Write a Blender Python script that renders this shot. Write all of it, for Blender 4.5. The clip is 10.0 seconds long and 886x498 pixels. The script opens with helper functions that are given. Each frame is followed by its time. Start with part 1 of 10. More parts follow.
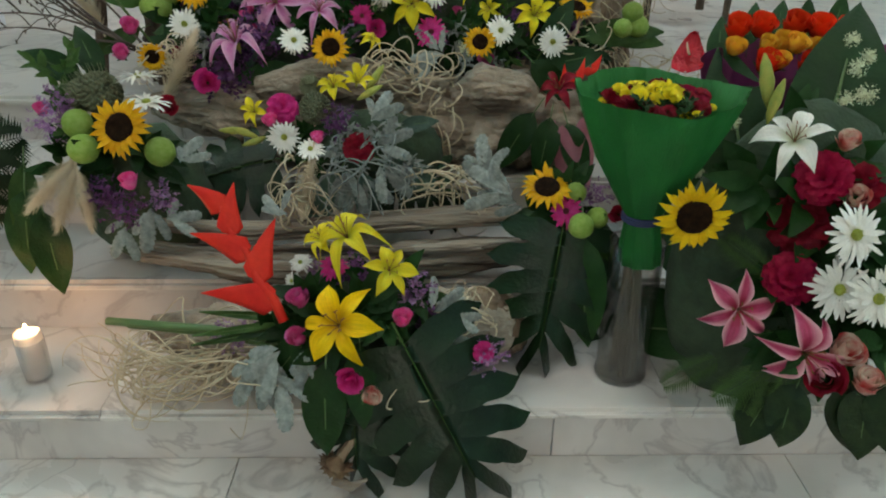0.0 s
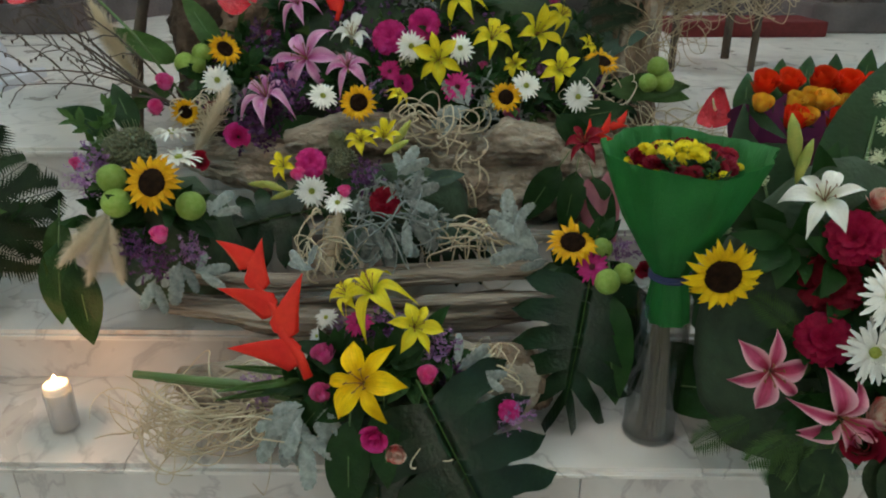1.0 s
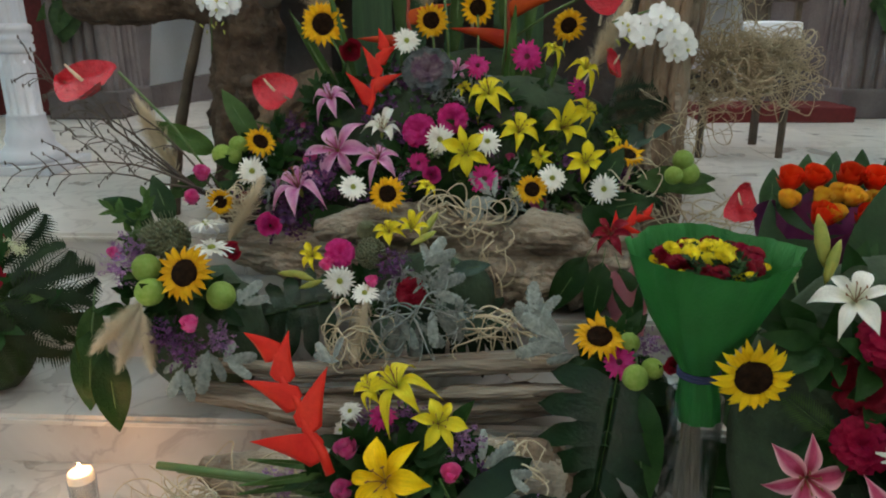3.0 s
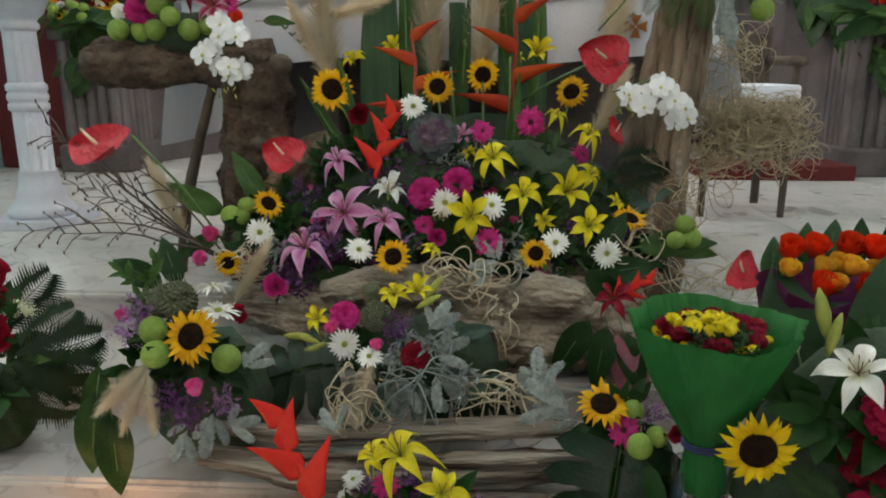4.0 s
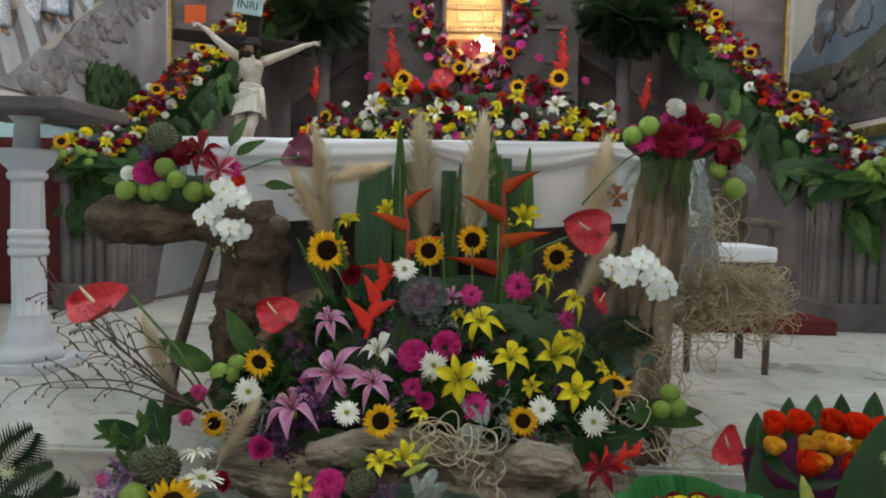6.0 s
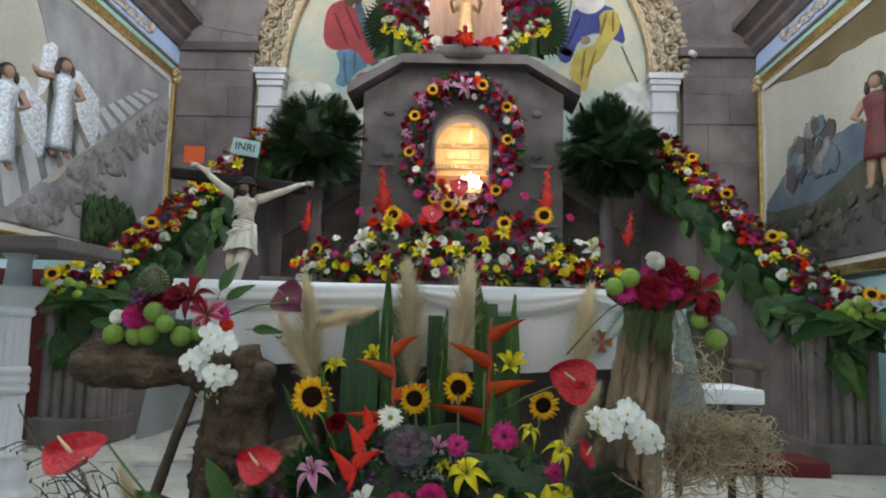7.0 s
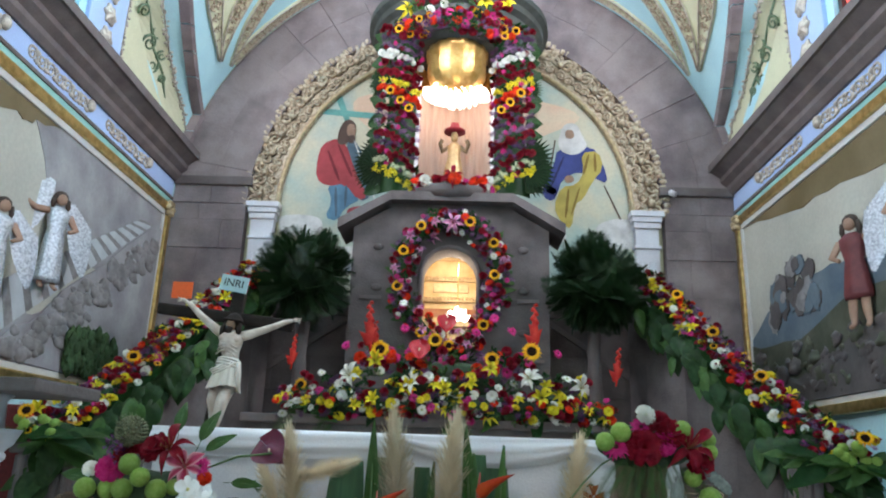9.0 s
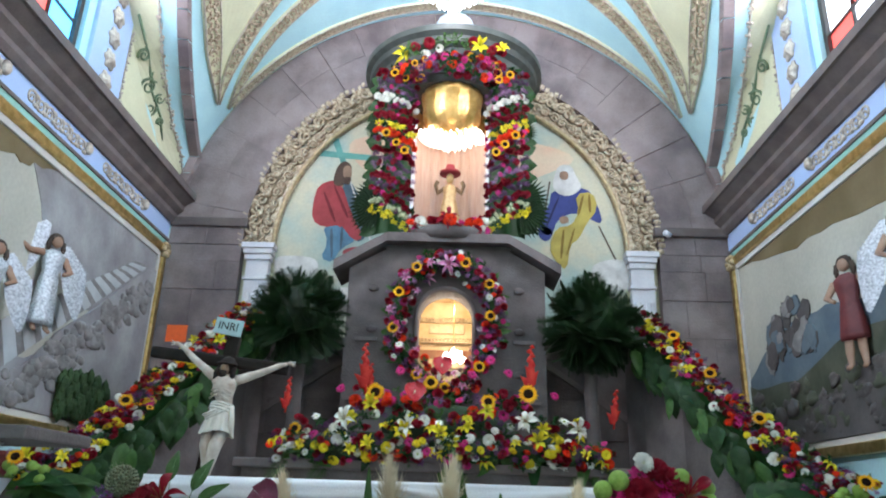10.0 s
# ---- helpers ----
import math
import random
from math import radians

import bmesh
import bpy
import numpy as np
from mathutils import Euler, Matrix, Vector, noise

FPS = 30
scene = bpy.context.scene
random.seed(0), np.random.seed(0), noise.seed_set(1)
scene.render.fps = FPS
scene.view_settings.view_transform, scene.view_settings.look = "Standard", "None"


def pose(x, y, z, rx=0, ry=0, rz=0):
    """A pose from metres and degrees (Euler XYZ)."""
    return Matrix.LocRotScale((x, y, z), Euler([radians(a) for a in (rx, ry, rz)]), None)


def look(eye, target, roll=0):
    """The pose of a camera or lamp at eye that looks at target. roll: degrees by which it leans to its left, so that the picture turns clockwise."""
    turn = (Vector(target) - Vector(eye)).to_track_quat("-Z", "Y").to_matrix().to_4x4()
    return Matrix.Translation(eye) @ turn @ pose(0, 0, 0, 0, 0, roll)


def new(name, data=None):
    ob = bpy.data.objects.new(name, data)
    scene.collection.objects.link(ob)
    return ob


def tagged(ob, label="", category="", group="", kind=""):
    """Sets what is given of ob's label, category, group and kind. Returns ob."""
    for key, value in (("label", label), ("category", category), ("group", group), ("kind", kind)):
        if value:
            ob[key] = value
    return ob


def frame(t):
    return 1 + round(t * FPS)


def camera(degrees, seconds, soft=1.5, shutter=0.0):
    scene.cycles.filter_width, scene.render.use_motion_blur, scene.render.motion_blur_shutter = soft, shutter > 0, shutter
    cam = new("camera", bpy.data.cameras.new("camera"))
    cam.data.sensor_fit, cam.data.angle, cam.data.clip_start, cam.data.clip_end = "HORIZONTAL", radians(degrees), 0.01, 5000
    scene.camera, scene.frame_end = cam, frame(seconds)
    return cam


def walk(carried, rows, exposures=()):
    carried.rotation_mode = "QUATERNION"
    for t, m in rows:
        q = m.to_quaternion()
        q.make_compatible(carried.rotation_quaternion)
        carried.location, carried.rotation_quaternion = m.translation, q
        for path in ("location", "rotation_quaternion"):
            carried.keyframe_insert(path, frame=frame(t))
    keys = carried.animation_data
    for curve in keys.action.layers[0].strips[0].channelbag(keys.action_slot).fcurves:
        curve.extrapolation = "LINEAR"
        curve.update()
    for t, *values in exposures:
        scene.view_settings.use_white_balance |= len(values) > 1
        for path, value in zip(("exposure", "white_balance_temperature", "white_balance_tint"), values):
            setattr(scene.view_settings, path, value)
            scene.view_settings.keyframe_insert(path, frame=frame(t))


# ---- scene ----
cam = camera(63.0, 10.0, soft=2.0)
PATH = [
    (0, (0.157, 0.003, 1.23), (0.191, 1.784, 0.321), 0.4),
    (0.5, (0.156, 0.008, 1.247), (0.16, 1.812, 0.383), 0.1),
    (1, (0.156, 0.017, 1.26), (0.121, 1.846, 0.452), -0.2),
    (1.5, (0.159, 0.023, 1.271), (0.091, 1.873, 0.515), -0.3),
    (2, (0.16, 0.024, 1.281), (0.074, 1.891, 0.569), -0.4),
    (2.5, (0.165, 0.024, 1.286), (0.058, 1.907, 0.62), -0.6),
    (4, (0.163, 0.015, 1.346), (0.033, 1.951, 0.86), -0.2),
    (4.5, (0.16, 0.009, 1.36), (0.028, 1.962, 0.947), 0.0),
    (5, (0.155, 0.005, 1.371), (0.027, 1.969, 1.019), 0.2),
    (6.5, (0.164, -0.039, 1.485), (0.073, 1.959, 1.531), 1.5),
    (7, (0.166, -0.055, 1.517), (0.087, 1.931, 1.739), 1.6),
    (7.5, (0.165, -0.059, 1.534), (0.094, 1.91, 1.878), 1.7),
    (8, (0.167, -0.068, 1.554), (0.097, 1.886, 1.974), 1.4),
    (8.5, (0.162, -0.075, 1.57), (0.101, 1.866, 2.05), 1.8),
    (9, (0.16, -0.077, 1.591), (0.108, 1.841, 2.156), 2.0),
    (9.5, (0.16, -0.087, 1.602), (0.113, 1.805, 2.248), 1.4),
    (10, (0.161, -0.086, 1.611), (0.118, 1.798, 2.279), 1.8),
]
walk(cam, [(t, look(eye, target, roll)) for t, eye, target, roll in PATH], [(0, 0.22, 7350, 21), (5, 0.18, 7600, 28), (7.5, 0.08, 6850, 20), (10, 0.24, 6300, 19)])

# ---- world and light ----
world = bpy.data.worlds.new("world")
scene.world = world
world.use_nodes = True
wn = world.node_tree.nodes
sky = wn.new("ShaderNodeTexSky")
sky.sky_type, sky.sun_disc, sky.sun_elevation, sky.sun_rotation = "NISHITA", False, radians(48), radians(150)
world.node_tree.links.new(sky.outputs[0], wn["Background"].inputs[0])
wn["Background"].inputs[1].default_value = 0.1


def area_lamp(name, at, to, w, h, watts, colour):
    """Daylight set at an opening, seen or only assumed."""
    d = bpy.data.lights.new(name, "AREA")
    d.shape, d.size, d.size_y, d.energy, d.color = "RECTANGLE", w, h, watts, colour
    ob = new(name, d)
    ob.matrix_world = look(at, to)
    return tagged(ob, kind="structure")


def point_lamp(name, at, watts, colour, radius):
    d = bpy.data.lights.new(name, "POINT")
    d.energy, d.color, d.shadow_soft_size = watts, colour, radius
    ob = new(name, d)
    ob.location = at
    return tagged(ob, kind="structure")


DAY = (0.95, 0.97, 1.0)
NAVE = (1.0, 0.94, 0.84)
# nave windows and doorway are unseen; their lamps are added fill from behind
for side in (-1, 1):
    area_lamp("window_daylight", (side * 3.55, 5.0, 6.5), (0, 5.0, 7.4), 1.6, 1.9, 225, DAY)
    area_lamp("window_daylight", (side * 3.55, -0.8, 6.5), (0, -0.3, 3.2), 1.6, 1.9, 84, NAVE)
    area_lamp("window_daylight", (side * 3.55, -6.0, 6.5), (0, -4.0, 2.0), 1.6, 1.9, 66, NAVE)
area_lamp("rear_fill_light", (0, -9.9, 2.2), (0, 0, 1.6), 2.6, 3.8, 80, NAVE)
point_lamp("chandelier_light", (0.03, 6.4, 7.55), 105, (0.96, 0.97, 1.0), 0.3)
point_lamp("niche_light", (0.06, 7.36, 5.55), 2.1, (1.0, 0.82, 0.64), 0.06)
# added lamp that lights the box built for the glass's nave reflection
point_lamp("lower_niche_light", (0.05, 7.95, 3.75), 15, (1.0, 0.86, 0.62), 0.08)
point_lamp("candle_flame_light", (-0.79, 1.437, 0.322), 0.9, (1.0, 0.55, 0.25), 0.015)

# ---- materials ----
def mat(name, base, rough=0.6, other=None, scale=8.0, bump=0.0, bump_scale=40.0, metal=0.0, vary=0.0, sheen=0.0, thin=0.0, stretch=(1, 1, 1), detail=6.0, low=0.35, high=0.68, relief=0.01, spec=0.5):
    """A surface of two mixed colours at one scale, finer grain on top, and relief. vary: how far pieces differ from each other."""
    m = bpy.data.materials.new(name)
    m.use_nodes = True
    t = m.node_tree
    N, L = t.nodes, t.links
    b = N["Principled BSDF"]
    tc, mp = N.new("ShaderNodeTexCoord"), N.new("ShaderNodeMapping")
    L.new(tc.outputs["Object"], mp.inputs[0])
    mp.inputs["Scale"].default_value = stretch
    n1 = N.new("ShaderNodeTexNoise")
    n1.inputs["Scale"].default_value, n1.inputs["Detail"].default_value = scale, detail
    L.new(mp.outputs[0], n1.inputs[0])
    ramp = N.new("ShaderNodeValToRGB")
    ramp.color_ramp.elements[0].position, ramp.color_ramp.elements[1].position = low, high
    ramp.color_ramp.elements[0].color = (*base, 1)
    ramp.color_ramp.elements[1].color = (*(other or [c * 0.8 for c in base]), 1)
    L.new(n1.outputs[0], ramp.inputs[0])
    n2 = N.new("ShaderNodeTexNoise")
    n2.inputs["Scale"].default_value, n2.inputs["Detail"].default_value = bump_scale, 4
    L.new(mp.outputs[0], n2.inputs[0])
    hsv = N.new("ShaderNodeHueSaturation")
    hsv.name = "tone"
    b.inputs["Specular IOR Level"].default_value = spec
    L.new(ramp.outputs[0], hsv.inputs["Color"])
    mr = N.new("ShaderNodeMapRange")
    mr.inputs[3].default_value, mr.inputs[4].default_value = 0.86, 1.14
    L.new(n2.outputs[0], mr.inputs[0])
    if vary:
        info, v = N.new("ShaderNodeObjectInfo"), N.new("ShaderNodeMapRange")
        v.inputs[3].default_value, v.inputs[4].default_value = 1 - vary, 1 + vary
        L.new(info.outputs["Random"], v.inputs[0])
        mul = N.new("ShaderNodeMath")
        mul.operation = "MULTIPLY"
        L.new(mr.outputs[0], mul.inputs[0])
        L.new(v.outputs[0], mul.inputs[1])
        L.new(mul.outputs[0], hsv.inputs["Value"])
    else:
        L.new(mr.outputs[0], hsv.inputs["Value"])
    L.new(hsv.outputs[0], b.inputs["Base Color"])
    b.inputs["Roughness"].default_value, b.inputs["Metallic"].default_value = rough, metal
    if bump:
        bp = N.new("ShaderNodeBump")
        bp.inputs["Strength"].default_value, bp.inputs["Distance"].default_value = bump, relief
        L.new(n2.outputs[0], bp.inputs["Height"])
        L.new(bp.outputs[0], b.inputs["Normal"])
    if thin:
        tr, mix = N.new("ShaderNodeBsdfTranslucent"), N.new("ShaderNodeMixShader")
        mix.inputs[0].default_value = thin
        L.new(hsv.outputs[0], tr.inputs[0])
        L.new(b.outputs[0], mix.inputs[1])
        L.new(tr.outputs[0], mix.inputs[2])
        L.new(mix.outputs[0], N["Material Output"].inputs[0])
    return m


def marble(name, base, vein, rough=0.25):
    """Polished marble: soft clouds, thin dark veins, each slab with its own drawing and tone."""
    m = bpy.data.materials.new(name)
    m.use_nodes = True
    t = m.node_tree
    N, L = t.nodes, t.links
    b = N["Principled BSDF"]
    tc, info, add = N.new("ShaderNodeTexCoord"), N.new("ShaderNodeObjectInfo"), N.new("ShaderNodeVectorMath")
    add.operation = "MULTIPLY_ADD"
    add.inputs[1].default_value = (1, 1, 1)
    shift = N.new("ShaderNodeMath")
    shift.operation = "MULTIPLY"
    shift.inputs[1].default_value = 37.0
    L.new(info.outputs["Random"], shift.inputs[0])
    L.new(tc.outputs["Object"], add.inputs[0])
    L.new(shift.outputs[0], add.inputs[2])
    cloud, warp = N.new("ShaderNodeTexNoise"), N.new("ShaderNodeTexNoise")
    cloud.inputs["Scale"].default_value, cloud.inputs["Detail"].default_value, cloud.inputs["Distortion"].default_value = 3.2, 8, 0.8
    warp.inputs["Scale"].default_value, warp.inputs["Detail"].default_value, warp.inputs["Distortion"].default_value = 2.2, 9, 2.2
    L.new(add.outputs[0], cloud.inputs[0])
    L.new(add.outputs[0], warp.inputs[0])
    r1, r2 = N.new("ShaderNodeValToRGB"), N.new("ShaderNodeValToRGB")
    r1.color_ramp.elements[0].position, r1.color_ramp.elements[1].position = 0.3, 0.72
    r1.color_ramp.elements[0].color = (*[c * 0.70 for c in base], 1)
    r1.color_ramp.elements[1].color = (*base, 1)
    L.new(cloud.outputs[0], r1.inputs[0])
    e = r2.color_ramp.elements
    e[0].position, e[0].color = 0.475, (0, 0, 0, 1)
    e[1].position, e[1].color = 0.5, (0.6, 0.6, 0.6, 1)
    last = e.new(0.53)
    last.color = (0, 0, 0, 1)
    L.new(warp.outputs[0], r2.inputs[0])
    mix = N.new("ShaderNodeMix")
    mix.data_type = "RGBA"
    L.new(r2.outputs[0], mix.inputs[0])
    L.new(r1.outputs[0], mix.inputs[6])
    mix.inputs[7].default_value = (*vein, 1)
    hsv, v = N.new("ShaderNodeHueSaturation"), N.new("ShaderNodeMapRange")
    v.inputs[3].default_value, v.inputs[4].default_value = 0.9, 1.07
    L.new(info.outputs["Random"], v.inputs[0])
    L.new(v.outputs[0], hsv.inputs["Value"])
    L.new(mix.outputs[2], hsv.inputs["Color"])
    L.new(hsv.outputs[0], b.inputs["Base Color"])
    rr = N.new("ShaderNodeMapRange")
    rr.inputs[3].default_value, rr.inputs[4].default_value = rough - 0.08, rough + 0.2
    L.new(cloud.outputs[0], rr.inputs[0])
    L.new(rr.outputs[0], b.inputs["Roughness"])
    return m


def glow(name, colour, strength):
    m = bpy.data.materials.new(name)
    m.use_nodes = True
    b = m.node_tree.nodes["Principled BSDF"]
    b.inputs["Base Color"].default_value = (*colour, 1)
    b.inputs["Emission Color"].default_value = (*colour, 1)
    b.inputs["Emission Strength"].default_value = strength
    return m


def glass(name, tint, rough=0.02, alpha=1.0):
    m = bpy.data.materials.new(name)
    m.use_nodes = True
    b = m.node_tree.nodes["Principled BSDF"]
    t = m.node_tree
    clear, gloss, mix, fr = t.nodes.new("ShaderNodeBsdfTransparent"), t.nodes.new("ShaderNodeBsdfGlossy"), t.nodes.new("ShaderNodeMixShader"), t.nodes.new("ShaderNodeLayerWeight")
    clear.inputs[0].default_value = (*tint, 1)
    gloss.inputs["Roughness"].default_value, fr.inputs[0].default_value = rough, 0.12
    t.links.new(fr.outputs["Facing"], mix.inputs[0])
    t.links.new(clear.outputs[0], mix.inputs[1])
    t.links.new(gloss.outputs[0], mix.inputs[2])
    t.links.new(mix.outputs[0], t.nodes["Material Output"].inputs[0])
    t.nodes.remove(b)
    return m


MARBLE = marble("marble", (0.66, 0.63, 0.58), (0.30, 0.27, 0.25))
MARBLE_RISER = marble("marble_riser", (0.60, 0.56, 0.52), (0.30, 0.26, 0.25), 0.3)
MARBLE_WHITE = marble("white_marble", (0.62, 0.66, 0.71), (0.45, 0.5, 0.55), 0.3)
STONE = mat("grey_quarry_stone", (0.155, 0.134, 0.131), 0.85, (0.085, 0.074, 0.074), 3.2, 0.6, 48, vary=0.2, detail=9, spec=0.25)
STONE_ARCH = mat("arch_stone", (0.33, 0.275, 0.275), 0.85, (0.165, 0.132, 0.14), 2.0, 0.6, 40, vary=0.08, detail=12, spec=0.25, low=0.36, high=0.68)
STONE_DARK = mat("cornice_stone", (0.17, 0.14, 0.135), 0.8, (0.11, 0.09, 0.09), 4, 0.3, 40)
PLASTER_BLUE = mat("sky_blue_paint", (0.48, 0.76, 0.82), 0.7, (0.42, 0.70, 0.78), 3, 0.1, 60)
PLASTER_LILAC = mat("lilac_blue_paint", (0.42, 0.56, 0.84), 0.7, (0.38, 0.52, 0.80), 3, 0.1, 60)
PLASTER_MINT = mat("mint_paint", (0.30, 0.58, 0.52), 0.7, (0.27, 0.52, 0.48), 3, 0.1, 60)
PLASTER_CREAM = mat("cream_paint", (0.66, 0.66, 0.46), 0.7, (0.6, 0.6, 0.42), 3, 0.1, 60)
PLASTER_WHITE = mat("white_wall_paint", (0.62, 0.61, 0.58), 0.8, (0.55, 0.54, 0.51), 2, 0.1, 40)
GOLD = mat("gold_leaf", (0.85, 0.62, 0.26), 0.28, (0.6, 0.4, 0.14), 14, 0.3, 60, metal=1.0)
GILT = mat("aged_gilding", (0.62, 0.5, 0.3), 0.45, (0.42, 0.32, 0.2), 16, 0.6, 60, metal=0.55)
CARVED = mat("gilded_plaster", (0.68, 0.58, 0.43), 0.4, (0.34, 0.25, 0.17), 22, 0.7, 70, metal=0.35)
WHITE_PAINT = mat("white_pilaster_paint", (0.74, 0.75, 0.8), 0.55, (0.66, 0.67, 0.73), 5, 0.1, 50)

# ---- building helpers ----
def part(name, bm, material, parent=None, label="", smooth=False):
    """Links a bmesh as one mesh object."""
    me = bpy.data.meshes.new(name)
    bm.to_mesh(me)
    bm.free()
    if smooth:
        for p in me.polygons:
            p.use_smooth = True
    me.materials.append(material)
    ob = new(name, me)
    ob.parent = parent
    return tagged(ob, label)


def shared(name, me, parent, m):
    """One more object on a mesh that exists already."""
    ob = new(name, me)
    ob.parent = parent
    ob.matrix_basis = m
    return ob


def thing(name, label, category, group="", at=(0, 0, 0), kind=""):
    ob = new(name)
    ob.empty_display_size = 0.05
    ob.location = at
    return tagged(ob, label, category, group, kind)


def box(bm, x0, x1, y0, y1, z0, z1, bevel=0.0):
    vs = [bm.verts.new((x, y, z)) for x in (x0, x1) for y in (y0, y1) for z in (z0, z1)]
    fs = [bm.faces.new([vs[i] for i in q]) for q in ((0, 1, 3, 2), (4, 6, 7, 5), (0, 4, 5, 1), (2, 3, 7, 6), (0, 2, 6, 4), (1, 5, 7, 3))]
    if bevel:
        es = list({e for f in fs for e in f.edges})
        bmesh.ops.bevel(bm, geom=es, offset=bevel, segments=2, affect="EDGES", profile=0.6)
    return bm


def boxm(*a, **k):
    return box(bmesh.new(), *a, **k)


def lathe(bm, profile, centre=(0, 0, 0), n=24, lobes=0, depth=0.0):
    """Turns (radius, height) pairs round the z axis; lobes: flutes."""
    rings = []
    for r, z in profile:
        ring = []
        for k in range(n):
            a = 2 * math.pi * k / n
            rr = r * (1 - depth * (0.5 + 0.5 * math.cos(lobes * a))) if lobes else r
            ring.append(bm.verts.new((centre[0] + rr * math.cos(a), centre[1] + rr * math.sin(a), centre[2] + z)))
        rings.append(ring)
    for a, b in zip(rings, rings[1:]):
        for k in range(n):
            bm.faces.new((a[k], a[(k + 1) % n], b[(k + 1) % n], b[k]))
    bm.faces.new(rings[0][::-1])
    bm.faces.new(rings[-1])
    return bm


def tube(bm, pts, radii, n=6, rough=0.0):
    """A tapered tube through points."""
    pts = [Vector(p) for p in pts]
    if isinstance(radii, (int, float)):
        radii = [radii] * len(pts)
    rings, side = [], None
    for i, p in enumerate(pts):
        d = (pts[min(i + 1, len(pts) - 1)] - pts[max(i - 1, 0)]).normalized()
        if side is None:
            side = d.orthogonal().normalized()
        side = (side - d * side.dot(d)).normalized()
        up = d.cross(side)
        ring = []
        for k in range(n):
            a = 2 * math.pi * k / n
            r = radii[i] * (1 + (random.uniform(-rough, rough) if rough else 0))
            ring.append(bm.verts.new(p + (side * math.cos(a) + up * math.sin(a)) * r))
        rings.append(ring)
    for a, b in zip(rings, rings[1:]):
        for k in range(n):
            bm.faces.new((a[k], a[(k + 1) % n], b[(k + 1) % n], b[k]))
    bm.faces.new(rings[0][::-1])
    bm.faces.new(rings[-1])
    return bm


def sheet(bm, rows):
    """A surface through rows of points."""
    grid = [[bm.verts.new(p) for p in row] for row in rows]
    for a, b in zip(grid, grid[1:]):
        for k in range(len(a) - 1):
            bm.faces.new((a[k], a[k + 1], b[k + 1], b[k]))
    return bm


def slab(bm, outline, y0, y1):
    """An outline of (x, z) pairs as a plate between y0 and y1."""
    front = [bm.verts.new((x, y0, z)) for x, z in outline]
    back = [bm.verts.new((x, y1, z)) for x, z in outline]
    n = len(outline)
    bm.faces.new(front)
    bm.faces.new(back[::-1])
    for k in range(n):
        bm.faces.new((front[k], back[k], back[(k + 1) % n], front[(k + 1) % n]))
    bmesh.ops.recalc_face_normals(bm, faces=bm.faces)
    return bm


def side_slab(bm, outline, x0, x1):
    """An outline of (y, z) pairs as a plate between x0 and x1."""
    a = [bm.verts.new((x0, y, z)) for y, z in outline]
    b = [bm.verts.new((x1, y, z)) for y, z in outline]
    n = len(outline)
    bm.faces.new(a)
    bm.faces.new(b[::-1])
    for k in range(n):
        bm.faces.new((a[k], b[k], b[(k + 1) % n], a[(k + 1) % n]))
    bmesh.ops.recalc_face_normals(bm, faces=bm.faces)
    return bm


def ball(bm, c, r, n=2, squash=(1, 1, 1)):
    m = Matrix.Translation(c) @ Matrix.Diagonal((r * squash[0], r * squash[1], r * squash[2], 1))
    bmesh.ops.create_icosphere(bm, subdivisions=n, radius=1, matrix=m)
    return bm


def arch_points(cx, cz, r, a0, a1, n):
    return [(cx + r * math.cos(radians(a0 + (a1 - a0) * k / n)), cz + r * math.sin(radians(a0 + (a1 - a0) * k / n))) for k in range(n + 1)]

# ---- the church: steps, floor, walls, vault ----
AX = 0.04            # axis of the church
WALL = 3.67          # half width
BACK = 8.8           # stone face of the end wall
SPRING = 4.75        # centre of the arch
PLAT = 0.60
RISERS = (1.32, 1.66, 2.0, 2.34)

nave_floor = thing("floor", "pale grey polished marble slab floor before the steps", "floor", kind="structure")
part("floor_bed", boxm(-3.9, 3.9, -10.2, 1.36, -0.25, -0.02), MARBLE_RISER, nave_floor)
slab_w, slab_d = 1.31, 0.655
tile_mesh = None
for j in range(5):
    for i in range(6):
        x0, y1 = -3.93 + i * slab_w + 0.655 * (j % 2) - 0.3, RISERS[0] + 0.001 - j * slab_d
        if x0 > 3.9:
            continue
        if tile_mesh is None:
            first = part("slab", boxm(0.001, slab_w - 0.001, -slab_d + 0.001, -0.001, -0.03, 0, bevel=0.0015), MARBLE, nave_floor)
            tile_mesh = first.data
            first.location = (x0, y1, 0)
        else:
            shared("slab", tile_mesh, nave_floor, Matrix.Translation((x0, y1, 0)))
part("rear_floor", boxm(-3.9, 3.9, -10.2, RISERS[0] - 5 * slab_d - 0.004, -0.03, 0), MARBLE, nave_floor)

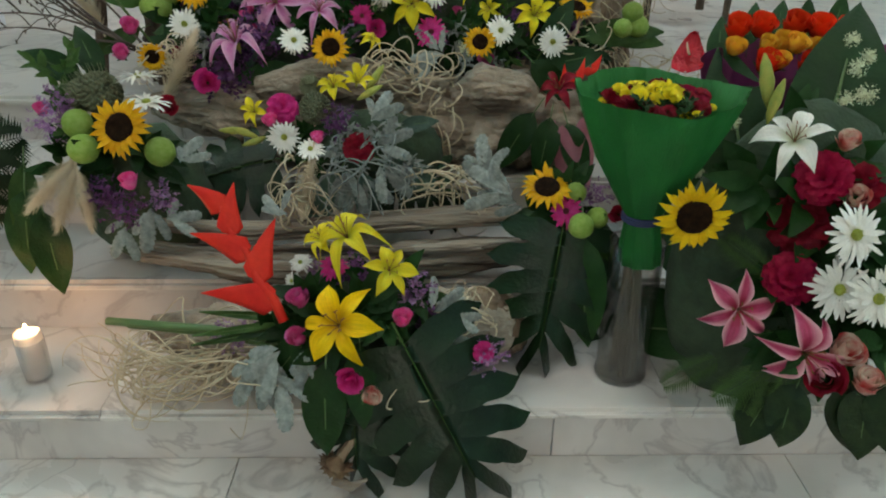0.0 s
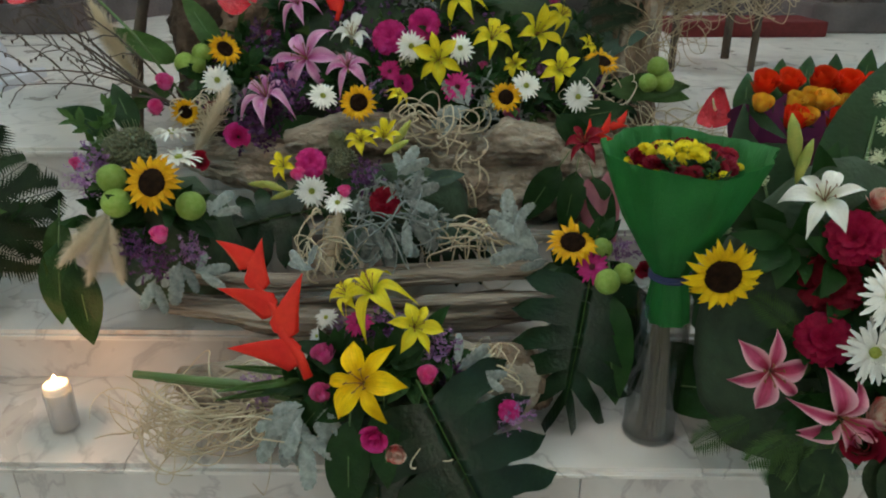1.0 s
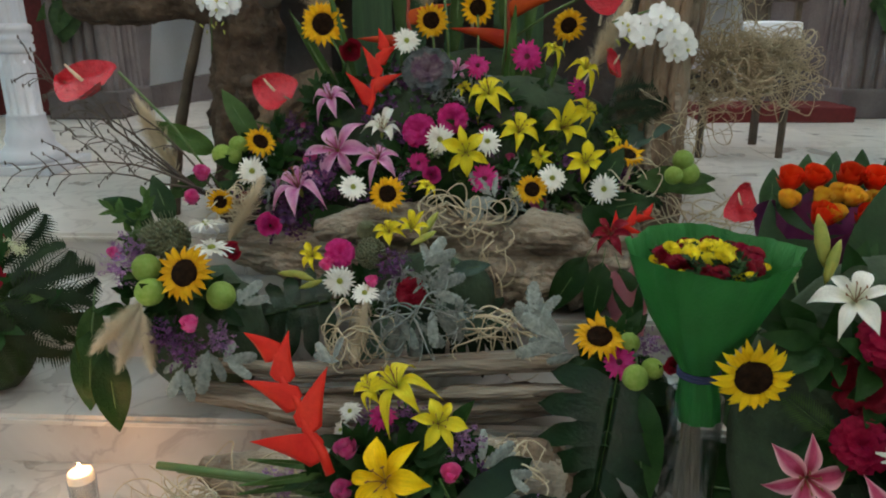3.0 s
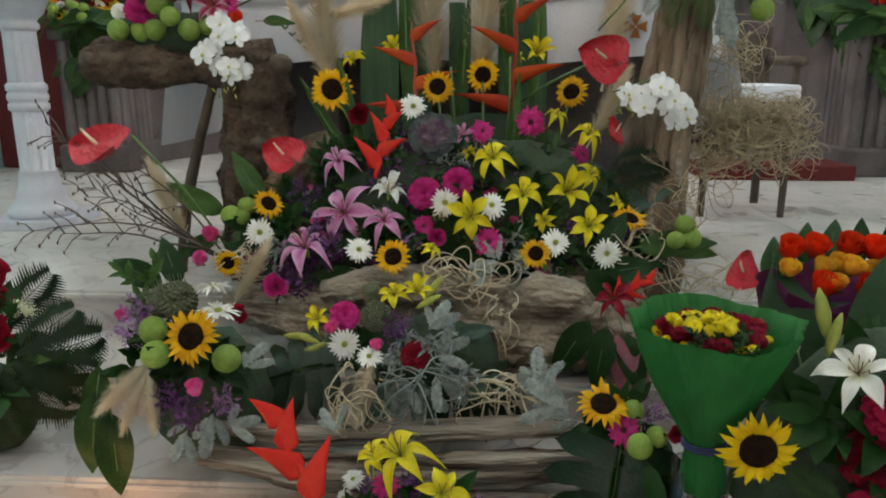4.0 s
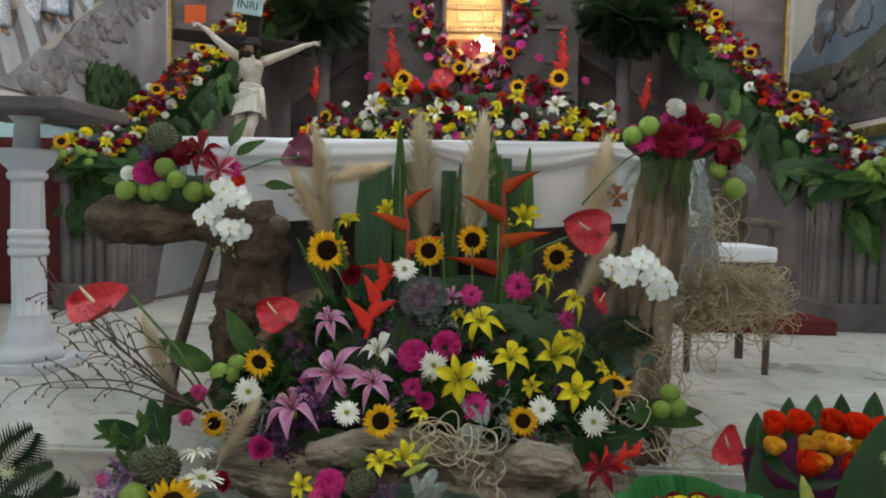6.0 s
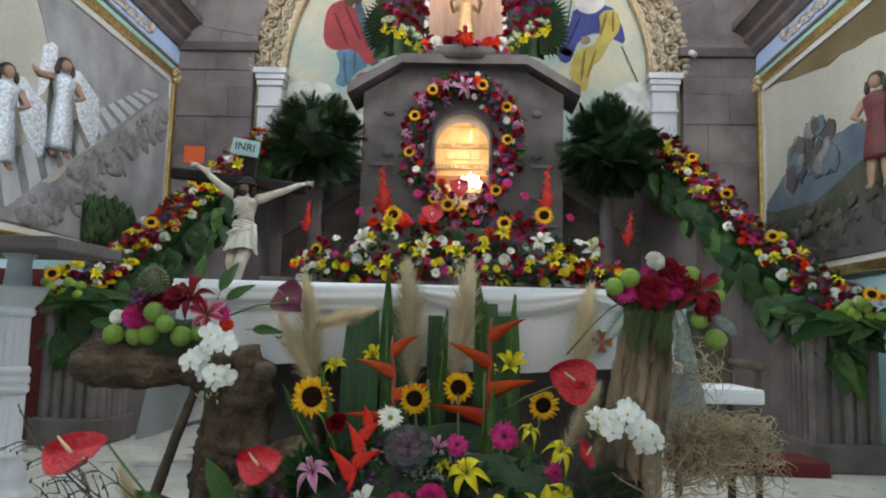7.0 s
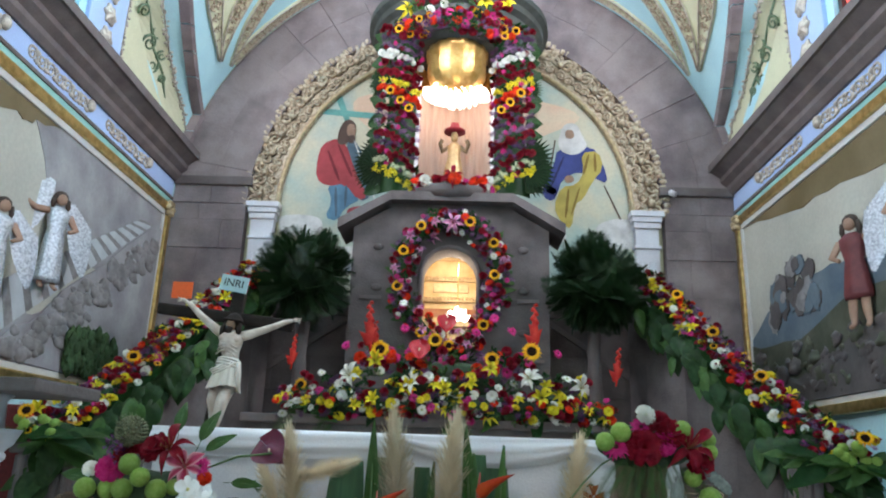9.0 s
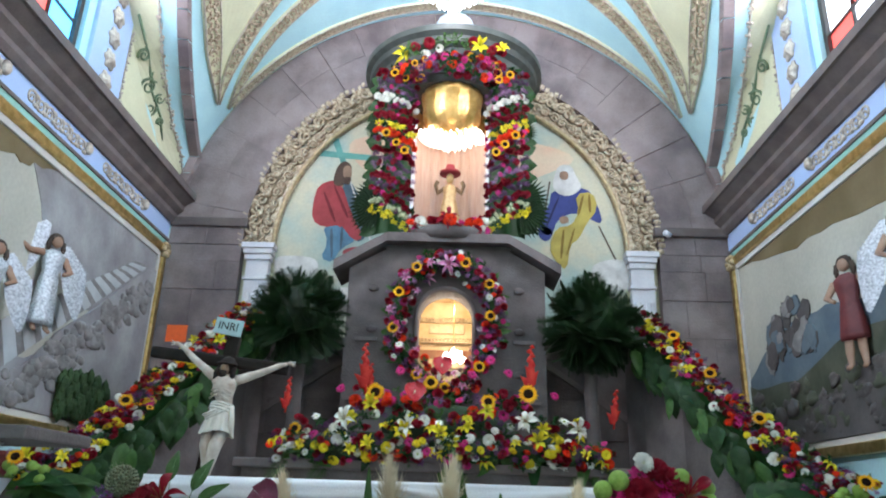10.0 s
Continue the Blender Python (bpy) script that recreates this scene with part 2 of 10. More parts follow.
steps = thing("altar_steps", "four veined grey-white marble steps with rounded nosings", "steps", kind="structure")
part("step_core", side_slab(bmesh.new(), [(1.36, -0.2), (1.36, 0.1), (1.7, 0.1), (1.7, 0.25), (2.04, 0.25), (2.04, 0.4), (2.38, 0.4), (2.38, 0.55), (2.6, 0.55), (2.6, -0.2)], -3.66, 3.66), MARBLE_RISER, steps)
first_joint = (-0.596, -0.15, 0.2, -0.4)
tread_mesh = riser_mesh = None
for s, y in enumerate(RISERS):
    z = 0.15 * (s + 1)
    if tread_mesh is None:
        bm = boxm(0.001, slab_w - 0.001, -0.018, 0.352, -0.032, 0)
        edges = [e for e in bm.edges if all(abs(v.co.y + 0.018) < 1e-5 for v in e.verts) and abs(e.verts[0].co.x - e.verts[1].co.x) > 0.1]
        bmesh.ops.bevel(bm, geom=edges, offset=0.012, segments=4, affect="EDGES")
        ob = part("tread", bm, MARBLE, steps)
        tread_mesh = ob.data
        ob2 = part("riser", boxm(0.001, slab_w - 0.001, 0, 0.03, -0.15, -0.033, bevel=0.001), MARBLE_RISER, steps)
        riser_mesh = ob2.data
        bpy.data.objects.remove(ob)
        bpy.data.objects.remove(ob2)
    for i in range(-3, 4):
        x0 = first_joint[s] + i * slab_w
        if x0 < -3.9 or x0 + slab_w > 4.4:
            continue
        shared("tread", tread_mesh, steps, Matrix.Translation((x0, y, z)))
        shared("riser", riser_mesh, steps, Matrix.Translation((x0 - 0.27, y, z)))

platform = thing("altar_platform", "broad pale marble slab floor of the altar platform", "floor", kind="structure")
part("platform_bed", boxm(-3.9, 3.9, 2.6, 9.6, -0.2, PLAT - 0.03), MARBLE_RISER, platform)
tile_mesh = None
for j in range(10):
    for i in range(8):
        x0, y0 = -4.0 + i * 1.02 + 0.5 * (j % 2), RISERS[3] + 0.353 + j * 0.68
        if x0 > 3.7:
            continue
        if tile_mesh is None:
            first = part("slab", boxm(0.001, 1.018, 0.001, 0.678, -0.03, 0, bevel=0.0015), MARBLE, platform)
            tile_mesh = first.data
            first.location = (x0, y0, PLAT)
        else:
            shared("slab", tile_mesh, platform, Matrix.Translation((x0, y0, PLAT)))

# side walls, with openings for the windows
# first opening stands by the altar; the other two are assumed, out of view
WIN = [(4.05, 6.0), (-1.8, 0.2), (-7.0, -5.0)]
WZ0, WZ1 = 5.6, 7.5
for side, nm in ((-1, "wall_west"), (1, "wall_east")):
    bm = bmesh.new()
    a, b = sorted((side * WALL, side * (WALL + 0.3)))
    box(bm, a, b, -10.2, 9.6, -0.2, WZ0)
    box(bm, a, b, -10.2, 9.6, WZ1, 9.3)
    last = 9.6
    for y0, y1 in WIN:
        box(bm, a, b, y1, last, WZ0, WZ1)
        last = y0
    box(bm, a, b, -10.2, last, WZ0, WZ1)
    tagged(part(nm, bm, PLASTER_BLUE), "light blue painted side wall of the chancel", "wall", kind="structure")
# unseen wall with an assumed doorway, made for the added rear lamp
bm = bmesh.new()
box(bm, -3.97, -1.5, -10.5, -10.2, -0.2, 9.3)
box(bm, 1.5, 3.97, -10.5, -10.2, -0.2, 9.3)
box(bm, -1.5, 1.5, -10.5, -10.2, 4.4, 9.3)
tagged(part("wall_south", bm, PLASTER_WHITE), "white plastered wall out of view with an assumed open doorway", "wall", kind="structure")

# stained-glass windows of the side walls
# panes emit light themselves in place of daylight shining through
GLASS_BLUE = glow("blue_stained_glass", (0.10, 0.50, 0.95), 2.4)
GLASS_PALE = glow("pale_stained_glass", (0.85, 0.93, 1.0), 2.6)
GLASS_YELLOW = glow("yellow_stained_glass", (1.0, 0.85, 0.25), 2.6)
GLASS_RED = glow("red_stained_glass", (0.8, 0.1, 0.08), 1.5)
LEAD = mat("window_lead", (0.05, 0.045, 0.04), 0.5)
for side in (-1, 1):
    for w, (y0, y1) in enumerate(WIN):
        win = tagged(new("window_%d" % (w + 1 + (3 if side > 0 else 0))), "tall stained-glass window with blue and yellow panes", "window", "stained-glass windows", "structure")
        bm = bmesh.new()
        xa, xb = sorted((side * 3.72, side * 3.8))
        for (p, q, r, s) in ((y0, y1, WZ0, WZ0 + 0.06), (y0, y1, WZ1 - 0.06, WZ1), (y0, y0 + 0.06, WZ0 + 0.06, WZ1 - 0.06), (y1 - 0.06, y1, WZ0 + 0.06, WZ1 - 0.06)):
            box(bm, xa, xb, p, q, r, s)
        for k in range(1, 4):
            yy = y0 + (y1 - y0) * k / 4
            box(bm, xa + 0.02, xb - 0.02, yy - 0.012, yy + 0.012, WZ0 + 0.06, WZ1 - 0.06)
            zz = WZ0 + (WZ1 - WZ0) * k / 4
            box(bm, xa + 0.025, xb - 0.025, y0 + 0.06, y1 - 0.06, zz - 0.012, zz + 0.012)
        part("window_frame", bm, LEAD, win)
        for i in range(4):
            for j in range(4):
                ya, za = y0 + (y1 - y0) * i / 4, WZ0 + (WZ1 - WZ0) * j / 4
                m = (GLASS_BLUE, GLASS_PALE, GLASS_BLUE, GLASS_YELLOW, GLASS_RED)[(i * 7 + j * 3 + (2 if side > 0 else 0)) % 5]
                if i == 3 and side < 0:
                    m = GLASS_BLUE
                if i == 3 and side > 0:
                    m = (GLASS_RED, GLASS_PALE, GLASS_YELLOW, GLASS_PALE)[j]
                xm = side * 3.77
                part("pane", boxm(xm - 0.004, xm + 0.004, ya + 0.015, ya + (y1 - y0) / 4 - 0.015, za + 0.015, za + (WZ1 - WZ0) / 4 - 0.015), m, win)

# mouldings on the side walls: dark stone cornice, lilac frieze with gilded scrolls, mint band
for side in (-1, 1):
    prof = [(0, 5.02), (0.05, 5.02), (0.09, 5.08), (0.09, 5.14), (0.16, 5.2), (0.16, 5.26), (0.27, 5.34), (0.3, 5.34), (0.3, 5.44), (0, 5.5)]
    bm = bmesh.new()
    rows = []
    for y in np.linspace(-10.2, 9.02, 24):
        rows.append([(side * (WALL - d), y, z) for d, z in prof])
    sheet(bm, rows)
    bm.faces.new([v for v in bm.verts][: len(prof)])
    bmesh.ops.recalc_face_normals(bm, faces=bm.faces)
    tagged(part("cornice", bm, STONE_DARK), "dark carved stone cornice running along the wall", "cornice", "cornices", "structure")
    a, b = sorted((side * WALL, side * (WALL - 0.02)))
    tagged(part("frieze", boxm(a, b, -10.2, 8.77, 4.80, 5.02), PLASTER_LILAC), "lilac blue painted frieze band under the cornice", "wall band", "frieze bands", "structure")
    a, b = sorted((side * WALL, side * (WALL - 0.03)))
    tagged(part("trim", boxm(a, b, -10.2, 8.77, 4.765, 4.80), STONE_DARK), "thin dark moulding line", "trim", "wall trims", "structure")
    a, b = sorted((side * WALL, side * (WALL - 0.012)))
    tagged(part("wall_band", boxm(a, b, -10.2, 8.77, 4.60, 4.765), PLASTER_MINT), "mint green painted wall band", "wall band", "mint bands", "structure")
    tagged(part("wall_band", boxm(a, b, 8.62, 8.77, 0.6, 4.60), PLASTER_MINT), "mint green painted wall band", "wall band", "mint bands", "structure")
    tagged(part("wall_band", boxm(a, b, 3.2, 8.62, 0.6, 2.13), PLASTER_BLUE), "light blue painted dado under the picture", "wall band", "blue bands", "structure")


def scroll(bm, origin, u, v, w, size, turns=1.6, thick=0.014, n=16, flip=1):
    """A carved volute in the plane of u and v."""
    pts, rad = [], []
    for k in range(n + 1):
        a = turns * 2 * math.pi * k / n
        r = size * (1 - 0.85 * k / n)
        pts.append(origin + u * (r * math.cos(a)) + v * (flip * r * math.sin(a)) + w * (0.3 * thick))
        rad.append(thick * (1 - 0.4 * k / n))
    tube(bm, pts, rad, 5)


PALE_GILT = mat("pale_gilt_plaster", (0.66, 0.60, 0.52), 0.45, (0.38, 0.33, 0.28), 24, 0.5, 70, metal=0.25)
for side in (-1, 1):
    u, v, w = Vector((0, 1, 0)), Vector((0, 0, 1)), Vector((-side, 0, 0))
    for k in range(4):
        yc = 7.35 - 1.45 * k
        scrolls = thing("scroll_relief", "pale gilded scroll relief on the lilac frieze", "relief", "frieze reliefs", (side * (WALL - 0.02), yc, 4.91))
        for q in range(-3, 4):
            bm = bmesh.new()
            scroll(bm, Vector((0, 0.15 * q, 0)), u * (1 if q % 2 else -1), v, w, 0.075, flip=1 if q % 2 else -1)
            part("volute", bm, PALE_GILT, scrolls, smooth=True)
            bm = bmesh.new()
            for e in (-1, 1):
                ball(bm, Vector((-side * 0.006, 0.15 * q + 0.075, e * 0.045)), 0.04, 1, (0.4, 1.2, 0.7))
            part("leaf_tip", bm, PALE_GILT, scrolls, smooth=True)
        bm = bmesh.new()
        ball(bm, Vector((-side * 0.02, 0.57, 0.02)), 0.065, 2, (0.7, 0.9, 1.1))
        part("cherub_boss", bm, PALE_GILT, scrolls, smooth=True)

# end wall: stone piers, stone arch, carved and gilded arch, mural, pilasters
bm = bmesh.new()
box(bm, -3.97, 3.97, BACK + 0.14, 9.4, -0.2, 9.3)
tagged(part("wall_north", bm, PLASTER_CREAM), "plastered end wall behind the shrine", "wall", kind="structure")
stone_wall = thing("stone_arch_wall", "weathered grey stone piers and round arch of large ashlar blocks", "stone arch", kind="structure")
RIN, ROUT = 2.72, 3.69
for k in range(19):                      # voussoirs
    a0, a1 = 180 * k / 19 + 0.04, 180 * (k + 1) / 19 - 0.04
    mid = RIN + 0.48 + 0.04 * math.sin(k * 2.1)
    for r0, r1 in ((RIN, mid - 0.0015), (mid + 0.0015, ROUT)):
        o = arch_points(AX, SPRING, r0, a0, a1, 3) + arch_points(AX, SPRING, r1, a0, a1, 3)[::-1]
        proud = 0.012 * math.sin(k * 5.3 + r0)
        part("arch_stone", slab(bmesh.new(), o, BACK + proud - 0.01, BACK + 0.2), STONE_ARCH, stone_wall)
for side in (-1, 1):
    z, k = PLAT, 0
    while z < SPRING - 0.02:
        h = 0.44 + 0.06 * math.sin(k * 3.7)
        z1 = min(SPRING - 0.004, z + h)
        cut = 0.3 + 0.35 * (0.5 + 0.5 * math.sin(k * 2.3 + side))
        for d0, d1 in ((RIN, RIN + cut - 0.002), (RIN + cut + 0.002, 3.69)):
            a, b = sorted((AX + side * d0, AX + side * d1))
            part("pier_stone", boxm(a, b, BACK - 0.006 + 0.008 * math.sin(k * 1.7 + d0), BACK + 0.2, z + 0.0015, z1 - 0.0015), STONE_ARCH, stone_wall)
        z, k = z1, k + 1
    a, b = sorted((AX + side * 2.66, AX + side * 3.69))
    part("impost", boxm(a, b, BACK - 0.07, BACK + 0.1, SPRING + 0.24, SPRING + 0.36, bevel=0.015), STONE_DARK, stone_wall)

carved = thing("carved_arch", "gilded plaster arch of carved leaf scrolls round the mural", "carved arch", kind="structure")
RG0, RG1 = 2.3, 2.72
bm = bmesh.new()
o = arch_points(AX, SPRING, RG0, 0, 180, 48) + arch_points(AX, SPRING, RG1 - 0.01, 0, 180, 48)[::-1]
slab(bm, o, BACK + 0.06, BACK + 0.14)
part("arch_board", bm, CARVED, carved)
bm = bmesh.new()
tube(bm, [Vector((x, BACK + 0.05, z)) for x, z in arch_points(AX, SPRING, RG0 + 0.03, 0, 180, 60)], [0.03] * 61, 6)
part("inner_rope", bm, GILT, carved, smooth=True)
lump = bmesh.new()
u, v, w = Vector((1, 0, 0)), Vector((0, 0, 1)), Vector((0, -1, 0))
for s in (-1, 1):
    scroll(lump, Vector((0.09 * s, 0, 0.05)), u * s, v, w, 0.1, thick=0.03, n=14)
    scroll(lump, Vector((0.08 * s, 0, -0.12)), u * -s, v, w, 0.075, thick=0.024, n=12)
for k in range(5):
    a = radians(30 + 30 * k)
    ball(lump, Vector((0.17 * math.cos(a), -0.03, 0.1 + 0.1 * math.sin(a))), 0.05, 1, (1, 0.7, 1.3))
ball(lump, Vector((0, -0.05, 0)), 0.06, 1)
rose = part("leaf_scroll", lump, CARVED, carved, smooth=True)
rose_mesh = rose.data
bpy.data.objects.remove(rose)
for k in range(27):
    a = radians(3.2 + 173.6 * k / 26)
    r = RG0 + 0.27
    m = Matrix.Translation((AX + r * math.cos(a), BACK + 0.04, SPRING + r * math.sin(a))) @ Matrix.Rotation(-(a - math.pi / 2), 4, "Y") @ Matrix.Rotation(random.uniform(-0.2, 0.2), 4, "Y")
    shared("leaf_scroll", rose_mesh, carved, m)

# the mural inside the arch
SKY_PAINT = mat("mural_sky_paint", (0.37, 0.50, 0.47), 0.8, (0.60, 0.57, 0.43), 1.4, 0.05, 30, detail=4, low=0.38, high=0.62)
mural = thing("mural", "painted mural of a pale cloudy sky with two robed seated shapes", "mural", at=(0, 0, 0), kind="structure")
o = arch_points(AX, SPRING, RG0 - 0.001, 0, 180, 48) + [(AX - RG0, 2.9), (AX + RG0, 2.9)]
part("painted_sky", slab(bmesh.new(), o, BACK + 0.11, BACK + 0.138), SKY_PAINT, mural)


def paint(name, col, col2=None, sc=6):
    return mat(name, col, 0.8, col2 or [c * 0.7 for c in col], sc, 0.05, 40, detail=3)


P_RED, P_BLUE, P_TEAL, P_SKIN = paint("mural_red", (0.42, 0.06, 0.07)), paint("mural_blue", (0.12, 0.27, 0.40)), paint("mural_teal", (0.15, 0.42, 0.38)), paint("mural_umber", (0.35, 0.22, 0.15))
P_NAVY, P_YELLOW, P_WHITE, P_BROWN, P_PEACH = paint("mural_navy", (0.05, 0.07, 0.26)), paint("mural_ochre", (0.52, 0.42, 0.10)), paint("mural_white", (0.72, 0.72, 0.7)), paint("mural_dark_brown", (0.10, 0.06, 0.045)), paint("mural_peach", (0.72, 0.50, 0.36), (0.7, 0.6, 0.44), 2)


def blot(name, pts, m, layer, parent, rounds=2):
    """A flat painted patch with a smooth outline, on the mural."""
    pts = [Vector((x, z)) for x, z in pts]
    for _ in range(rounds):
        q = []
        for a, b in zip(pts, pts[1:] + pts[:1]):
            q += [a * 0.75 + b * 0.25, a * 0.25 + b * 0.75]
        pts = q
    y = BACK + 0.11 - 0.002 * layer
    part(name, slab(bmesh.new(), [(p.x, p.y) for p in pts], y - 0.0012, y + 0.0005), m, parent)


blot("painted_glow", [(-1.5, 6.4), (-0.7, 6.5), (0.8, 6.5), (1.9, 6.2), (1.3, 5.9), (0.6, 5.6), (-0.6, 5.7), (-1.2, 5.9)], P_PEACH, 1, mural)
blot("painted_cross", [(-1.90, 6.22), (-1.90, 6.13), (-1.0, 6.06), (-1.0, 6.15)], P_TEAL, 2, mural, 0)
blot("painted_cross", [(-1.66, 6.42), (-1.57, 6.45), (-1.40, 6.0), (-1.48, 6.0)], P_TEAL, 3, mural, 0)
P_SLATE, P_MAROON, P_OCHRE, P_INK = paint("mural_slate", (0.09, 0.15, 0.2)), paint("mural_maroon", (0.2, 0.02, 0.03)), paint("mural_dark_ochre", (0.25, 0.16, 0.03)), paint("mural_ink", (0.02, 0.025, 0.1))
blot("painted_robe", [(-1.47, 5.76), (-1.27, 5.71), (-1.13, 5.26), (-1.06, 4.93), (-1.21, 4.85), (-1.33, 5.26)], P_SLATE, 4, mural, 1)
blot("painted_robe", [(-1.67, 5.1), (-1.35, 5.14), (-1.18, 4.9), (-1.4, 4.77), (-1.49, 4.57), (-1.66, 4.63), (-1.57, 4.84)], P_BLUE, 4, mural, 1)
blot("painted_hem", [(-1.35, 4.77), (-1.15, 4.81), (-1.2, 4.69), (-1.38, 4.68)], P_RED, 4.5, mural, 1)
blot("painted_cloak", [(-1.77, 5.68), (-1.57, 5.77), (-1.45, 5.7), (-1.31, 5.31), (-1.1, 4.93), (-1.23, 4.87), (-1.42, 5.11), (-1.66, 5.06), (-1.82, 5.17), (-1.82, 5.46)], P_RED, 5, mural, 1)
blot("painted_hair", [(-1.58, 5.70), (-1.55, 5.94), (-1.46, 6.06), (-1.36, 6.02), (-1.32, 5.92), (-1.40, 5.80), (-1.42, 5.70), (-1.5, 5.66)], P_BROWN, 6, mural, 2)
blot("painted_patch", [(-1.45, 5.97), (-1.36, 5.99), (-1.32, 5.88), (-1.34, 5.76), (-1.41, 5.76), (-1.45, 5.85)], P_SKIN, 7, mural, 2)
blot("painted_beard", [(-1.46, 5.8), (-1.32, 5.82), (-1.34, 5.69), (-1.42, 5.7)], P_BROWN, 8, mural, 2)
blot("painted_staff", [(-1.35, 5.74), (-1.33, 5.74), (-0.98, 4.85), (-1.0, 4.84)], P_WHITE, 8, mural, 0)
blot("painted_fold", [(-1.7, 5.57), (-1.66, 5.57), (-1.48, 5.15), (-1.52, 5.14)], P_MAROON, 8, mural, 1)
blot("painted_fold", [(-1.57, 5.68), (-1.54, 5.68), (-1.31, 5.21), (-1.36, 5.21)], P_MAROON, 8, mural, 1)
blot("painted_fold", [(-1.56, 5.05), (-1.52, 5.05), (-1.49, 4.64), (-1.52, 4.64)], P_SLATE, 8, mural, 1)
blot("painted_fold", [(-1.42, 5.08), (-1.38, 5.08), (-1.38, 4.79), (-1.41, 4.77)], P_SLATE, 8, mural, 1)
blot("painted_cloak", [(1.41, 5.71), (1.87, 5.75), (2.02, 5.48), (2.08, 5.19), (1.9, 5.27), (1.71, 5.37), (1.47, 5.26), (1.39, 5.0), (1.21, 5.09), (1.24, 5.36), (1.35, 5.4)], P_NAVY, 4, mural, 1)
blot("painted_cloak", [(1.22, 5.18), (1.43, 5.1), (1.34, 4.92), (1.21, 4.99)], P_NAVY, 4, mural, 1)
blot("painted_robe", [(1.72, 5.63), (1.96, 5.67), (2.02, 5.42), (1.86, 5.21), (1.75, 4.98), (1.63, 4.9), (1.58, 4.53), (1.44, 4.65), (1.35, 4.85), (1.45, 5.14), (1.66, 5.17), (1.76, 5.37)], P_YELLOW, 5, mural, 1)
blot("painted_beard", [(1.44, 5.88), (1.5, 6.06), (1.68, 6.07), (1.74, 5.89), (1.83, 5.73), (1.66, 5.59), (1.48, 5.62), (1.41, 5.74)], P_WHITE, 6, mural, 2)
blot("painted_patch", [(1.51, 5.96), (1.63, 5.97), (1.64, 5.84), (1.52, 5.83)], P_SKIN, 7, mural, 2)
blot("painted_patch", [(1.49, 5.29), (1.61, 5.31), (1.63, 5.21), (1.51, 5.18)], P_SKIN, 7, mural, 2)
blot("painted_staff", [(1.37, 5.81), (1.39, 5.81), (1.31, 5.31), (1.29, 5.31)], P_BROWN, 4, mural, 0)
blot("painted_staff", [(2.01, 5.17), (2.03, 5.17), (2.23, 4.71), (2.21, 4.7)], P_BROWN, 4, mural, 0)
blot("painted_fold", [(1.81, 5.61), (1.84, 5.61), (1.77, 5.32), (1.73, 5.32)], P_OCHRE, 8, mural, 1)
blot("painted_fold", [(1.53, 5.1), (1.57, 5.11), (1.52, 4.7), (1.49, 4.7)], P_OCHRE, 8, mural, 1)
blot("painted_fold", [(1.68, 5.13), (1.71, 5.13), (1.59, 4.75), (1.57, 4.75)], P_OCHRE, 8, mural, 1)
blot("painted_fold", [(1.48, 5.57), (1.51, 5.57), (1.34, 5.15), (1.31, 5.16)], P_INK, 8, mural, 1)
blot("painted_fold", [(1.89, 5.63), (1.92, 5.63), (1.93, 5.37), (1.89, 5.36)], P_OCHRE, 8, mural, 1)
for c in [(-2.0, 4.5), (-1.75, 4.2), (-1.3, 4.05), (2.2, 4.5), (1.2, 4.45), (1.0, 5.2)]:
    blot("painted_cloud", [(c[0] + 0.34 * math.cos(a) * random.uniform(0.7, 1.2), c[1] + 0.2 * math.sin(a) * random.uniform(0.7, 1.2)) for a in np.linspace(0, 5.6, 8)], P_WHITE, 1.5, mural)

# white pilasters under the arch
for side in (-1, 1):
    x = AX + side * 2.49
    pil = thing("pilaster", "white painted fluted pilaster with a moulded capital", "pilaster", "pilasters under the arch", (x, BACK, 0), "structure")
    part("shaft", boxm(-0.15, 0.15, 0.0, 0.14, PLAT, 4.55, bevel=0.01), WHITE_PAINT, pil)
    bm = bmesh.new()
    for k in range(4):
        lathe(bm, [(0.02, PLAT + 0.3), (0.02, 4.1)], (-0.1 + 0.066 * k, 0.0, 0), 8)
    part("fluting", bm, WHITE_PAINT, pil)
    bm = bmesh.new()
    for dz, d in ((4.55, 0.17), (4.63, 0.19), (4.70, 0.215)):
        box(bm, -d, d, -(d - 0.14), 0.14, dz, dz + 0.075, bevel=0.008)
    box(bm, -0.17, 0.17, -0.03, 0.14, 4.28, 4.32, bevel=0.006)
    part("capital", bm, WHITE_PAINT, pil)

# vault: barrel web, side webs, ribs, crown
def barrel_x(z):
    return math.sqrt(max(0.0, ROUT ** 2 - (z - SPRING) ** 2))


def groin_y(z):
    return 8.74 - 2.4 * max(0.0, z - 5.98)


def web(side, u, q, lift=0.0):
    """The side web, between the groin (q = 0) and the wall (q = 1), u from the cornice up."""
    zg = 5.72 + 1.83 * u
    a = Vector((AX + side * barrel_x(zg), groin_y(zg), zg))
    b = Vector((side * (WALL + 0.01), 8.62 - 2.6 * u ** 0.75, 5.6 + 1.95 * u ** 1.25))
    p = a.lerp(b, q) + Vector((side * 0.1 * math.sin(math.pi * q) * min(1, 4 * u), 0.06 * math.sin(math.pi * q), 0))
    return p + Vector((-side * 0.4, -0.9, 0)) * lift


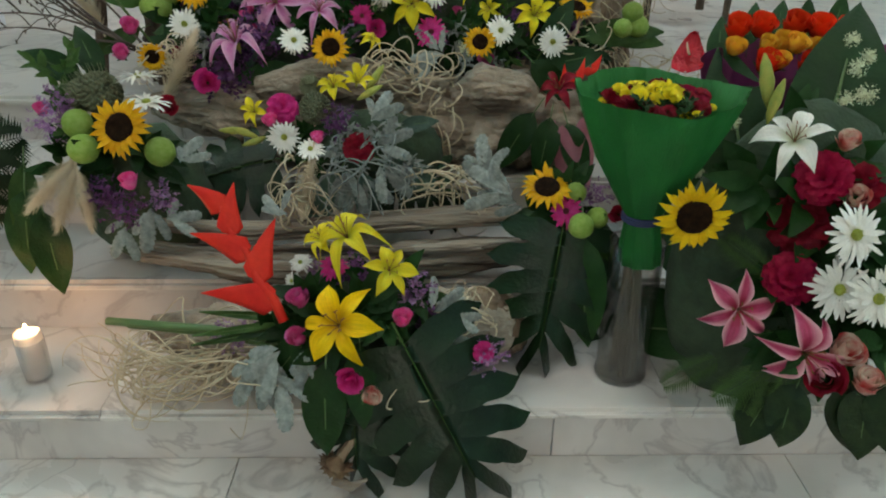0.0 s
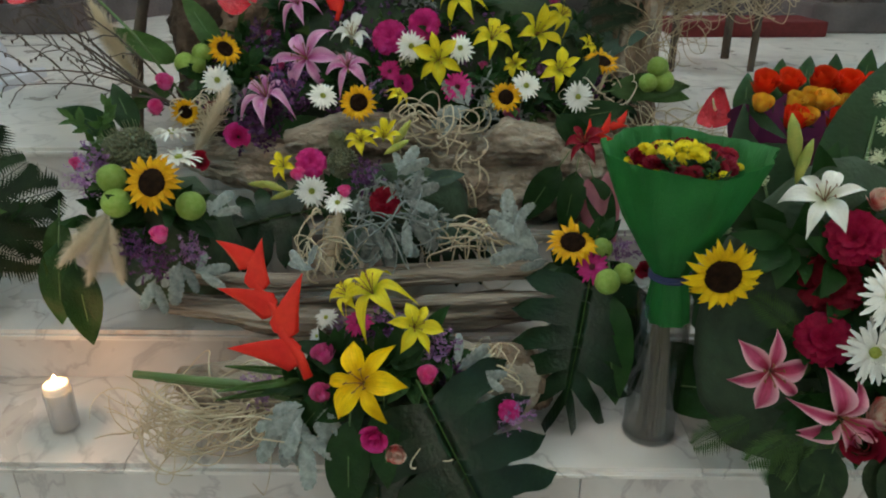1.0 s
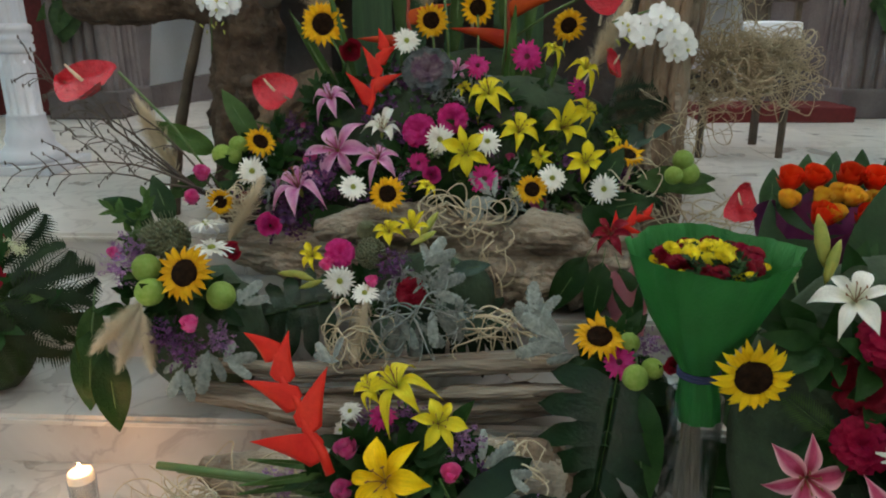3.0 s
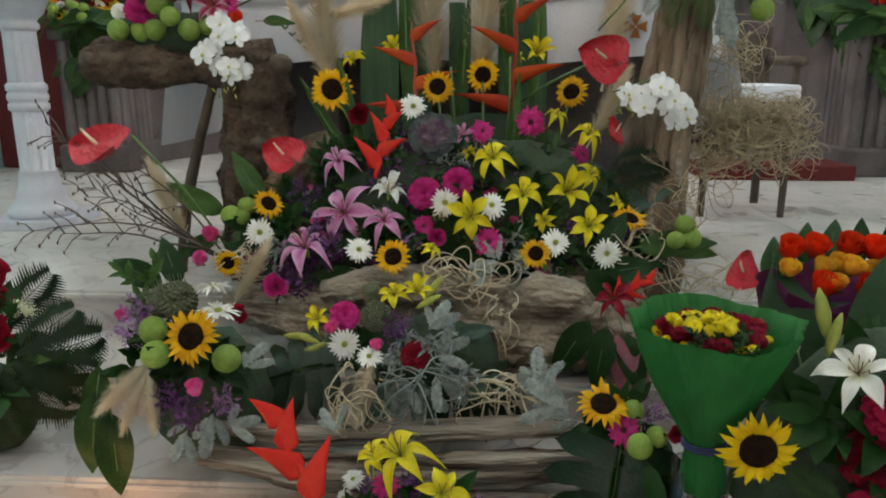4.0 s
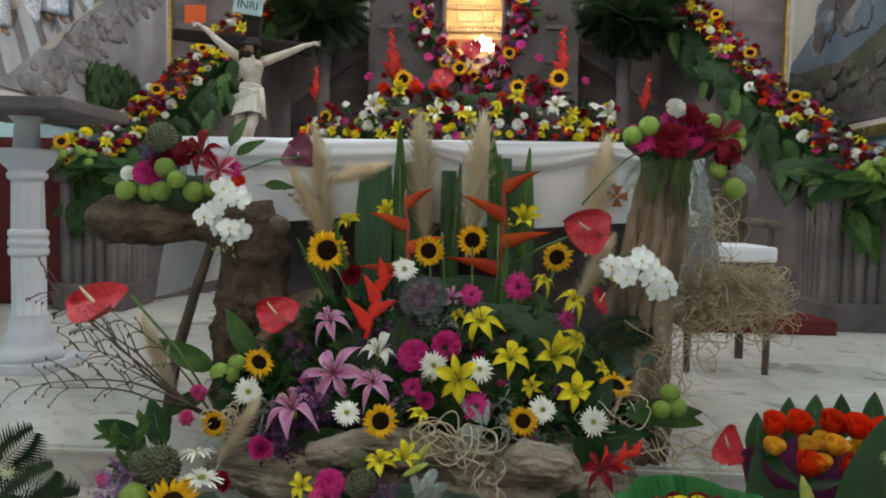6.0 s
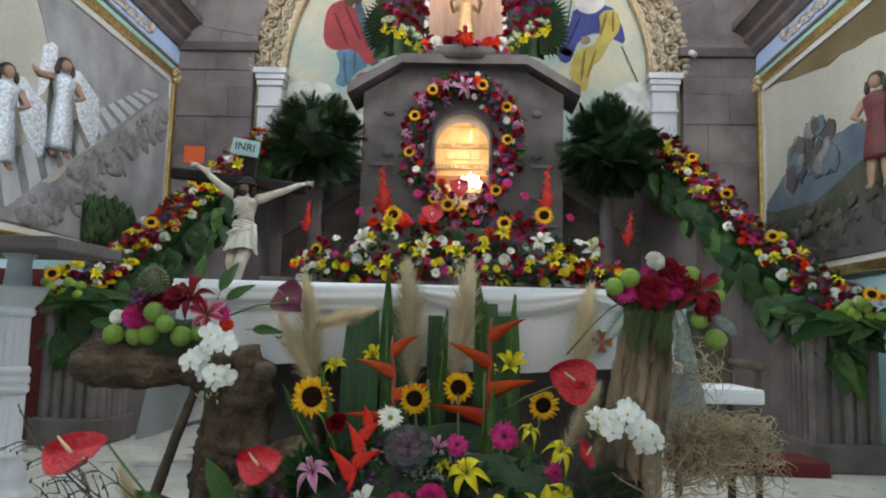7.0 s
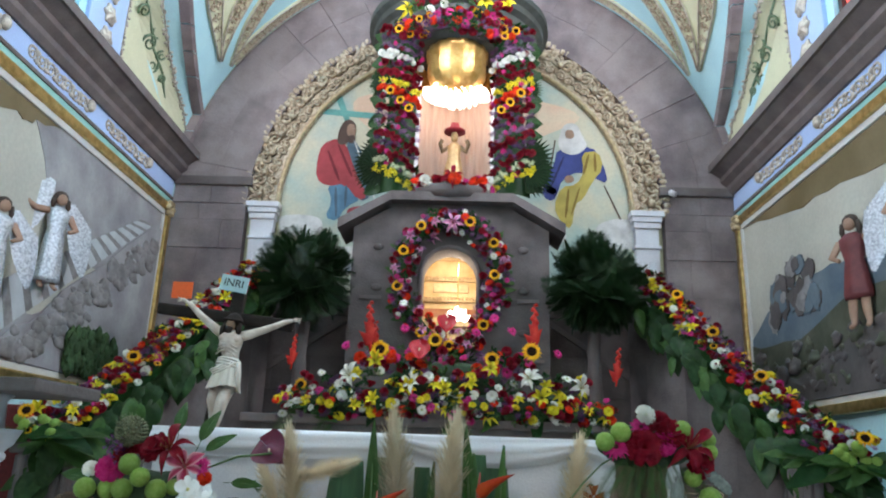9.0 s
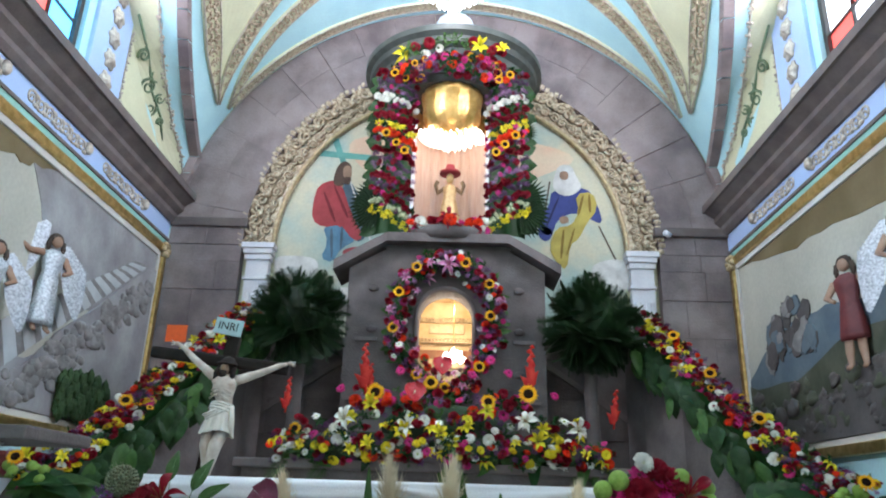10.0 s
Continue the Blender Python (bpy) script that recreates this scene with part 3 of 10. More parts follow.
vault = bmesh.new()
for side in (-1, 1):
    rows = []
    for z in np.linspace(4.8, 7.55, 22):
        y1 = min(8.78, groin_y(z))
        rows.append([(AX + side * barrel_x(z), 8.78 + (y1 - 8.78) * k / 8, z) for k in range(9)])
    sheet(vault, rows)
    sheet(vault, [[web(side, u, q) for q in np.linspace(0, 1, 9)] for u in np.linspace(0, 1, 22)])
rows = []
for k in range(41):
    a0 = math.asin((7.55 - SPRING) / ROUT)
    a = a0 + (math.pi - 2 * a0) * k / 40
    rows.append([(AX + ROUT * math.cos(a), 8.78 - 0.5 * j, SPRING + ROUT * math.sin(a)) for j in range(39)])
sheet(vault, rows)
for side in (-1, 1):
    x = AX + side * barrel_x(7.55)
    sheet(vault, [[(x, y, 7.55), (side * 3.7, y, 7.75)] for y in np.linspace(groin_y(7.55), -10.2, 20)])
tagged(part("ceiling", vault, PLASTER_BLUE, smooth=True), "sky blue plastered vault with carved gilded ribs", "ceiling", kind="structure")
# unseen cover, added to shut out the sky above the vault
tagged(part("unseen_cover", boxm(-4.0, 4.0, -10.5, 9.6, 9.3, 9.5), PLASTER_WHITE), "plain unseen cover added above the vault", "ceiling", kind="structure")


def on_vault(a, y, lift=0.0):
    r = ROUT - lift
    return Vector((AX + r * math.cos(a), y, SPRING + r * math.sin(a)))


for side in (-1, 1):                     # stone ribs along the groins
    rib = thing("vault_rib", "brown-grey stone rib of cut blocks along the vault's groin", "vault rib", "vault ribs", (0, 0, 0), "structure")
    z0 = 5.5
    while z0 < 7.5:
        h = 0.15 if z0 > 5.98 else 0.24
        rows = []
        for z in np.linspace(z0 + 0.003, z0 + h - 0.003, 3):
            xg, yg = AX + side * barrel_x(z), groin_y(z)
            rows.append([(xg + side * 0.10, yg + 0.02, z - 0.02), (xg + side * 0.06, yg - 0.09, z - 0.03), (xg - side * 0.05, yg - 0.06, z - 0.02), (xg - side * 0.06, yg + 0.05, z), (xg - side * 0.01, yg + 0.16, z + 0.02)])
        part("rib_stone", sheet(bmesh.new(), rows), STONE_ARCH, rib)
        z0 += h


def carved_band(name, path, label, size=0.06, m=CARVED, group="carved bands"):
    """A ribbon of small carved leaves and knobs along a path."""
    bm = bmesh.new()
    tube(bm, path, size * 0.22, 5)
    for i in range(len(path) - 1):
        a, b = Vector(path[i]), Vector(path[i + 1])
        n = max(1, int((b - a).length / (size * 0.36)))
        for k in range(n):
            p = a + (b - a) * ((k + random.random()) / n)
            ball(bm, p + Vector([random.uniform(-1, 1) * size * 0.55 for _ in range(3)]), size * random.uniform(0.22, 0.5), 1, (random.uniform(0.6, 1.3), 0.8, random.uniform(0.6, 1.3)))
    return tagged(part(name, bm, m, smooth=True), label, "carved band", group, "structure")


def glide(pts, n):
    """n points evenly along a smoothed line through (angle, y) pairs."""
    t = np.linspace(0, 1, len(pts))
    u = np.linspace(0, 1, n)
    out = []
    for c in (0, 1):
        v = np.interp(u, t, [p[c] for p in pts])
        w = np.convolve(np.pad(v, 3, mode="edge"), np.ones(7) / 7, "valid")
        w[0], w[-1] = v[0], v[-1]
        out.append(w)
    return list(zip(*out))


def relief_band(side, pts, width, label, group="carved bands"):
    """A cream moulding on the vault with rope edges and gilded carved knots between them; it tapers to its foot."""
    band = thing("carved_band", label, "carved band", group, (0, 0, 0), "structure")
    line = [on_vault(radians(a if side > 0 else 180 - a), y, 0.0) for a, y in glide(pts, 34)]
    frames = []
    for i, p in enumerate(line):
        t = (line[min(i + 1, 33)] - line[max(i - 1, 0)]).normalized()
        inward = Vector((AX - p.x, 0, SPRING - p.z)).normalized()
        frames.append((p, t.cross(inward).normalized(), inward, min(1.0, 0.16 + i / 9)))
    bm = bmesh.new()
    sheet(bm, [[p + lat * (width * w * q * 0.5) + nrm * d for q, d in ((-1, 0.0), (-0.97, 0.03), (-0.8, 0.035), (-0.76, 0.018), (0.76, 0.018), (0.8, 0.035), (0.97, 0.03), (1, 0.0))] for p, lat, nrm, w in frames])
    part("moulding", bm, PLASTER_CREAM, band, smooth=True)
    for q in (-0.88, 0.88):
        part("rope_edge", tube(bmesh.new(), [p + lat * (width * w * q * 0.5) + nrm * 0.036 for p, lat, nrm, w in frames], 0.011, 5), PALE_GILT, band, smooth=True)
    total = sum((b - a).length for a, b in zip(line, line[1:]))
    n = max(6, int(total / (width * 0.62)))
    for k in range(n):                     # each knot: two volutes, a boss and four leaves
        f = 33 * (k + 0.8) / (n + 0.3)
        i = min(32, int(f))
        p, lat, nrm, w = frames[i]
        q = frames[i + 1][0]
        c, along = p.lerp(q, f - i) + nrm * 0.03, (q - p).normalized()
        r = width * w * 0.24
        if r < 0.02:
            continue
        bm = bmesh.new()
        for sg in (-1, 1):
            scroll(bm, c + lat * (sg * r * 0.75), along * sg, lat, nrm, r * 0.8, 1.3, r * 0.24, 10, sg)
            for e in (-1, 1):
                ball(bm, c + lat * (sg * r * 0.55) + along * (e * r * 1.0) + nrm * 0.01, r * 0.34, 1, (1, 1, 0.8))
        ball(bm, c + nrm * 0.02, r * 0.4, 1)
        part("carved_knot", bm, CARVED, band, smooth=True)


for side in (-1, 1):
    relief_band(side, ((30.5, 8.38), (35, 7.62), (39, 6.98), (42.5, 6.3), (45.5, 5.6), (48, 4.9)), 0.27, "cream moulding with gilded knots along the vault's groin")
    relief_band(side, ((30.5, 8.40), (37, 8.02), (44, 7.74), (50, 7.5), (57, 7.2), (66, 6.8), (76, 6.3)), 0.29, "cream moulding with gilded knots crossing the vault")
    relief_band(side, ((32, 8.66), (38, 8.42), (45, 8.16), (52, 7.96), (58, 7.82), (66, 7.6), (76, 7.3)), 0.23, "cream moulding with gilded knots rising beside the arch")
    bm = bmesh.new()                     # cream field between the groin and the crossing moulding
    sheet(bm, [[on_vault(radians((a0 + (a1 - a0) * k / 10) if side > 0 else 180 - (a0 + (a1 - a0) * k / 10)), y0 + (y1 - y0) * k / 10, 0.006) for k in range(11)] for a0, y0, a1, y1 in ((33, 8.0, 35, 8.1), (37, 7.3, 44, 7.74), (41, 6.6, 52, 7.4), (45.5, 5.6, 62, 7.0), (48, 4.9, 72, 6.5))])
    tagged(part("vault_field", bm, PLASTER_CREAM), "cream painted field of the vault", "vault field", "vault fields", "structure")
    bm = bmesh.new()                     # cream web of the side vault
    sheet(bm, [[web(side, u, q, 0.012) for q in (0.36, 0.5, 0.65, 0.8, 1.0)] for u in np.linspace(0.02, 0.97, 16)])
    tagged(part("vault_field", bm, PLASTER_CREAM), "cream painted field of the vault", "vault field", "vault fields", "structure")
    carved_band("carved_band", [web(side, u, 0.34, 0.02) for u in np.linspace(0.02, 0.97, 16)], "gilded rope edging of the cream web", 0.05, PALE_GILT)
arch_line = [(a, 8.56 + 0.1 * abs(math.cos(radians(a)))) for a in np.linspace(33, 147, 12)]
relief_band(1, arch_line, 0.17, "cream moulding with gilded knots following the stone arch")

# upper side walls: cream panels with green scrolls, lilac pilasters with gilt rosettes
GREEN_PAINT = mat("olive_scroll_paint", (0.16, 0.24, 0.14), 0.7, (0.10, 0.16, 0.1), 12)
for side in (-1, 1):
    xw = side * WALL
    a, b = sorted((xw, xw - side * 0.012))
    tagged(part("wall_panel", side_slab(bmesh.new(), [(6.85, 5.56), (8.5, 5.56), (8.1, 5.72), (7.6, 6.0), (7.2, 6.35), (6.85, 6.7)], a, b), PLASTER_CREAM), "cream painted panel with a green scroll", "wall panel", "cream panels", "structure")
    loop = [(6.88, 6.66), (6.88, 5.6), (8.46, 5.6)]
    carved_band("carved_band", [Vector((xw - side * 0.02, y, z)) for y, z in loop], "gilded rope edging of the cream panel", 0.045, PALE_GILT)
    bm = bmesh.new()
    foot, top, mid_ = web(side, 0.22, 0.66, 0.02), web(side, 0.62, 0.66, 0.02), web(side, 0.42, 0.9, 0.02)
    v = (top - foot).normalized()
    u = (mid_ - foot.lerp(top, 0.5))
    u = (u - v * u.dot(v)).normalized()
    w = u.cross(v) if u.cross(v).y < 0 else v.cross(u)
    span = (top - foot).length
    for (du, dv, r, f) in ((0.07, 0.45, 0.12, 1), (-0.08, 0.52, 0.11, -1), (0.10, 0.25, 0.09, -1), (-0.06, 0.3, 0.08, 1), (0.05, 0.72, 0.09, 1), (-0.05, 0.78, 0.07, -1), (0.0, 0.1, 0.06, 1)):
        scroll(bm, foot + v * span * dv + u * du, u * f, v, w, r, thick=0.018, flip=f)
    tube(bm, [foot + v * span * dv + u * du for du, dv in ((0.02, -0.1), (-0.03, 0.15), (0.03, 0.4), (-0.02, 0.7), (0.02, 1.05))], 0.016, 5)
    tagged(part("scroll_relief", bm, GREEN_PAINT, smooth=True), "dark green painted scroll ornament on cream", "relief", "green scrolls")
    a, b = sorted((xw, xw - side * 0.05))
    tagged(part("wall_pilaster", boxm(a, b, 6.12, 6.82, 5.5, 7.6, bevel=0.01), PLASTER_LILAC), "lilac blue wall pilaster beside the window", "pilaster", "lilac pilasters", "structure")
    for k in range(7):
        bm = lathe(bmesh.new(), [(0.03, -0.012), (0.125, 0.0), (0.12, 0.022), (0.06, 0.03), (0.05, 0.05), (0.01, 0.058)], n=36, lobes=6, depth=0.24)
        bmesh.ops.transform(bm, matrix=Matrix.Translation((xw - side * 0.052, 6.47, 5.72 + 0.27 * k)) @ Matrix.Rotation(radians(-90 * side), 4, "Y"), verts=bm.verts)
        tagged(part("rosette", bm, PALE_GILT, smooth=True), "pale gilded plaster rosette", "rosette", "gilt rosettes")

# ---- flowers and leaves: colours ----
def petal_mat(name, base, other, vary=0.16, thin=0.22, rough=0.5, scale=5.0, throat=None, rim=None, streak=0.22, spec=0.18):
    """A petal or leaf: streaks run from root to tip; throat: the colour at the root; rim: the colour of the margin."""
    m = mat(name, base, rough, other, scale, 0.25, 30, vary=vary, thin=thin, stretch=(1, 1, 1), detail=3, spec=spec)
    t = m.node_tree
    N, L = t.nodes, t.links
    tone = N["tone"].outputs[0]
    users = [k.to_socket for k in tone.links]
    at, sep, info = N.new("ShaderNodeAttribute"), N.new("ShaderNodeSeparateXYZ"), N.new("ShaderNodeObjectInfo")
    at.attribute_name = "petal"
    L.new(at.outputs["Vector"], sep.inputs[0])
    mp, nz = N.new("ShaderNodeMapping"), N.new("ShaderNodeTexNoise")
    mp.inputs["Scale"].default_value = (1.2, 6.0, 1.0)
    L.new(at.outputs["Vector"], mp.inputs[0])
    L.new(mp.outputs[0], nz.inputs[0])
    nz.inputs["Scale"].default_value, nz.inputs["Detail"].default_value = 2.2, 3
    mr, mul = N.new("ShaderNodeMapRange"), N.new("ShaderNodeMix")
    mr.inputs[1].default_value, mr.inputs[2].default_value = 0.3, 0.7
    mr.inputs[3].default_value, mr.inputs[4].default_value = 1 - streak, 1 + streak * 0.6
    L.new(nz.outputs[0], mr.inputs[0])
    mul.data_type, mul.blend_type = "RGBA", "MULTIPLY"
    mul.inputs[0].default_value = 1.0
    L.new(tone, mul.inputs[6])
    L.new(mr.outputs[0], mul.inputs[7])
    out = mul.outputs[2]
    for colour, axis, lo, hi in ((throat, 0, 0.42, 0.08), (rim, 1, 0.35, 1.05)):
        if colour is None:
            continue
        ab, ramp, mix = N.new("ShaderNodeMath"), N.new("ShaderNodeMapRange"), N.new("ShaderNodeMix")
        ab.operation = "ABSOLUTE"
        L.new(sep.outputs[axis], ab.inputs[0])
        ramp.inputs[1].default_value, ramp.inputs[2].default_value = lo, hi
        L.new(ab.outputs[0], ramp.inputs[0])
        mix.data_type = "RGBA"
        mix.inputs[7].default_value = (*colour, 1)
        L.new(ramp.outputs[0], mix.inputs[0])
        L.new(out, mix.inputs[6])
        out = mix.outputs[2]
    for u in users:
        L.new(out, u)
    return m


C_SUN = petal_mat("sunflower_yellow", (0.84, 0.40, 0.008), (0.88, 0.50, 0.012), throat=(0.62, 0.17, 0.004))
C_SUN_PALE = petal_mat("bright_sunflower_yellow", (0.82, 0.56, 0.01), (0.78, 0.46, 0.01), throat=(0.6, 0.3, 0.005))
C_DISC = mat("sunflower_disc", (0.012, 0.006, 0.004), 0.95, (0.03, 0.014, 0.006), 14, 0.8, 60, spec=0.1)
C_WHITE = petal_mat("white_petal", (0.82, 0.82, 0.76), (0.76, 0.77, 0.70), throat=(0.62, 0.66, 0.45), streak=0.12)
C_CENTRE = mat("daisy_centre", (0.42, 0.46, 0.08), 0.8, (0.30, 0.38, 0.05), 20, 0.8, 60)
C_DARKCENTRE = mat("dark_centre", (0.12, 0.01, 0.03), 0.8, (0.2, 0.03, 0.05), 20, 0.6, 60)
C_MAGENTA = petal_mat("magenta_petal", (0.55, 0.015, 0.16), (0.66, 0.05, 0.26))
C_PINK = petal_mat("rose_pink_petal", (0.78, 0.07, 0.30), (0.84, 0.22, 0.44), thin=0.3)
C_LILAC = petal_mat("lilac_pink_petal", (0.56, 0.17, 0.37), (0.66, 0.30, 0.48), throat=(0.42, 0.06, 0.20), rim=(0.70, 0.42, 0.56))
C_STARGAZER = petal_mat("stargazer_pink_petal", (0.42, 0.035, 0.10), (0.52, 0.08, 0.16), throat=(0.34, 0.02, 0.05), rim=(0.80, 0.46, 0.50))
C_YELLOW = petal_mat("yellow_lily_petal", (0.80, 0.64, 0.02), (0.76, 0.66, 0.04), throat=(0.46, 0.46, 0.03))
C_GOLDLILY = petal_mat("golden_lily_petal", (0.86, 0.50, 0.004), (0.86, 0.58, 0.010), scale=3, throat=(0.60, 0.34, 0.01))
C_RED = petal_mat("dark_red_petal", (0.19, 0.005, 0.016), (0.29, 0.009, 0.026))
C_SCARLET = petal_mat("scarlet_petal", (0.68, 0.022, 0.016), (0.76, 0.045, 0.022), rough=0.4)
C_ORANGE = petal_mat("orange_petal", (0.84, 0.07, 0.014), (0.80, 0.035, 0.012))
C_BICOLOUR = petal_mat("cream_red_petal", (0.80, 0.70, 0.56), (0.58, 0.03, 0.035), scale=2.5)
C_APRICOT = petal_mat("apricot_petal", (0.86, 0.52, 0.05), (0.82, 0.38, 0.05))
C_PURPLE = petal_mat("purple_filler", (0.085, 0.025, 0.10), (0.19, 0.075, 0.20), vary=0.3)
C_MAUVE = petal_mat("mauve_filler", (0.24, 0.11, 0.27), (0.40, 0.23, 0.38), vary=0.3)
C_PLUM = petal_mat("plum_cabbage", (0.10, 0.045, 0.085), (0.2, 0.15, 0.16))
C_LEAF = petal_mat("green_leaf", (0.03, 0.082, 0.018), (0.055, 0.125, 0.03), vary=0.3, thin=0.15, rough=0.45)
C_BROAD = petal_mat("broad_green_leaf", (0.012, 0.04, 0.011), (0.024, 0.066, 0.018), vary=0.25, thin=0.1, rough=0.4)
C_DARKLEAF = petal_mat("dark_glossy_leaf", (0.005, 0.032, 0.006), (0.011, 0.050, 0.010), vary=0.25, thin=0.08, rough=0.5)
C_BLUELEAF = petal_mat("blue_green_leaf", (0.05, 0.10, 0.08), (0.09, 0.16, 0.12), vary=0.25, thin=0.1)
C_SILVER = petal_mat("silver_felted_leaf", (0.165, 0.20, 0.185), (0.33, 0.37, 0.34), vary=0.28, thin=0.1, rough=0.85)
C_LIME = petal_mat("lime_green_pod", (0.19, 0.33, 0.055), (0.27, 0.40, 0.10), vary=0.2, thin=0.15, rough=0.6)
C_BUD = petal_mat("green_yellow_bud", (0.34, 0.42, 0.10), (0.5, 0.5, 0.12), vary=0.2)
C_MOSS = mat("dry_moss", (0.50, 0.41, 0.27), 0.9, (0.34, 0.27, 0.17), 12, 0.3, 60)
C_STEM = mat("green_stem", (0.05, 0.115, 0.028), 0.5, (0.075, 0.14, 0.04), 12, 0.2, 40)
C_WILLOW = mat("bleached_willow", (0.58, 0.50, 0.35), 0.8, (0.42, 0.35, 0.23), 12, 0.3, 60)
C_TWIG = mat("dry_twig", (0.075, 0.058, 0.046), 0.85, (0.12, 0.095, 0.075), 12, 0.4, 60)
C_STRAW = petal_mat("dry_grass_plume", (0.80, 0.70, 0.52), (0.68, 0.57, 0.40), vary=0.2, thin=0.25, rough=0.9)
C_THISTLE = petal_mat("grey_green_thistle", (0.14, 0.17, 0.10), (0.22, 0.24, 0.15), vary=0.2)
C_STRIPE = petal_mat("striped_leaf", (0.005, 0.018, 0.006), (0.02, 0.046, 0.014), thin=0.08, rough=0.35, scale=3)
C_MONSTERA = petal_mat("monstera_leaf", (0.004, 0.017, 0.006), (0.008, 0.034, 0.011), vary=0.2, thin=0.05, rough=0.3, spec=0.28)
C_CRIMSON = petal_mat("crimson_petal", (0.26, 0.004, 0.03), (0.36, 0.008, 0.05))
C_PALMLEAF = petal_mat("palm_leaf", (0.006, 0.021, 0.007), (0.013, 0.037, 0.011), vary=0.3, thin=0.12)


# ---- flowers and leaves: shapes (about one unit across, facing +z) ----
def petal(bm, ang, r0, ln, wd, rise=0.2, droop=0.2, cup=0.2, peak=0.55, ns=5, nw=2, z0=0.0, wave=0.0, blunt=0.0, sharp=0.8, curl=2.0, groove=0.0):
    """One petal: its root at r0, rising then drooping, cupped across."""
    ca, sa = math.cos(ang), math.sin(ang)
    rows = [[(0, 0, z0 - 0.03)] * (2 * nw + 1)] if r0 > 0.05 else []
    if r0 <= 0.05:
        r0, ln = 0.0, ln + r0
    for i in range(ns + 1):
        s = i / ns
        w = wd * 0.5 * (math.sin(math.pi * min(1.0, s ** (math.log(0.5) / math.log(peak)))) ** (sharp if s > peak else 0.8) if 0 < s < 1 else 0)
        w = max(w, (wd * 0.2 if r0 > 0.05 else 0.0) if s == 0 else wd * 0.5 * blunt if s == 1 else 0.001)
        r = r0 + ln * s
        z = z0 + rise * ln * s - droop * ln * s ** curl
        row = []
        for k in range(-nw, nw + 1):
            q = k / nw
            zz = z + cup * w * q * q - (groove * wd * (1 - abs(q)) ** 2 * math.sin(math.pi * s)) + (wave * wd * min(1, 3 * s) * math.sin(7 * s + 3 * q + ang * 3) if wave else 0)
            row.append((r * ca - q * w * sa, r * sa + q * w * ca, zz))
        rows.append(row)
    lay = bm.verts.layers.float_vector.get("petal") or bm.verts.layers.float_vector.new("petal")
    grid = [[bm.verts.new(p) for p in row] for row in rows]
    for i, row in enumerate(grid):
        for k, v in enumerate(row):
            v[lay] = (i / (len(grid) - 1), k / nw - 1, ang)
    for a, b in zip(grid, grid[1:]):
        for k in range(2 * nw):
            bm.faces.new((a[k], a[k + 1], b[k + 1], b[k]))


def mesh_of(name, bm, material, smooth=True):
    bmesh.ops.remove_doubles(bm, verts=bm.verts, dist=1e-5)
    me = bpy.data.meshes.new(name)
    bm.to_mesh(me)
    bm.free()
    if smooth:
        for p in me.polygons:
            p.use_smooth = True
    me.materials.append(material)
    return me


R = random.Random(7)


def make_sunflower(material):
    bm = bmesh.new()
    for ring, (n, r0, ln, rise) in enumerate(((19, 0.2, 0.3, 0.2), (18, 0.19, 0.27, 0.5))):
        for k in range(n):
            a = 2 * math.pi * (k + 0.5 * ring) / n + R.uniform(-0.07, 0.07)
            petal(bm, a, r0, ln * R.uniform(0.85, 1.08), 0.105, rise * R.uniform(0.3, 1.7), 0.35 * R.uniform(0.1, 2.2), 0.5, 0.42, 5, 1, sharp=1.15)
    d = bmesh.new()
    lathe(d, [(0.22, -0.03), (0.235, 0.02), (0.2, 0.055), (0.11, 0.06), (0.05, 0.045), (0.01, 0.04)], n=18)
    for k in range(90):
        a, r = k * 2.4, 0.225 * math.sqrt(k / 90)
        ball(d, Vector((r * math.cos(a), r * math.sin(a), 0.055 - 0.2 * max(0, r - 0.15))), 0.014, 0)
    return [("petals", mesh_of("sunflower_petals", bm, material)), ("disc", mesh_of("sunflower_disc", d, C_DISC))]


def make_daisy(name, material, centre, n=22, rings=2, wd=0.085, rise=0.12):
    bm = bmesh.new()
    for ring in range(rings):
        for k in range(n):
            a = 2 * math.pi * (k + 0.5 * ring) / n + R.uniform(-0.06, 0.06)
            petal(bm, a, 0.06, (0.43 - 0.1 * ring) * R.uniform(0.82, 1.08), wd * R.uniform(0.85, 1.15), rise * R.uniform(0.2, 2.2) + 0.24 * ring, 0.3 * R.uniform(0.1, 2.0), 0.3, 0.65, 4, 1, blunt=0.35)
    d = bmesh.new()
    lathe(d, [(0.075, -0.02), (0.09, 0.03), (0.068, 0.055), (0.02, 0.06)], n=12)
    for k in range(24):
        a, r = k * 2.4, 0.08 * math.sqrt(k / 24)
        ball(d, Vector((r * math.cos(a), r * math.sin(a), 0.06)), 0.016, 0)
    return [("petals", mesh_of(name + "_petals", bm, material)), ("centre", mesh_of(name + "_centre", d, centre))]


C_ANTHER = mat("brown_anther", (0.22, 0.09, 0.025), 0.8)


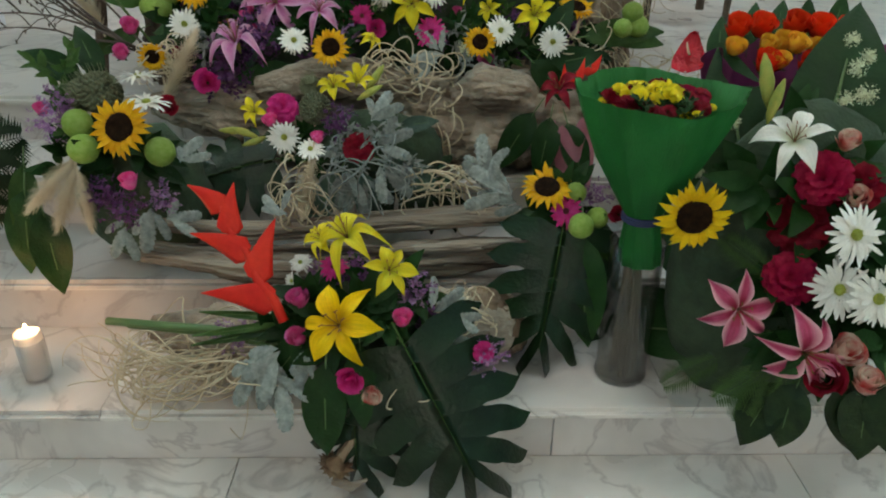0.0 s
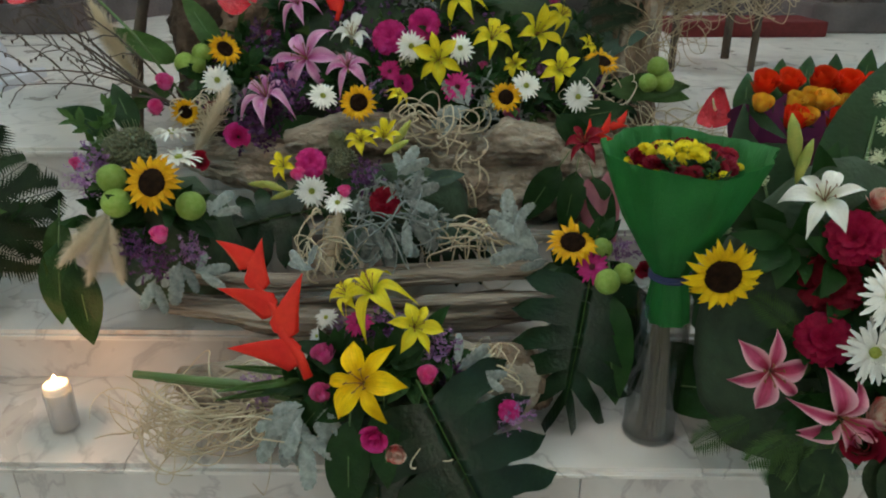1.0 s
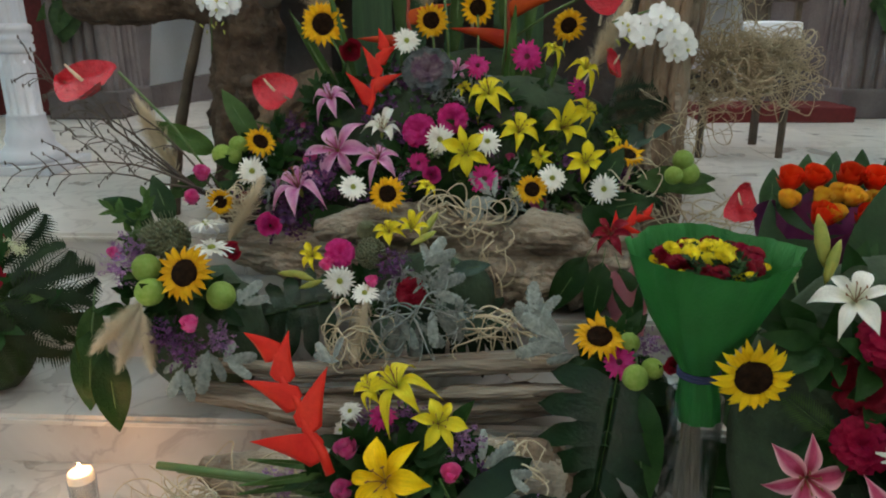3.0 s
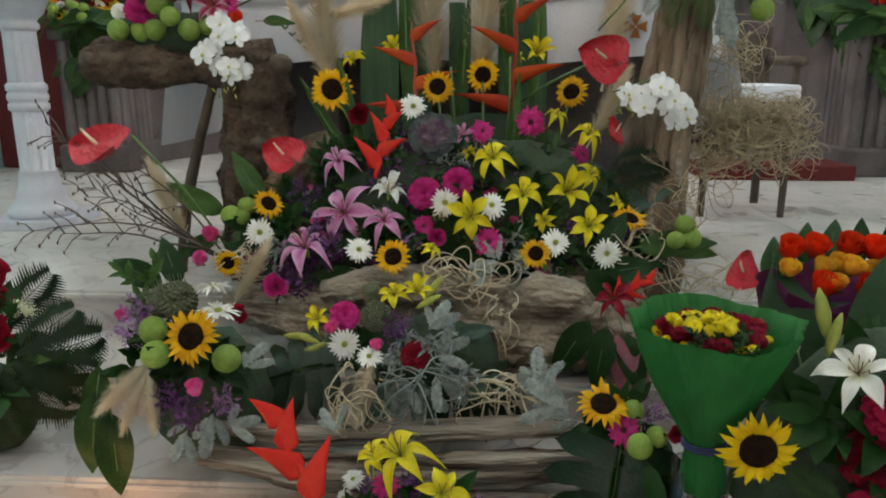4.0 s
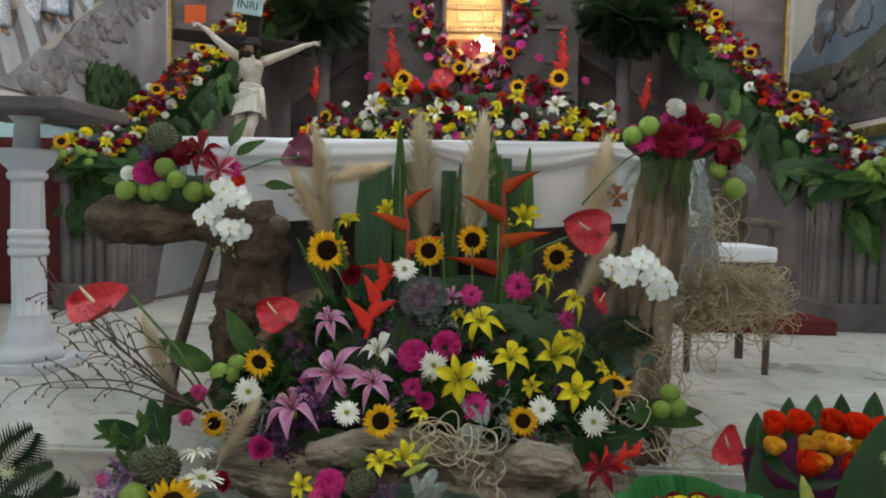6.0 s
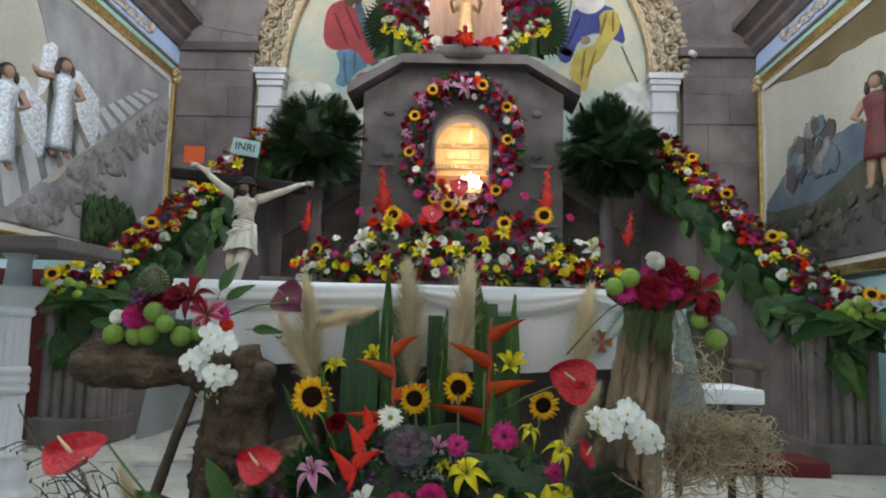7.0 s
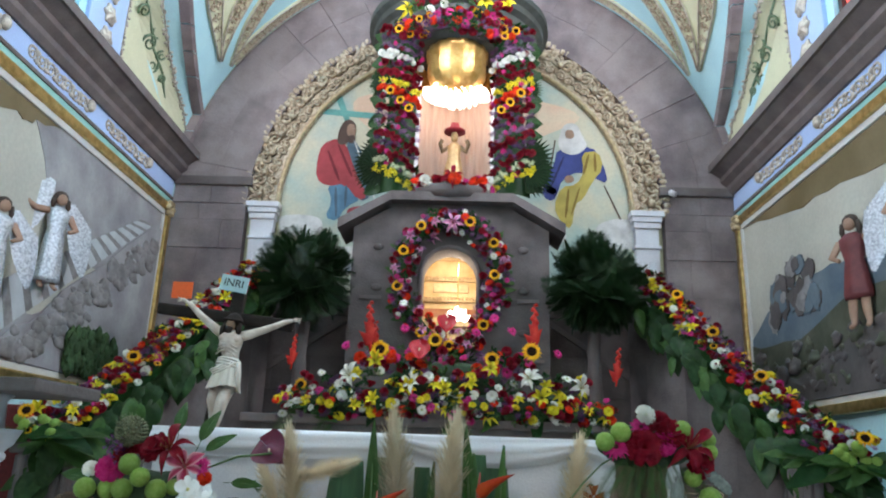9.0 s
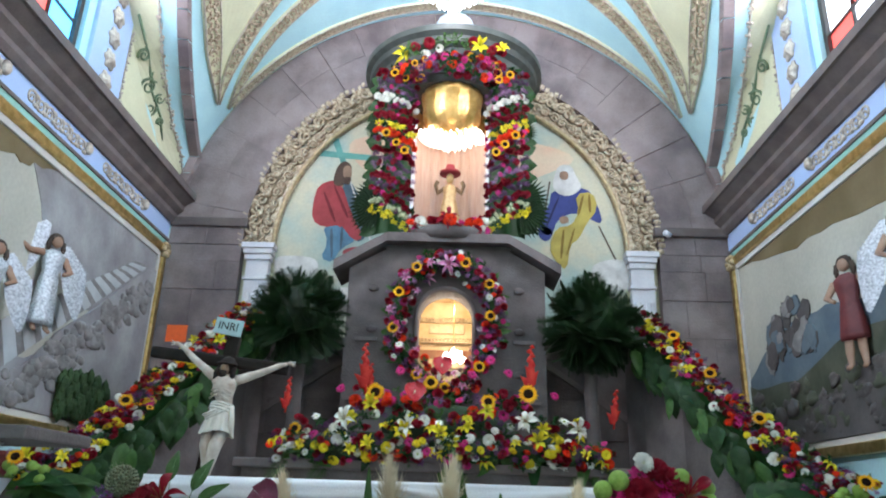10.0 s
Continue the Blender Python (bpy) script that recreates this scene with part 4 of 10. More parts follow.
def make_lily(name, material, open_=1.0, broad=1.0):
    """Six pointed petals, three broad and three narrow, that leave a trumpet and roll back at their tips."""
    bm = bmesh.new()
    for k in range(6):
        a = 2 * math.pi * k / 6 + R.uniform(-0.16, 0.16)
        ln, wd = 0.56 * R.uniform(0.86, 1.1), (0.235 if k % 2 else 0.165) * broad * R.uniform(0.88, 1.12)
        petal(bm, a, 0.02, ln, wd, R.uniform(1.15, 1.5) / open_, R.uniform(1.3, 1.9) * open_, 0.5, 0.5, 9, 2, z0=0.004 * (k % 2), wave=0.035, sharp=1.25, curl=R.uniform(2.0, 2.7), groove=0.16)
    s = bmesh.new()
    for k in range(6):
        a = 2 * math.pi * k / 6 + 0.3
        e = Vector((0.14 * math.cos(a), 0.14 * math.sin(a), 0.38 + R.uniform(-0.04, 0.04)))
        tube(s, [(0, 0, 0), e * 0.55 + Vector((0, 0, 0.03)), e], 0.006, 4)
        ball(s, e, 0.024, 1, (0.5, 1.5, 0.4))
    tube(s, [(0, 0, 0), (0.03, 0, 0.2), (0.05, 0.02, 0.44)], 0.009, 4)
    c = bmesh.new()
    lathe(c, [(0.012, -0.16), (0.03, -0.1), (0.05, 0.0), (0.02, 0.02)], n=8)
    return [("petals", mesh_of(name + "_petals", bm, material)), ("stamen", mesh_of(name + "_stamens", s, C_ANTHER)), ("flower_base", mesh_of(name + "_base", c, C_BUD))]


def make_rose(name, material, tight=0.5):
    bm = bmesh.new()
    n = 11
    for k in range(n):
        f = k / (n - 1)
        a = k * 2.4
        r0 = 0.03 + 0.16 * f
        rows = [[(0, 0, -0.25)] * 5]
        h = 0.5 - 0.12 * f
        span = 1.25 - 0.25 * f
        for i in range(5):
            s = i / 4
            r = r0 + (0.1 + 0.24 * f * (1 - tight)) * s * s + 0.07 * math.sin(math.pi * s) + (0.07 * f * s ** 4)
            row = []
            for q in range(-2, 3):
                b = a + span * q / 2 * (0.75 + 0.25 * math.sin(math.pi * min(1, s + 0.2)))
                z = -0.22 + h * s * (1 + 0.1 * (1 - abs(q) / 2)) - (0.12 * f * (1 - tight) * s ** 3)
                row.append((r * math.cos(b), r * math.sin(b), z))
            rows.append(row)
        sheet(bm, rows)
    g = bmesh.new()
    for k in range(5):
        petal(g, 2 * math.pi * k / 5, 0.03, 0.32, 0.12, -0.1, -0.5, 0.2, 0.4, 4, 1, z0=-0.26)
    lathe(g, [(0.02, -0.42), (0.07, -0.3), (0.1, -0.22), (0.02, -0.18)], n=8)
    return [("petals", mesh_of(name + "_petals", bm, material)), ("calyx", mesh_of(name + "_calyx", g, C_LEAF))]


def make_carnation(name, material):
    bm = bmesh.new()
    for ring, (n, rise, ln) in enumerate(((10, 0.15, 0.46), (9, 0.5, 0.42), (8, 1.0, 0.34), (6, 2.0, 0.2))):
        for k in range(n):
            a = 2 * math.pi * (k + R.random() * 0.5) / n
            petal(bm, a, 0.02, ln, 0.3, rise, rise * 0.35, 0.4, 0.75, 4, 2, wave=0.07, blunt=0.7)
    return [("petals", mesh_of(name + "_petals", bm, material))]


def make_cluster(name, material, n=70, r=0.45, size=0.055):
    bm = bmesh.new()
    for k in range(n):
        d = Vector((R.gauss(0, 1), R.gauss(0, 1), abs(R.gauss(0, 1)) * 0.8)).normalized() * r * R.uniform(0.35, 1.05)
        for q in range(4):
            a = q * 1.57 + R.random()
            t = Vector((math.cos(a), math.sin(a), 0.5)) * size * R.uniform(0.7, 1.4)
            side = d.cross(t).normalized() * size * 0.5
            v = [bm.verts.new(p) for p in (d, d + t * 0.6 + side, d + t * 1.1, d + t * 0.6 - side)]
            bm.faces.new(v)
    for k in range(9):
        d = Vector((R.gauss(0, 1), R.gauss(0, 1), abs(R.gauss(0, 1)))).normalized() * r * 0.8
        tube(bm, [(0, 0, -0.25), d * 0.5, d], 0.006, 3)
    return [("florets", mesh_of(name + "_florets", bm, material, False))]


def leaflet(bm, root, way, ln, wd):
    """One small pointed leaf, folded along its midrib and drooping."""
    way = way.normalized()
    side = way.cross(Vector((R.uniform(-0.4, 0.4), R.uniform(-0.4, 0.4), 1))).normalized()
    up = side.cross(way)
    grid = []
    for t, w in ((0, 0.08), (0.25, 0.8), (0.5, 1.0), (0.78, 0.6), (1, 0.03)):
        p = root + way * ln * t - up * ln * 0.28 * t * t
        grid.append([bm.verts.new(p + side * (wd * w * 0.5 * q) + up * (0.16 * wd * w * abs(q))) for q in (-1, 0, 1)])
    for a, b in zip(grid, grid[1:]):
        for k in range(2):
            bm.faces.new((a[k], a[k + 1], b[k + 1], b[k]))


def make_sprig(name, material, n=30, r=0.5, ln=0.26, wd=0.12):
    """A leafy sprig: a few thin stalks with pointed leaves along them."""
    bm = bmesh.new()
    for k in range(6):
        d = Vector((R.gauss(0, 1), R.gauss(0, 1), abs(R.gauss(0, 1)) * 0.9 + 0.2)).normalized() * r * R.uniform(0.7, 1.0)
        tube(bm, [(0, 0, -0.2), d * 0.5 + Vector((0, 0, 0.04)), d], 0.008, 3)
        for q in range(n // 6):
            f = 0.3 + 0.7 * (q + 1) / (n // 6)
            leaflet(bm, d * f, d.normalized() + Vector((R.uniform(-1, 1), R.uniform(-1, 1), R.uniform(-0.5, 0.9))), ln * R.uniform(0.7, 1.2), wd * R.uniform(0.8, 1.2))
    return [("leaves", mesh_of(name + "_leaves", bm, material))]


def make_anthurium(material=None):
    bm = bmesh.new()
    rows = []
    for i in range(13):
        s = i / 12
        w = 0.56 * (math.sin(math.pi * s ** 0.52) ** 0.7 if 0 < s < 1 else 0.0) + 0.004
        rows.append([(q / 4 * w, -0.42 + 0.9 * s - (0.26 * (abs(q) / 4) ** 1.4 * (1 - s) ** 2), 0.10 * (q / 4) ** 2 + 0.06 * math.sin(5 * s + q) - 0.1 * s * s + 0.03 * math.cos(q * 1.6)) for q in range(-4, 5)])
    sheet(bm, rows)
    s = bmesh.new()
    tube(s, [(0, -0.2, 0.02), (0.0, -0.12, 0.12), (0.02, 0.02, 0.24), (0.05, 0.13, 0.32)], [0.028, 0.036, 0.03, 0.016], 7)
    return [("spathe", mesh_of("anthurium_spathe", bm, material or mat("anthurium_red", (0.54, 0.014, 0.024), 0.2, (0.44, 0.009, 0.02), 9, 0.5, 11, vary=0.1, relief=0.03))), ("spadix", mesh_of("anthurium_spadix", s, mat("spadix_cream", (0.76, 0.62, 0.45), 0.7, (0.7, 0.5, 0.3), 30, 0.5, 80)))]


def make_orchid():
    bm = bmesh.new()
    for a, ln, wd in ((0.3, 0.46, 0.5), (math.pi - 0.3, 0.46, 0.5), (math.pi / 2, 0.45, 0.3), (-0.9, 0.42, 0.3), (math.pi + 0.9, 0.42, 0.3)):
        petal(bm, a, 0.02, ln, wd, 0.25, 0.35, 0.15, 0.62, 5, 3, blunt=0.3)
    s = bmesh.new()
    ball(s, Vector((0, -0.06, 0.09)), 0.07, 1, (1, 1.2, 0.9))
    return [("petals", mesh_of("orchid_petals", bm, mat("orchid_white", (0.84, 0.85, 0.84), 0.45, (0.8, 0.81, 0.78), 4, 0.1, 30, thin=0.25))), ("lip", mesh_of("orchid_lip", s, mat("orchid_lip_yellow", (0.62, 0.58, 0.2), 0.6)))]


def make_pod():
    bm = bmesh.new()
    bmesh.ops.create_icosphere(bm, subdivisions=3, radius=0.5)
    for v in bm.verts:
        v.co *= 1 + 0.02 * noise.noise(v.co * 9)
    for k in range(130):
        z = 1 - 2 * (k + 0.5) / 130
        a, r = k * 2.4, math.sqrt(1 - z * z)
        d = Vector((r * math.cos(a), r * math.sin(a), z))
        s = d.orthogonal().normalized() * 0.008
        v = [bm.verts.new(p) for p in (d * 0.49 + s, d * 0.49 - s, d * 0.56)]
        bm.faces.new(v)
    return [("pod", mesh_of("lime_pod", bm, C_LIME))]


def make_thistle():
    bm = bmesh.new()
    for k in range(170):
        z = 1 - 1.7 * (k + 0.5) / 170
        a, r = k * 2.4, math.sqrt(max(0, 1 - z * z))
        d = Vector((r * math.cos(a), r * math.sin(a), z)) * 0.42
        ball(bm, d, 0.045, 0, (1, 1, 1.4))
    bmesh.ops.create_icosphere(bm, subdivisions=2, radius=0.4)
    for k in range(26):
        a = k * 2.4
        d = Vector((0.28 * math.cos(a), 0.28 * math.sin(a), 0.25))
        tube(bm, [d, d * 1.2 + Vector((0, 0, 0.25))], [0.02, 0.004], 3)
    return [("head", mesh_of("thistle_head", bm, C_THISTLE))]


def make_cabbage():
    bm, c = bmesh.new(), bmesh.new()
    for target, rings in ((bm, ((9, 0.05, 0.47, 0.42, 0.25), (8, 0.05, 0.4, 0.4, 0.6))), (c, ((8, 0.03, 0.3, 0.34, 0.9), (7, 0.02, 0.22, 0.3, 1.4), (5, 0.01, 0.13, 0.2, 2.0)))):
        for n, r0, ln, wd, rise in rings:
            for k in range(n):
                petal(target, 2 * math.pi * (k + R.random() * 0.4) / n, r0, ln, wd, rise, rise * 0.45, 0.35, 0.7, 6, 3, wave=0.05, blunt=0.75)
    return [("outer_leaves", mesh_of("cabbage_outer", bm, petal_mat("cabbage_outer_leaf", (0.045, 0.06, 0.06), (0.10, 0.11, 0.11), vary=0.1))), ("heart", mesh_of("cabbage_heart", c, C_PLUM))]


def make_bud(name, material):
    bm = bmesh.new()
    lathe(bm, [(0.02, -0.5), (0.1, -0.3), (0.14, 0), (0.1, 0.3), (0.02, 0.5)], n=10, lobes=3, depth=0.18)
    return [("bud", mesh_of(name, bm, material))]


def make_heliconia(material, stalk, count=5, broad=0.115, spread=56, ln0=0.42, zig=0.022, bare=0.026):
    """Zigzag stalk with beak-shaped bracts left and right; 1 long, growing along +y, facing +z."""
    bm, s = bmesh.new(), bmesh.new()
    step = 0.80 / count
    joints = [(zig * (1 if k % 2 else -1) * -1, -0.36 + step * k, 0) for k in range(count)]
    tube(s, [(0, -0.5, 0)] + joints + [(0, -0.36 + step * count - 0.05, 0)], [bare] + [bare * (1 - 0.08 * k) for k in range(count)] + [0.005], 6)
    for k in range(count):
        sg = 1 if k % 2 else -1
        ln = ln0 * (1 - 0.10 * k) * (1 + 0.06 * math.sin(k * 4.1))
        ang = radians(90 - sg * (spread - 7 * k))
        d, n = Vector((math.cos(ang), math.sin(ang), 0)), Vector((-math.sin(ang), math.cos(ang), 0)) * -sg
        for face in (-1, 1):
            rows = []
            for i in range(9):
                t = i / 8
                w = broad * min(1.0, 0.5 + t / 0.2) * (1 - t) ** 1.0 * (1 - 0.07 * k) + 0.0015
                p = Vector(joints[k]) + d * ln * t - n * (0.012 * math.sin(math.pi * t))
                rows.append([tuple(p + n * (w * q) + Vector((0, 0, face * 0.035 * (1 - ((q + 0.4) / 1.4) ** 2) * math.sin(math.pi * (0.12 + 0.86 * t)) * (1 - 0.4 * t)))) for q in (-1, -0.6, -0.2, 0.2, 0.6, 1)])
            sheet(bm, rows)
    bmesh.ops.recalc_face_normals(bm, faces=bm.faces)
    return [("bracts", mesh_of("heliconia_bracts", bm, material)), ("stalk", mesh_of("heliconia_stalk", s, stalk))]


def make_plume():
    """A pampas plume, 1 long along +y."""
    bm = bmesh.new()
    tube(bm, [(0, -0.5, 0), (0.01, 0, 0), (0.03, 0.45, 0)], [0.012, 0.01, 0.004], 5)
    for k in range(2400):
        t = R.random() ** 0.85
        y = -0.36 + 0.8 * t
        a = R.random() * 6.28
        w = 0.17 * math.sin(math.pi * min(1, 0.14 + 0.84 * t)) ** 0.6 * R.uniform(0.15, 1.15)
        p = Vector((0.03 * t, y, 0))
        e = p + Vector((w * math.cos(a) + R.uniform(-0.015, 0.03), R.uniform(0.03, 0.22), w * math.sin(a)))
        mid = p.lerp(e, 0.55) + Vector((0.22 * w * math.cos(a), 0.02, 0.22 * w * math.sin(a)))
        sd = Vector((math.sin(a), 0, -math.cos(a))) * R.uniform(0.0015, 0.0035)
        v = [bm.verts.new(q) for q in (p - sd, p + sd, mid + sd, mid - sd, e)]
        bm.faces.new((v[0], v[1], v[2], v[3]))
        bm.faces.new((v[3], v[2], v[4]))
    return [("plume", mesh_of("pampas_plume", bm, C_STRAW, False))]


def make_leaf(name, material, ln=1.0, wd=0.34, fold=0.25, droop=0.25, ns=9, vein=True):
    """A simple leaf growing along +y from the origin, upper face +z."""
    bm = bmesh.new()
    rows = []
    for i in range(ns + 1):
        s = i / ns
        w = wd * 0.5 * math.sin(math.pi * s ** 0.75) ** 0.85 + 0.006 if 0 < s < 1 else 0.008
        rows.append([(w * q, ln * s, -droop * ln * s * s + fold * w * abs(q) + 0.02 * math.sin(9 * s + 2 * q)) for q in (-1, -0.66, -0.33, 0, 0.33, 0.66, 1)])
    sheet(bm, rows)
    out = [("blade", mesh_of(name, bm, material))]
    if vein:
        r = bmesh.new()
        tube(r, [(0, -0.25 * ln, -0.03), (0, 0, 0.0)] + [(0, ln * s, -droop * ln * s * s - 0.004) for s in (0.25, 0.5, 0.75, 0.97)], [0.012, 0.012, 0.011, 0.009, 0.006, 0.003], 4)
        out.append(("midrib", mesh_of(name + "_midrib", r, C_STEM)))
    return out


def make_monstera():
    """A heart-shaped split leaf, 1 long along +y: whole near the midrib, slit into curving lobes towards its edge."""
    bm = bmesh.new()
    n = 6
    for sg in (-1, 1):
        for k in range(n):
            mid = (k + 0.5) / n
            reach = (0.50, 0.54, 0.52, 0.45, 0.34, 0.17)[k] * R.uniform(0.94, 1.06)
            lift = R.uniform(-0.025, 0.025)
            rows = []
            for i in range(12):
                t = i / 11
                slit = 0.0 if t < 0.42 else (0.10 + 0.22 * t) * min(1, (t - 0.42) / 0.1)
                end = 1.0 if t < 0.72 else max(0.06, math.cos((t - 0.72) / 0.28 * 1.5) ** 0.8)
                yc = mid * 0.9 + t * 0.62 * (mid - 0.34) + 0.10 * t * t
                half = 0.5 / n * (1.02 + 0.60 * t) * (1 - slit) * end
                z = -0.20 * yc * yc + 0.05 * t - 0.20 * t * t + lift * t
                rows.append([(sg * reach * t * (1 - 0.05 * q * q), yc + half * q, z - 0.020 * (1 - q * q) * min(1, 4 * t) * (0.3 + 0.7 * t)) for q in (-1, -0.6, 0, 0.6, 1)])
            sheet(bm, rows)
    r = bmesh.new()
    tube(r, [(0, -0.16, 0.01), (0, 0, 0.008)] + [(0, s, -0.17 * s * s + 0.008) for s in (0.25, 0.5, 0.75, 0.92)], [0.006, 0.006, 0.004, 0.003, 0.002, 0.0015], 5)
    return [("blade", mesh_of("monstera_blade", bm, C_MONSTERA)), ("midrib", mesh_of("monstera_midrib", r, C_LEAF))]


def make_lobed():
    """Silver felted leaf cut into narrow blunt lobes, 1 long along +y."""
    bm = bmesh.new()
    rows = [[((0.012 + 0.12 * math.sin(math.pi * min(1, s * 0.95)) ** 0.8) * q, s, -0.3 * s * s + 0.02 * q * q) for q in (-1, -0.5, 0, 0.5, 1)] for s in np.linspace(0, 0.97, 11)]
    sheet(bm, rows)
    for k in range(7):
        s = 0.16 + 0.12 * k
        ln = 0.23 * math.sin(math.pi * (0.22 + 0.62 * s)) * (0.75 if k == 6 else 1)
        for sg in (-1, 1):
            d, e = Vector((sg * 0.72, 0.66, 0)), Vector((-0.66 * sg, 0.72, 0))
            rows = []
            for i in range(6):
                t = i / 5
                w = 0.036 * (1 + 0.8 * math.sin(math.pi * min(1, 0.25 + 0.72 * t))) * (1 if t < 0.99 else 0.35)
                p = Vector((0, s, -0.3 * s * s)) + d * ln * t + Vector((0, 0, 0.05 * t - 0.11 * t * t))
                rows.append([tuple(p + e * w * q * sg + Vector((0, 0, 0.008 * q * q))) for q in (-1, 0, 1)])
            sheet(bm, rows)
    return [("blade", mesh_of("silver_leaf", bm, C_SILVER))]


def make_fern(material, n=24, wd=0.32, droop=0.45, lw=0.03):
    """A pinnate frond, 1 long along +y."""
    bm = bmesh.new()
    pts = [Vector((0, s, -droop * s * s)) for s in np.linspace(0, 1, 9)]
    tube(bm, pts, [0.008] * 8 + [0.002], 4)
    for k in range(n):
        s = 0.06 + 0.92 * k / n
        ln = wd * math.sin(math.pi * (0.1 + 0.88 * s)) ** 0.6
        for sg in (-1, 1):
            p = Vector((0, s, -droop * s * s))
            d = Vector((sg * 0.85, 0.5, -0.25)).normalized() * ln * R.uniform(0.85, 1.1)
            sd = Vector((-sg * 0.4, 0.85, 0)) * lw * 0.5
            v = [bm.verts.new(q) for q in (p, p + d * 0.4 - sd, p + d, p + d * 0.4 + sd)]
            bm.faces.new(v)
    return [("frond", mesh_of("fern_frond", bm, material, False))]


def make_fan(material, n=16):
    """A fan palm leaf, growing along +y."""
    bm = bmesh.new()
    for k in range(n):
        a = radians(20 + 140 * k / (n - 1))
        d = Vector((math.cos(a), math.sin(a), 0))
        s = Vector((-d.y, d.x, 0)) * 0.06
        ln = 0.75 + 0.25 * math.sin(a)
        v = [bm.verts.new(q) for q in (Vector((0, 0, 0)), d * ln * 0.6 - s + Vector((0, 0, 0.03)), d * ln, d * ln * 0.6 + s + Vector((0, 0, 0.03)))]
        bm.faces.new(v)
    return [("blade", mesh_of("fan_leaf", bm, material, False))]


KIND = {
    "sunflower": make_sunflower(C_SUN), "pale_sunflower": make_sunflower(C_SUN_PALE),
    "daisy": make_daisy("daisy", C_WHITE, C_CENTRE), "gerbera": make_daisy("gerbera", C_MAGENTA, C_DARKCENTRE, 20, 3, 0.1),
    "lilac_lily": make_lily("lilac_lily", C_LILAC), "yellow_lily": make_lily("yellow_lily", C_YELLOW, 0.9, 1.2), "golden_lily": make_lily("golden_lily", C_GOLDLILY, 1.15, 1.22),
    "stargazer_lily": make_lily("stargazer_lily", C_STARGAZER, 1.0, 1.25), "white_lily": make_lily("white_lily", C_WHITE, 0.85, 1.1), "red_lily": make_lily("red_lily", C_RED),
    "pink_rose": make_rose("pink_rose", C_PINK, 0.92), "red_rose": make_rose("red_rose", C_RED, 0.3), "bicolour_rose": make_rose("bicolour_rose", C_BICOLOUR, 0.85),
    "orange_rose": make_rose("orange_rose", C_ORANGE, 0.95), "apricot_rose": make_rose("apricot_rose", C_APRICOT, 1.0), "magenta_rose": make_rose("magenta_rose", C_MAGENTA, 0.2),
    "white_carnation": make_carnation("white_carnation", C_WHITE), "magenta_carnation": make_carnation("magenta_carnation", C_MAGENTA), "orange_carnation": make_carnation("orange_carnation", C_ORANGE),
    "red_carnation": make_carnation("red_carnation", C_RED), "crimson_carnation": make_carnation("crimson_carnation", C_CRIMSON), "yellow_carnation": make_carnation("yellow_carnation", C_YELLOW),
    "purple_filler": make_cluster("purple_filler", C_PURPLE), "mauve_filler": make_cluster("mauve_filler", C_MAUVE), "white_filler": make_cluster("white_filler", C_WHITE, 26, 0.4, 0.1), "leaf_filler": make_sprig("leaf_filler", C_LEAF, 42, 0.5, 0.22, 0.10),
    "dark_leaf_filler": make_sprig("dark_leaf_filler", C_DARKLEAF, 36, 0.5, 0.34, 0.16), "silver_filler": make_sprig("silver_filler", C_SILVER, 48, 0.5, 0.2, 0.05),
    "anthurium": make_anthurium(), "plum_anthurium": make_anthurium(mat("anthurium_plum", (0.15, 0.012, 0.045), 0.35, (0.1, 0.01, 0.03), 9, 0.2, 14)), "orchid": make_orchid(), "pod": make_pod(), "thistle": make_thistle(), "cabbage": make_cabbage(),
    "green_bud": make_bud("green_bud", C_BUD), "heliconia": make_heliconia(C_SCARLET, C_SCARLET, 5, 0.112, 54, 0.45, 0.014, 0.03), "shelf_heliconia": make_heliconia(petal_mat("deep_red_bract", (0.46, 0.02, 0.018), (0.6, 0.05, 0.03), rough=0.45), C_SCARLET, 9, 0.115, 42, 0.30, 0.01, 0.02), "orange_heliconia": make_heliconia(mat("heliconia_orange_red", (0.36, 0.022, 0.010), 0.45, (0.48, 0.07, 0.008), 5, 0.2, 30, thin=0.1, spec=0.2), mat("heliconia_stalk_red", (0.28, 0.03, 0.01), 0.5), 4, 0.072, 80, 0.44, 0.01, 0.018),
    "plume": make_plume(), "leaf": make_leaf("leaf", C_LEAF), "dark_leaf": make_leaf("dark_leaf", C_DARKLEAF, 1.0, 0.42), "strap_leaf": make_leaf("strap_leaf", C_LEAF, 1.0, 0.085, 0.4, 0.03),
    "broad_leaf": make_leaf("broad_leaf", C_BROAD, 1.0, 0.56, 0.15, 0.3), "striped_leaf": make_leaf("striped_leaf", C_STRIPE, 1.0, 0.6, 0.1, 0.35), "blue_leaf": make_leaf("blue_leaf", C_BLUELEAF, 1.0, 0.4, 0.3, 0.3), "plum_leaf": make_leaf("plum_leaf", C_PLUM, 1.0, 0.4, 0.3, 0.3),
    "monstera": make_monstera(), "silver_leaf": make_lobed(), "fern": make_fern(C_LEAF), "dark_fern": make_fern(C_PALMLEAF, 22, 0.42, 0.5, 0.045), "fan_leaf": make_fan(C_PALMLEAF),
}
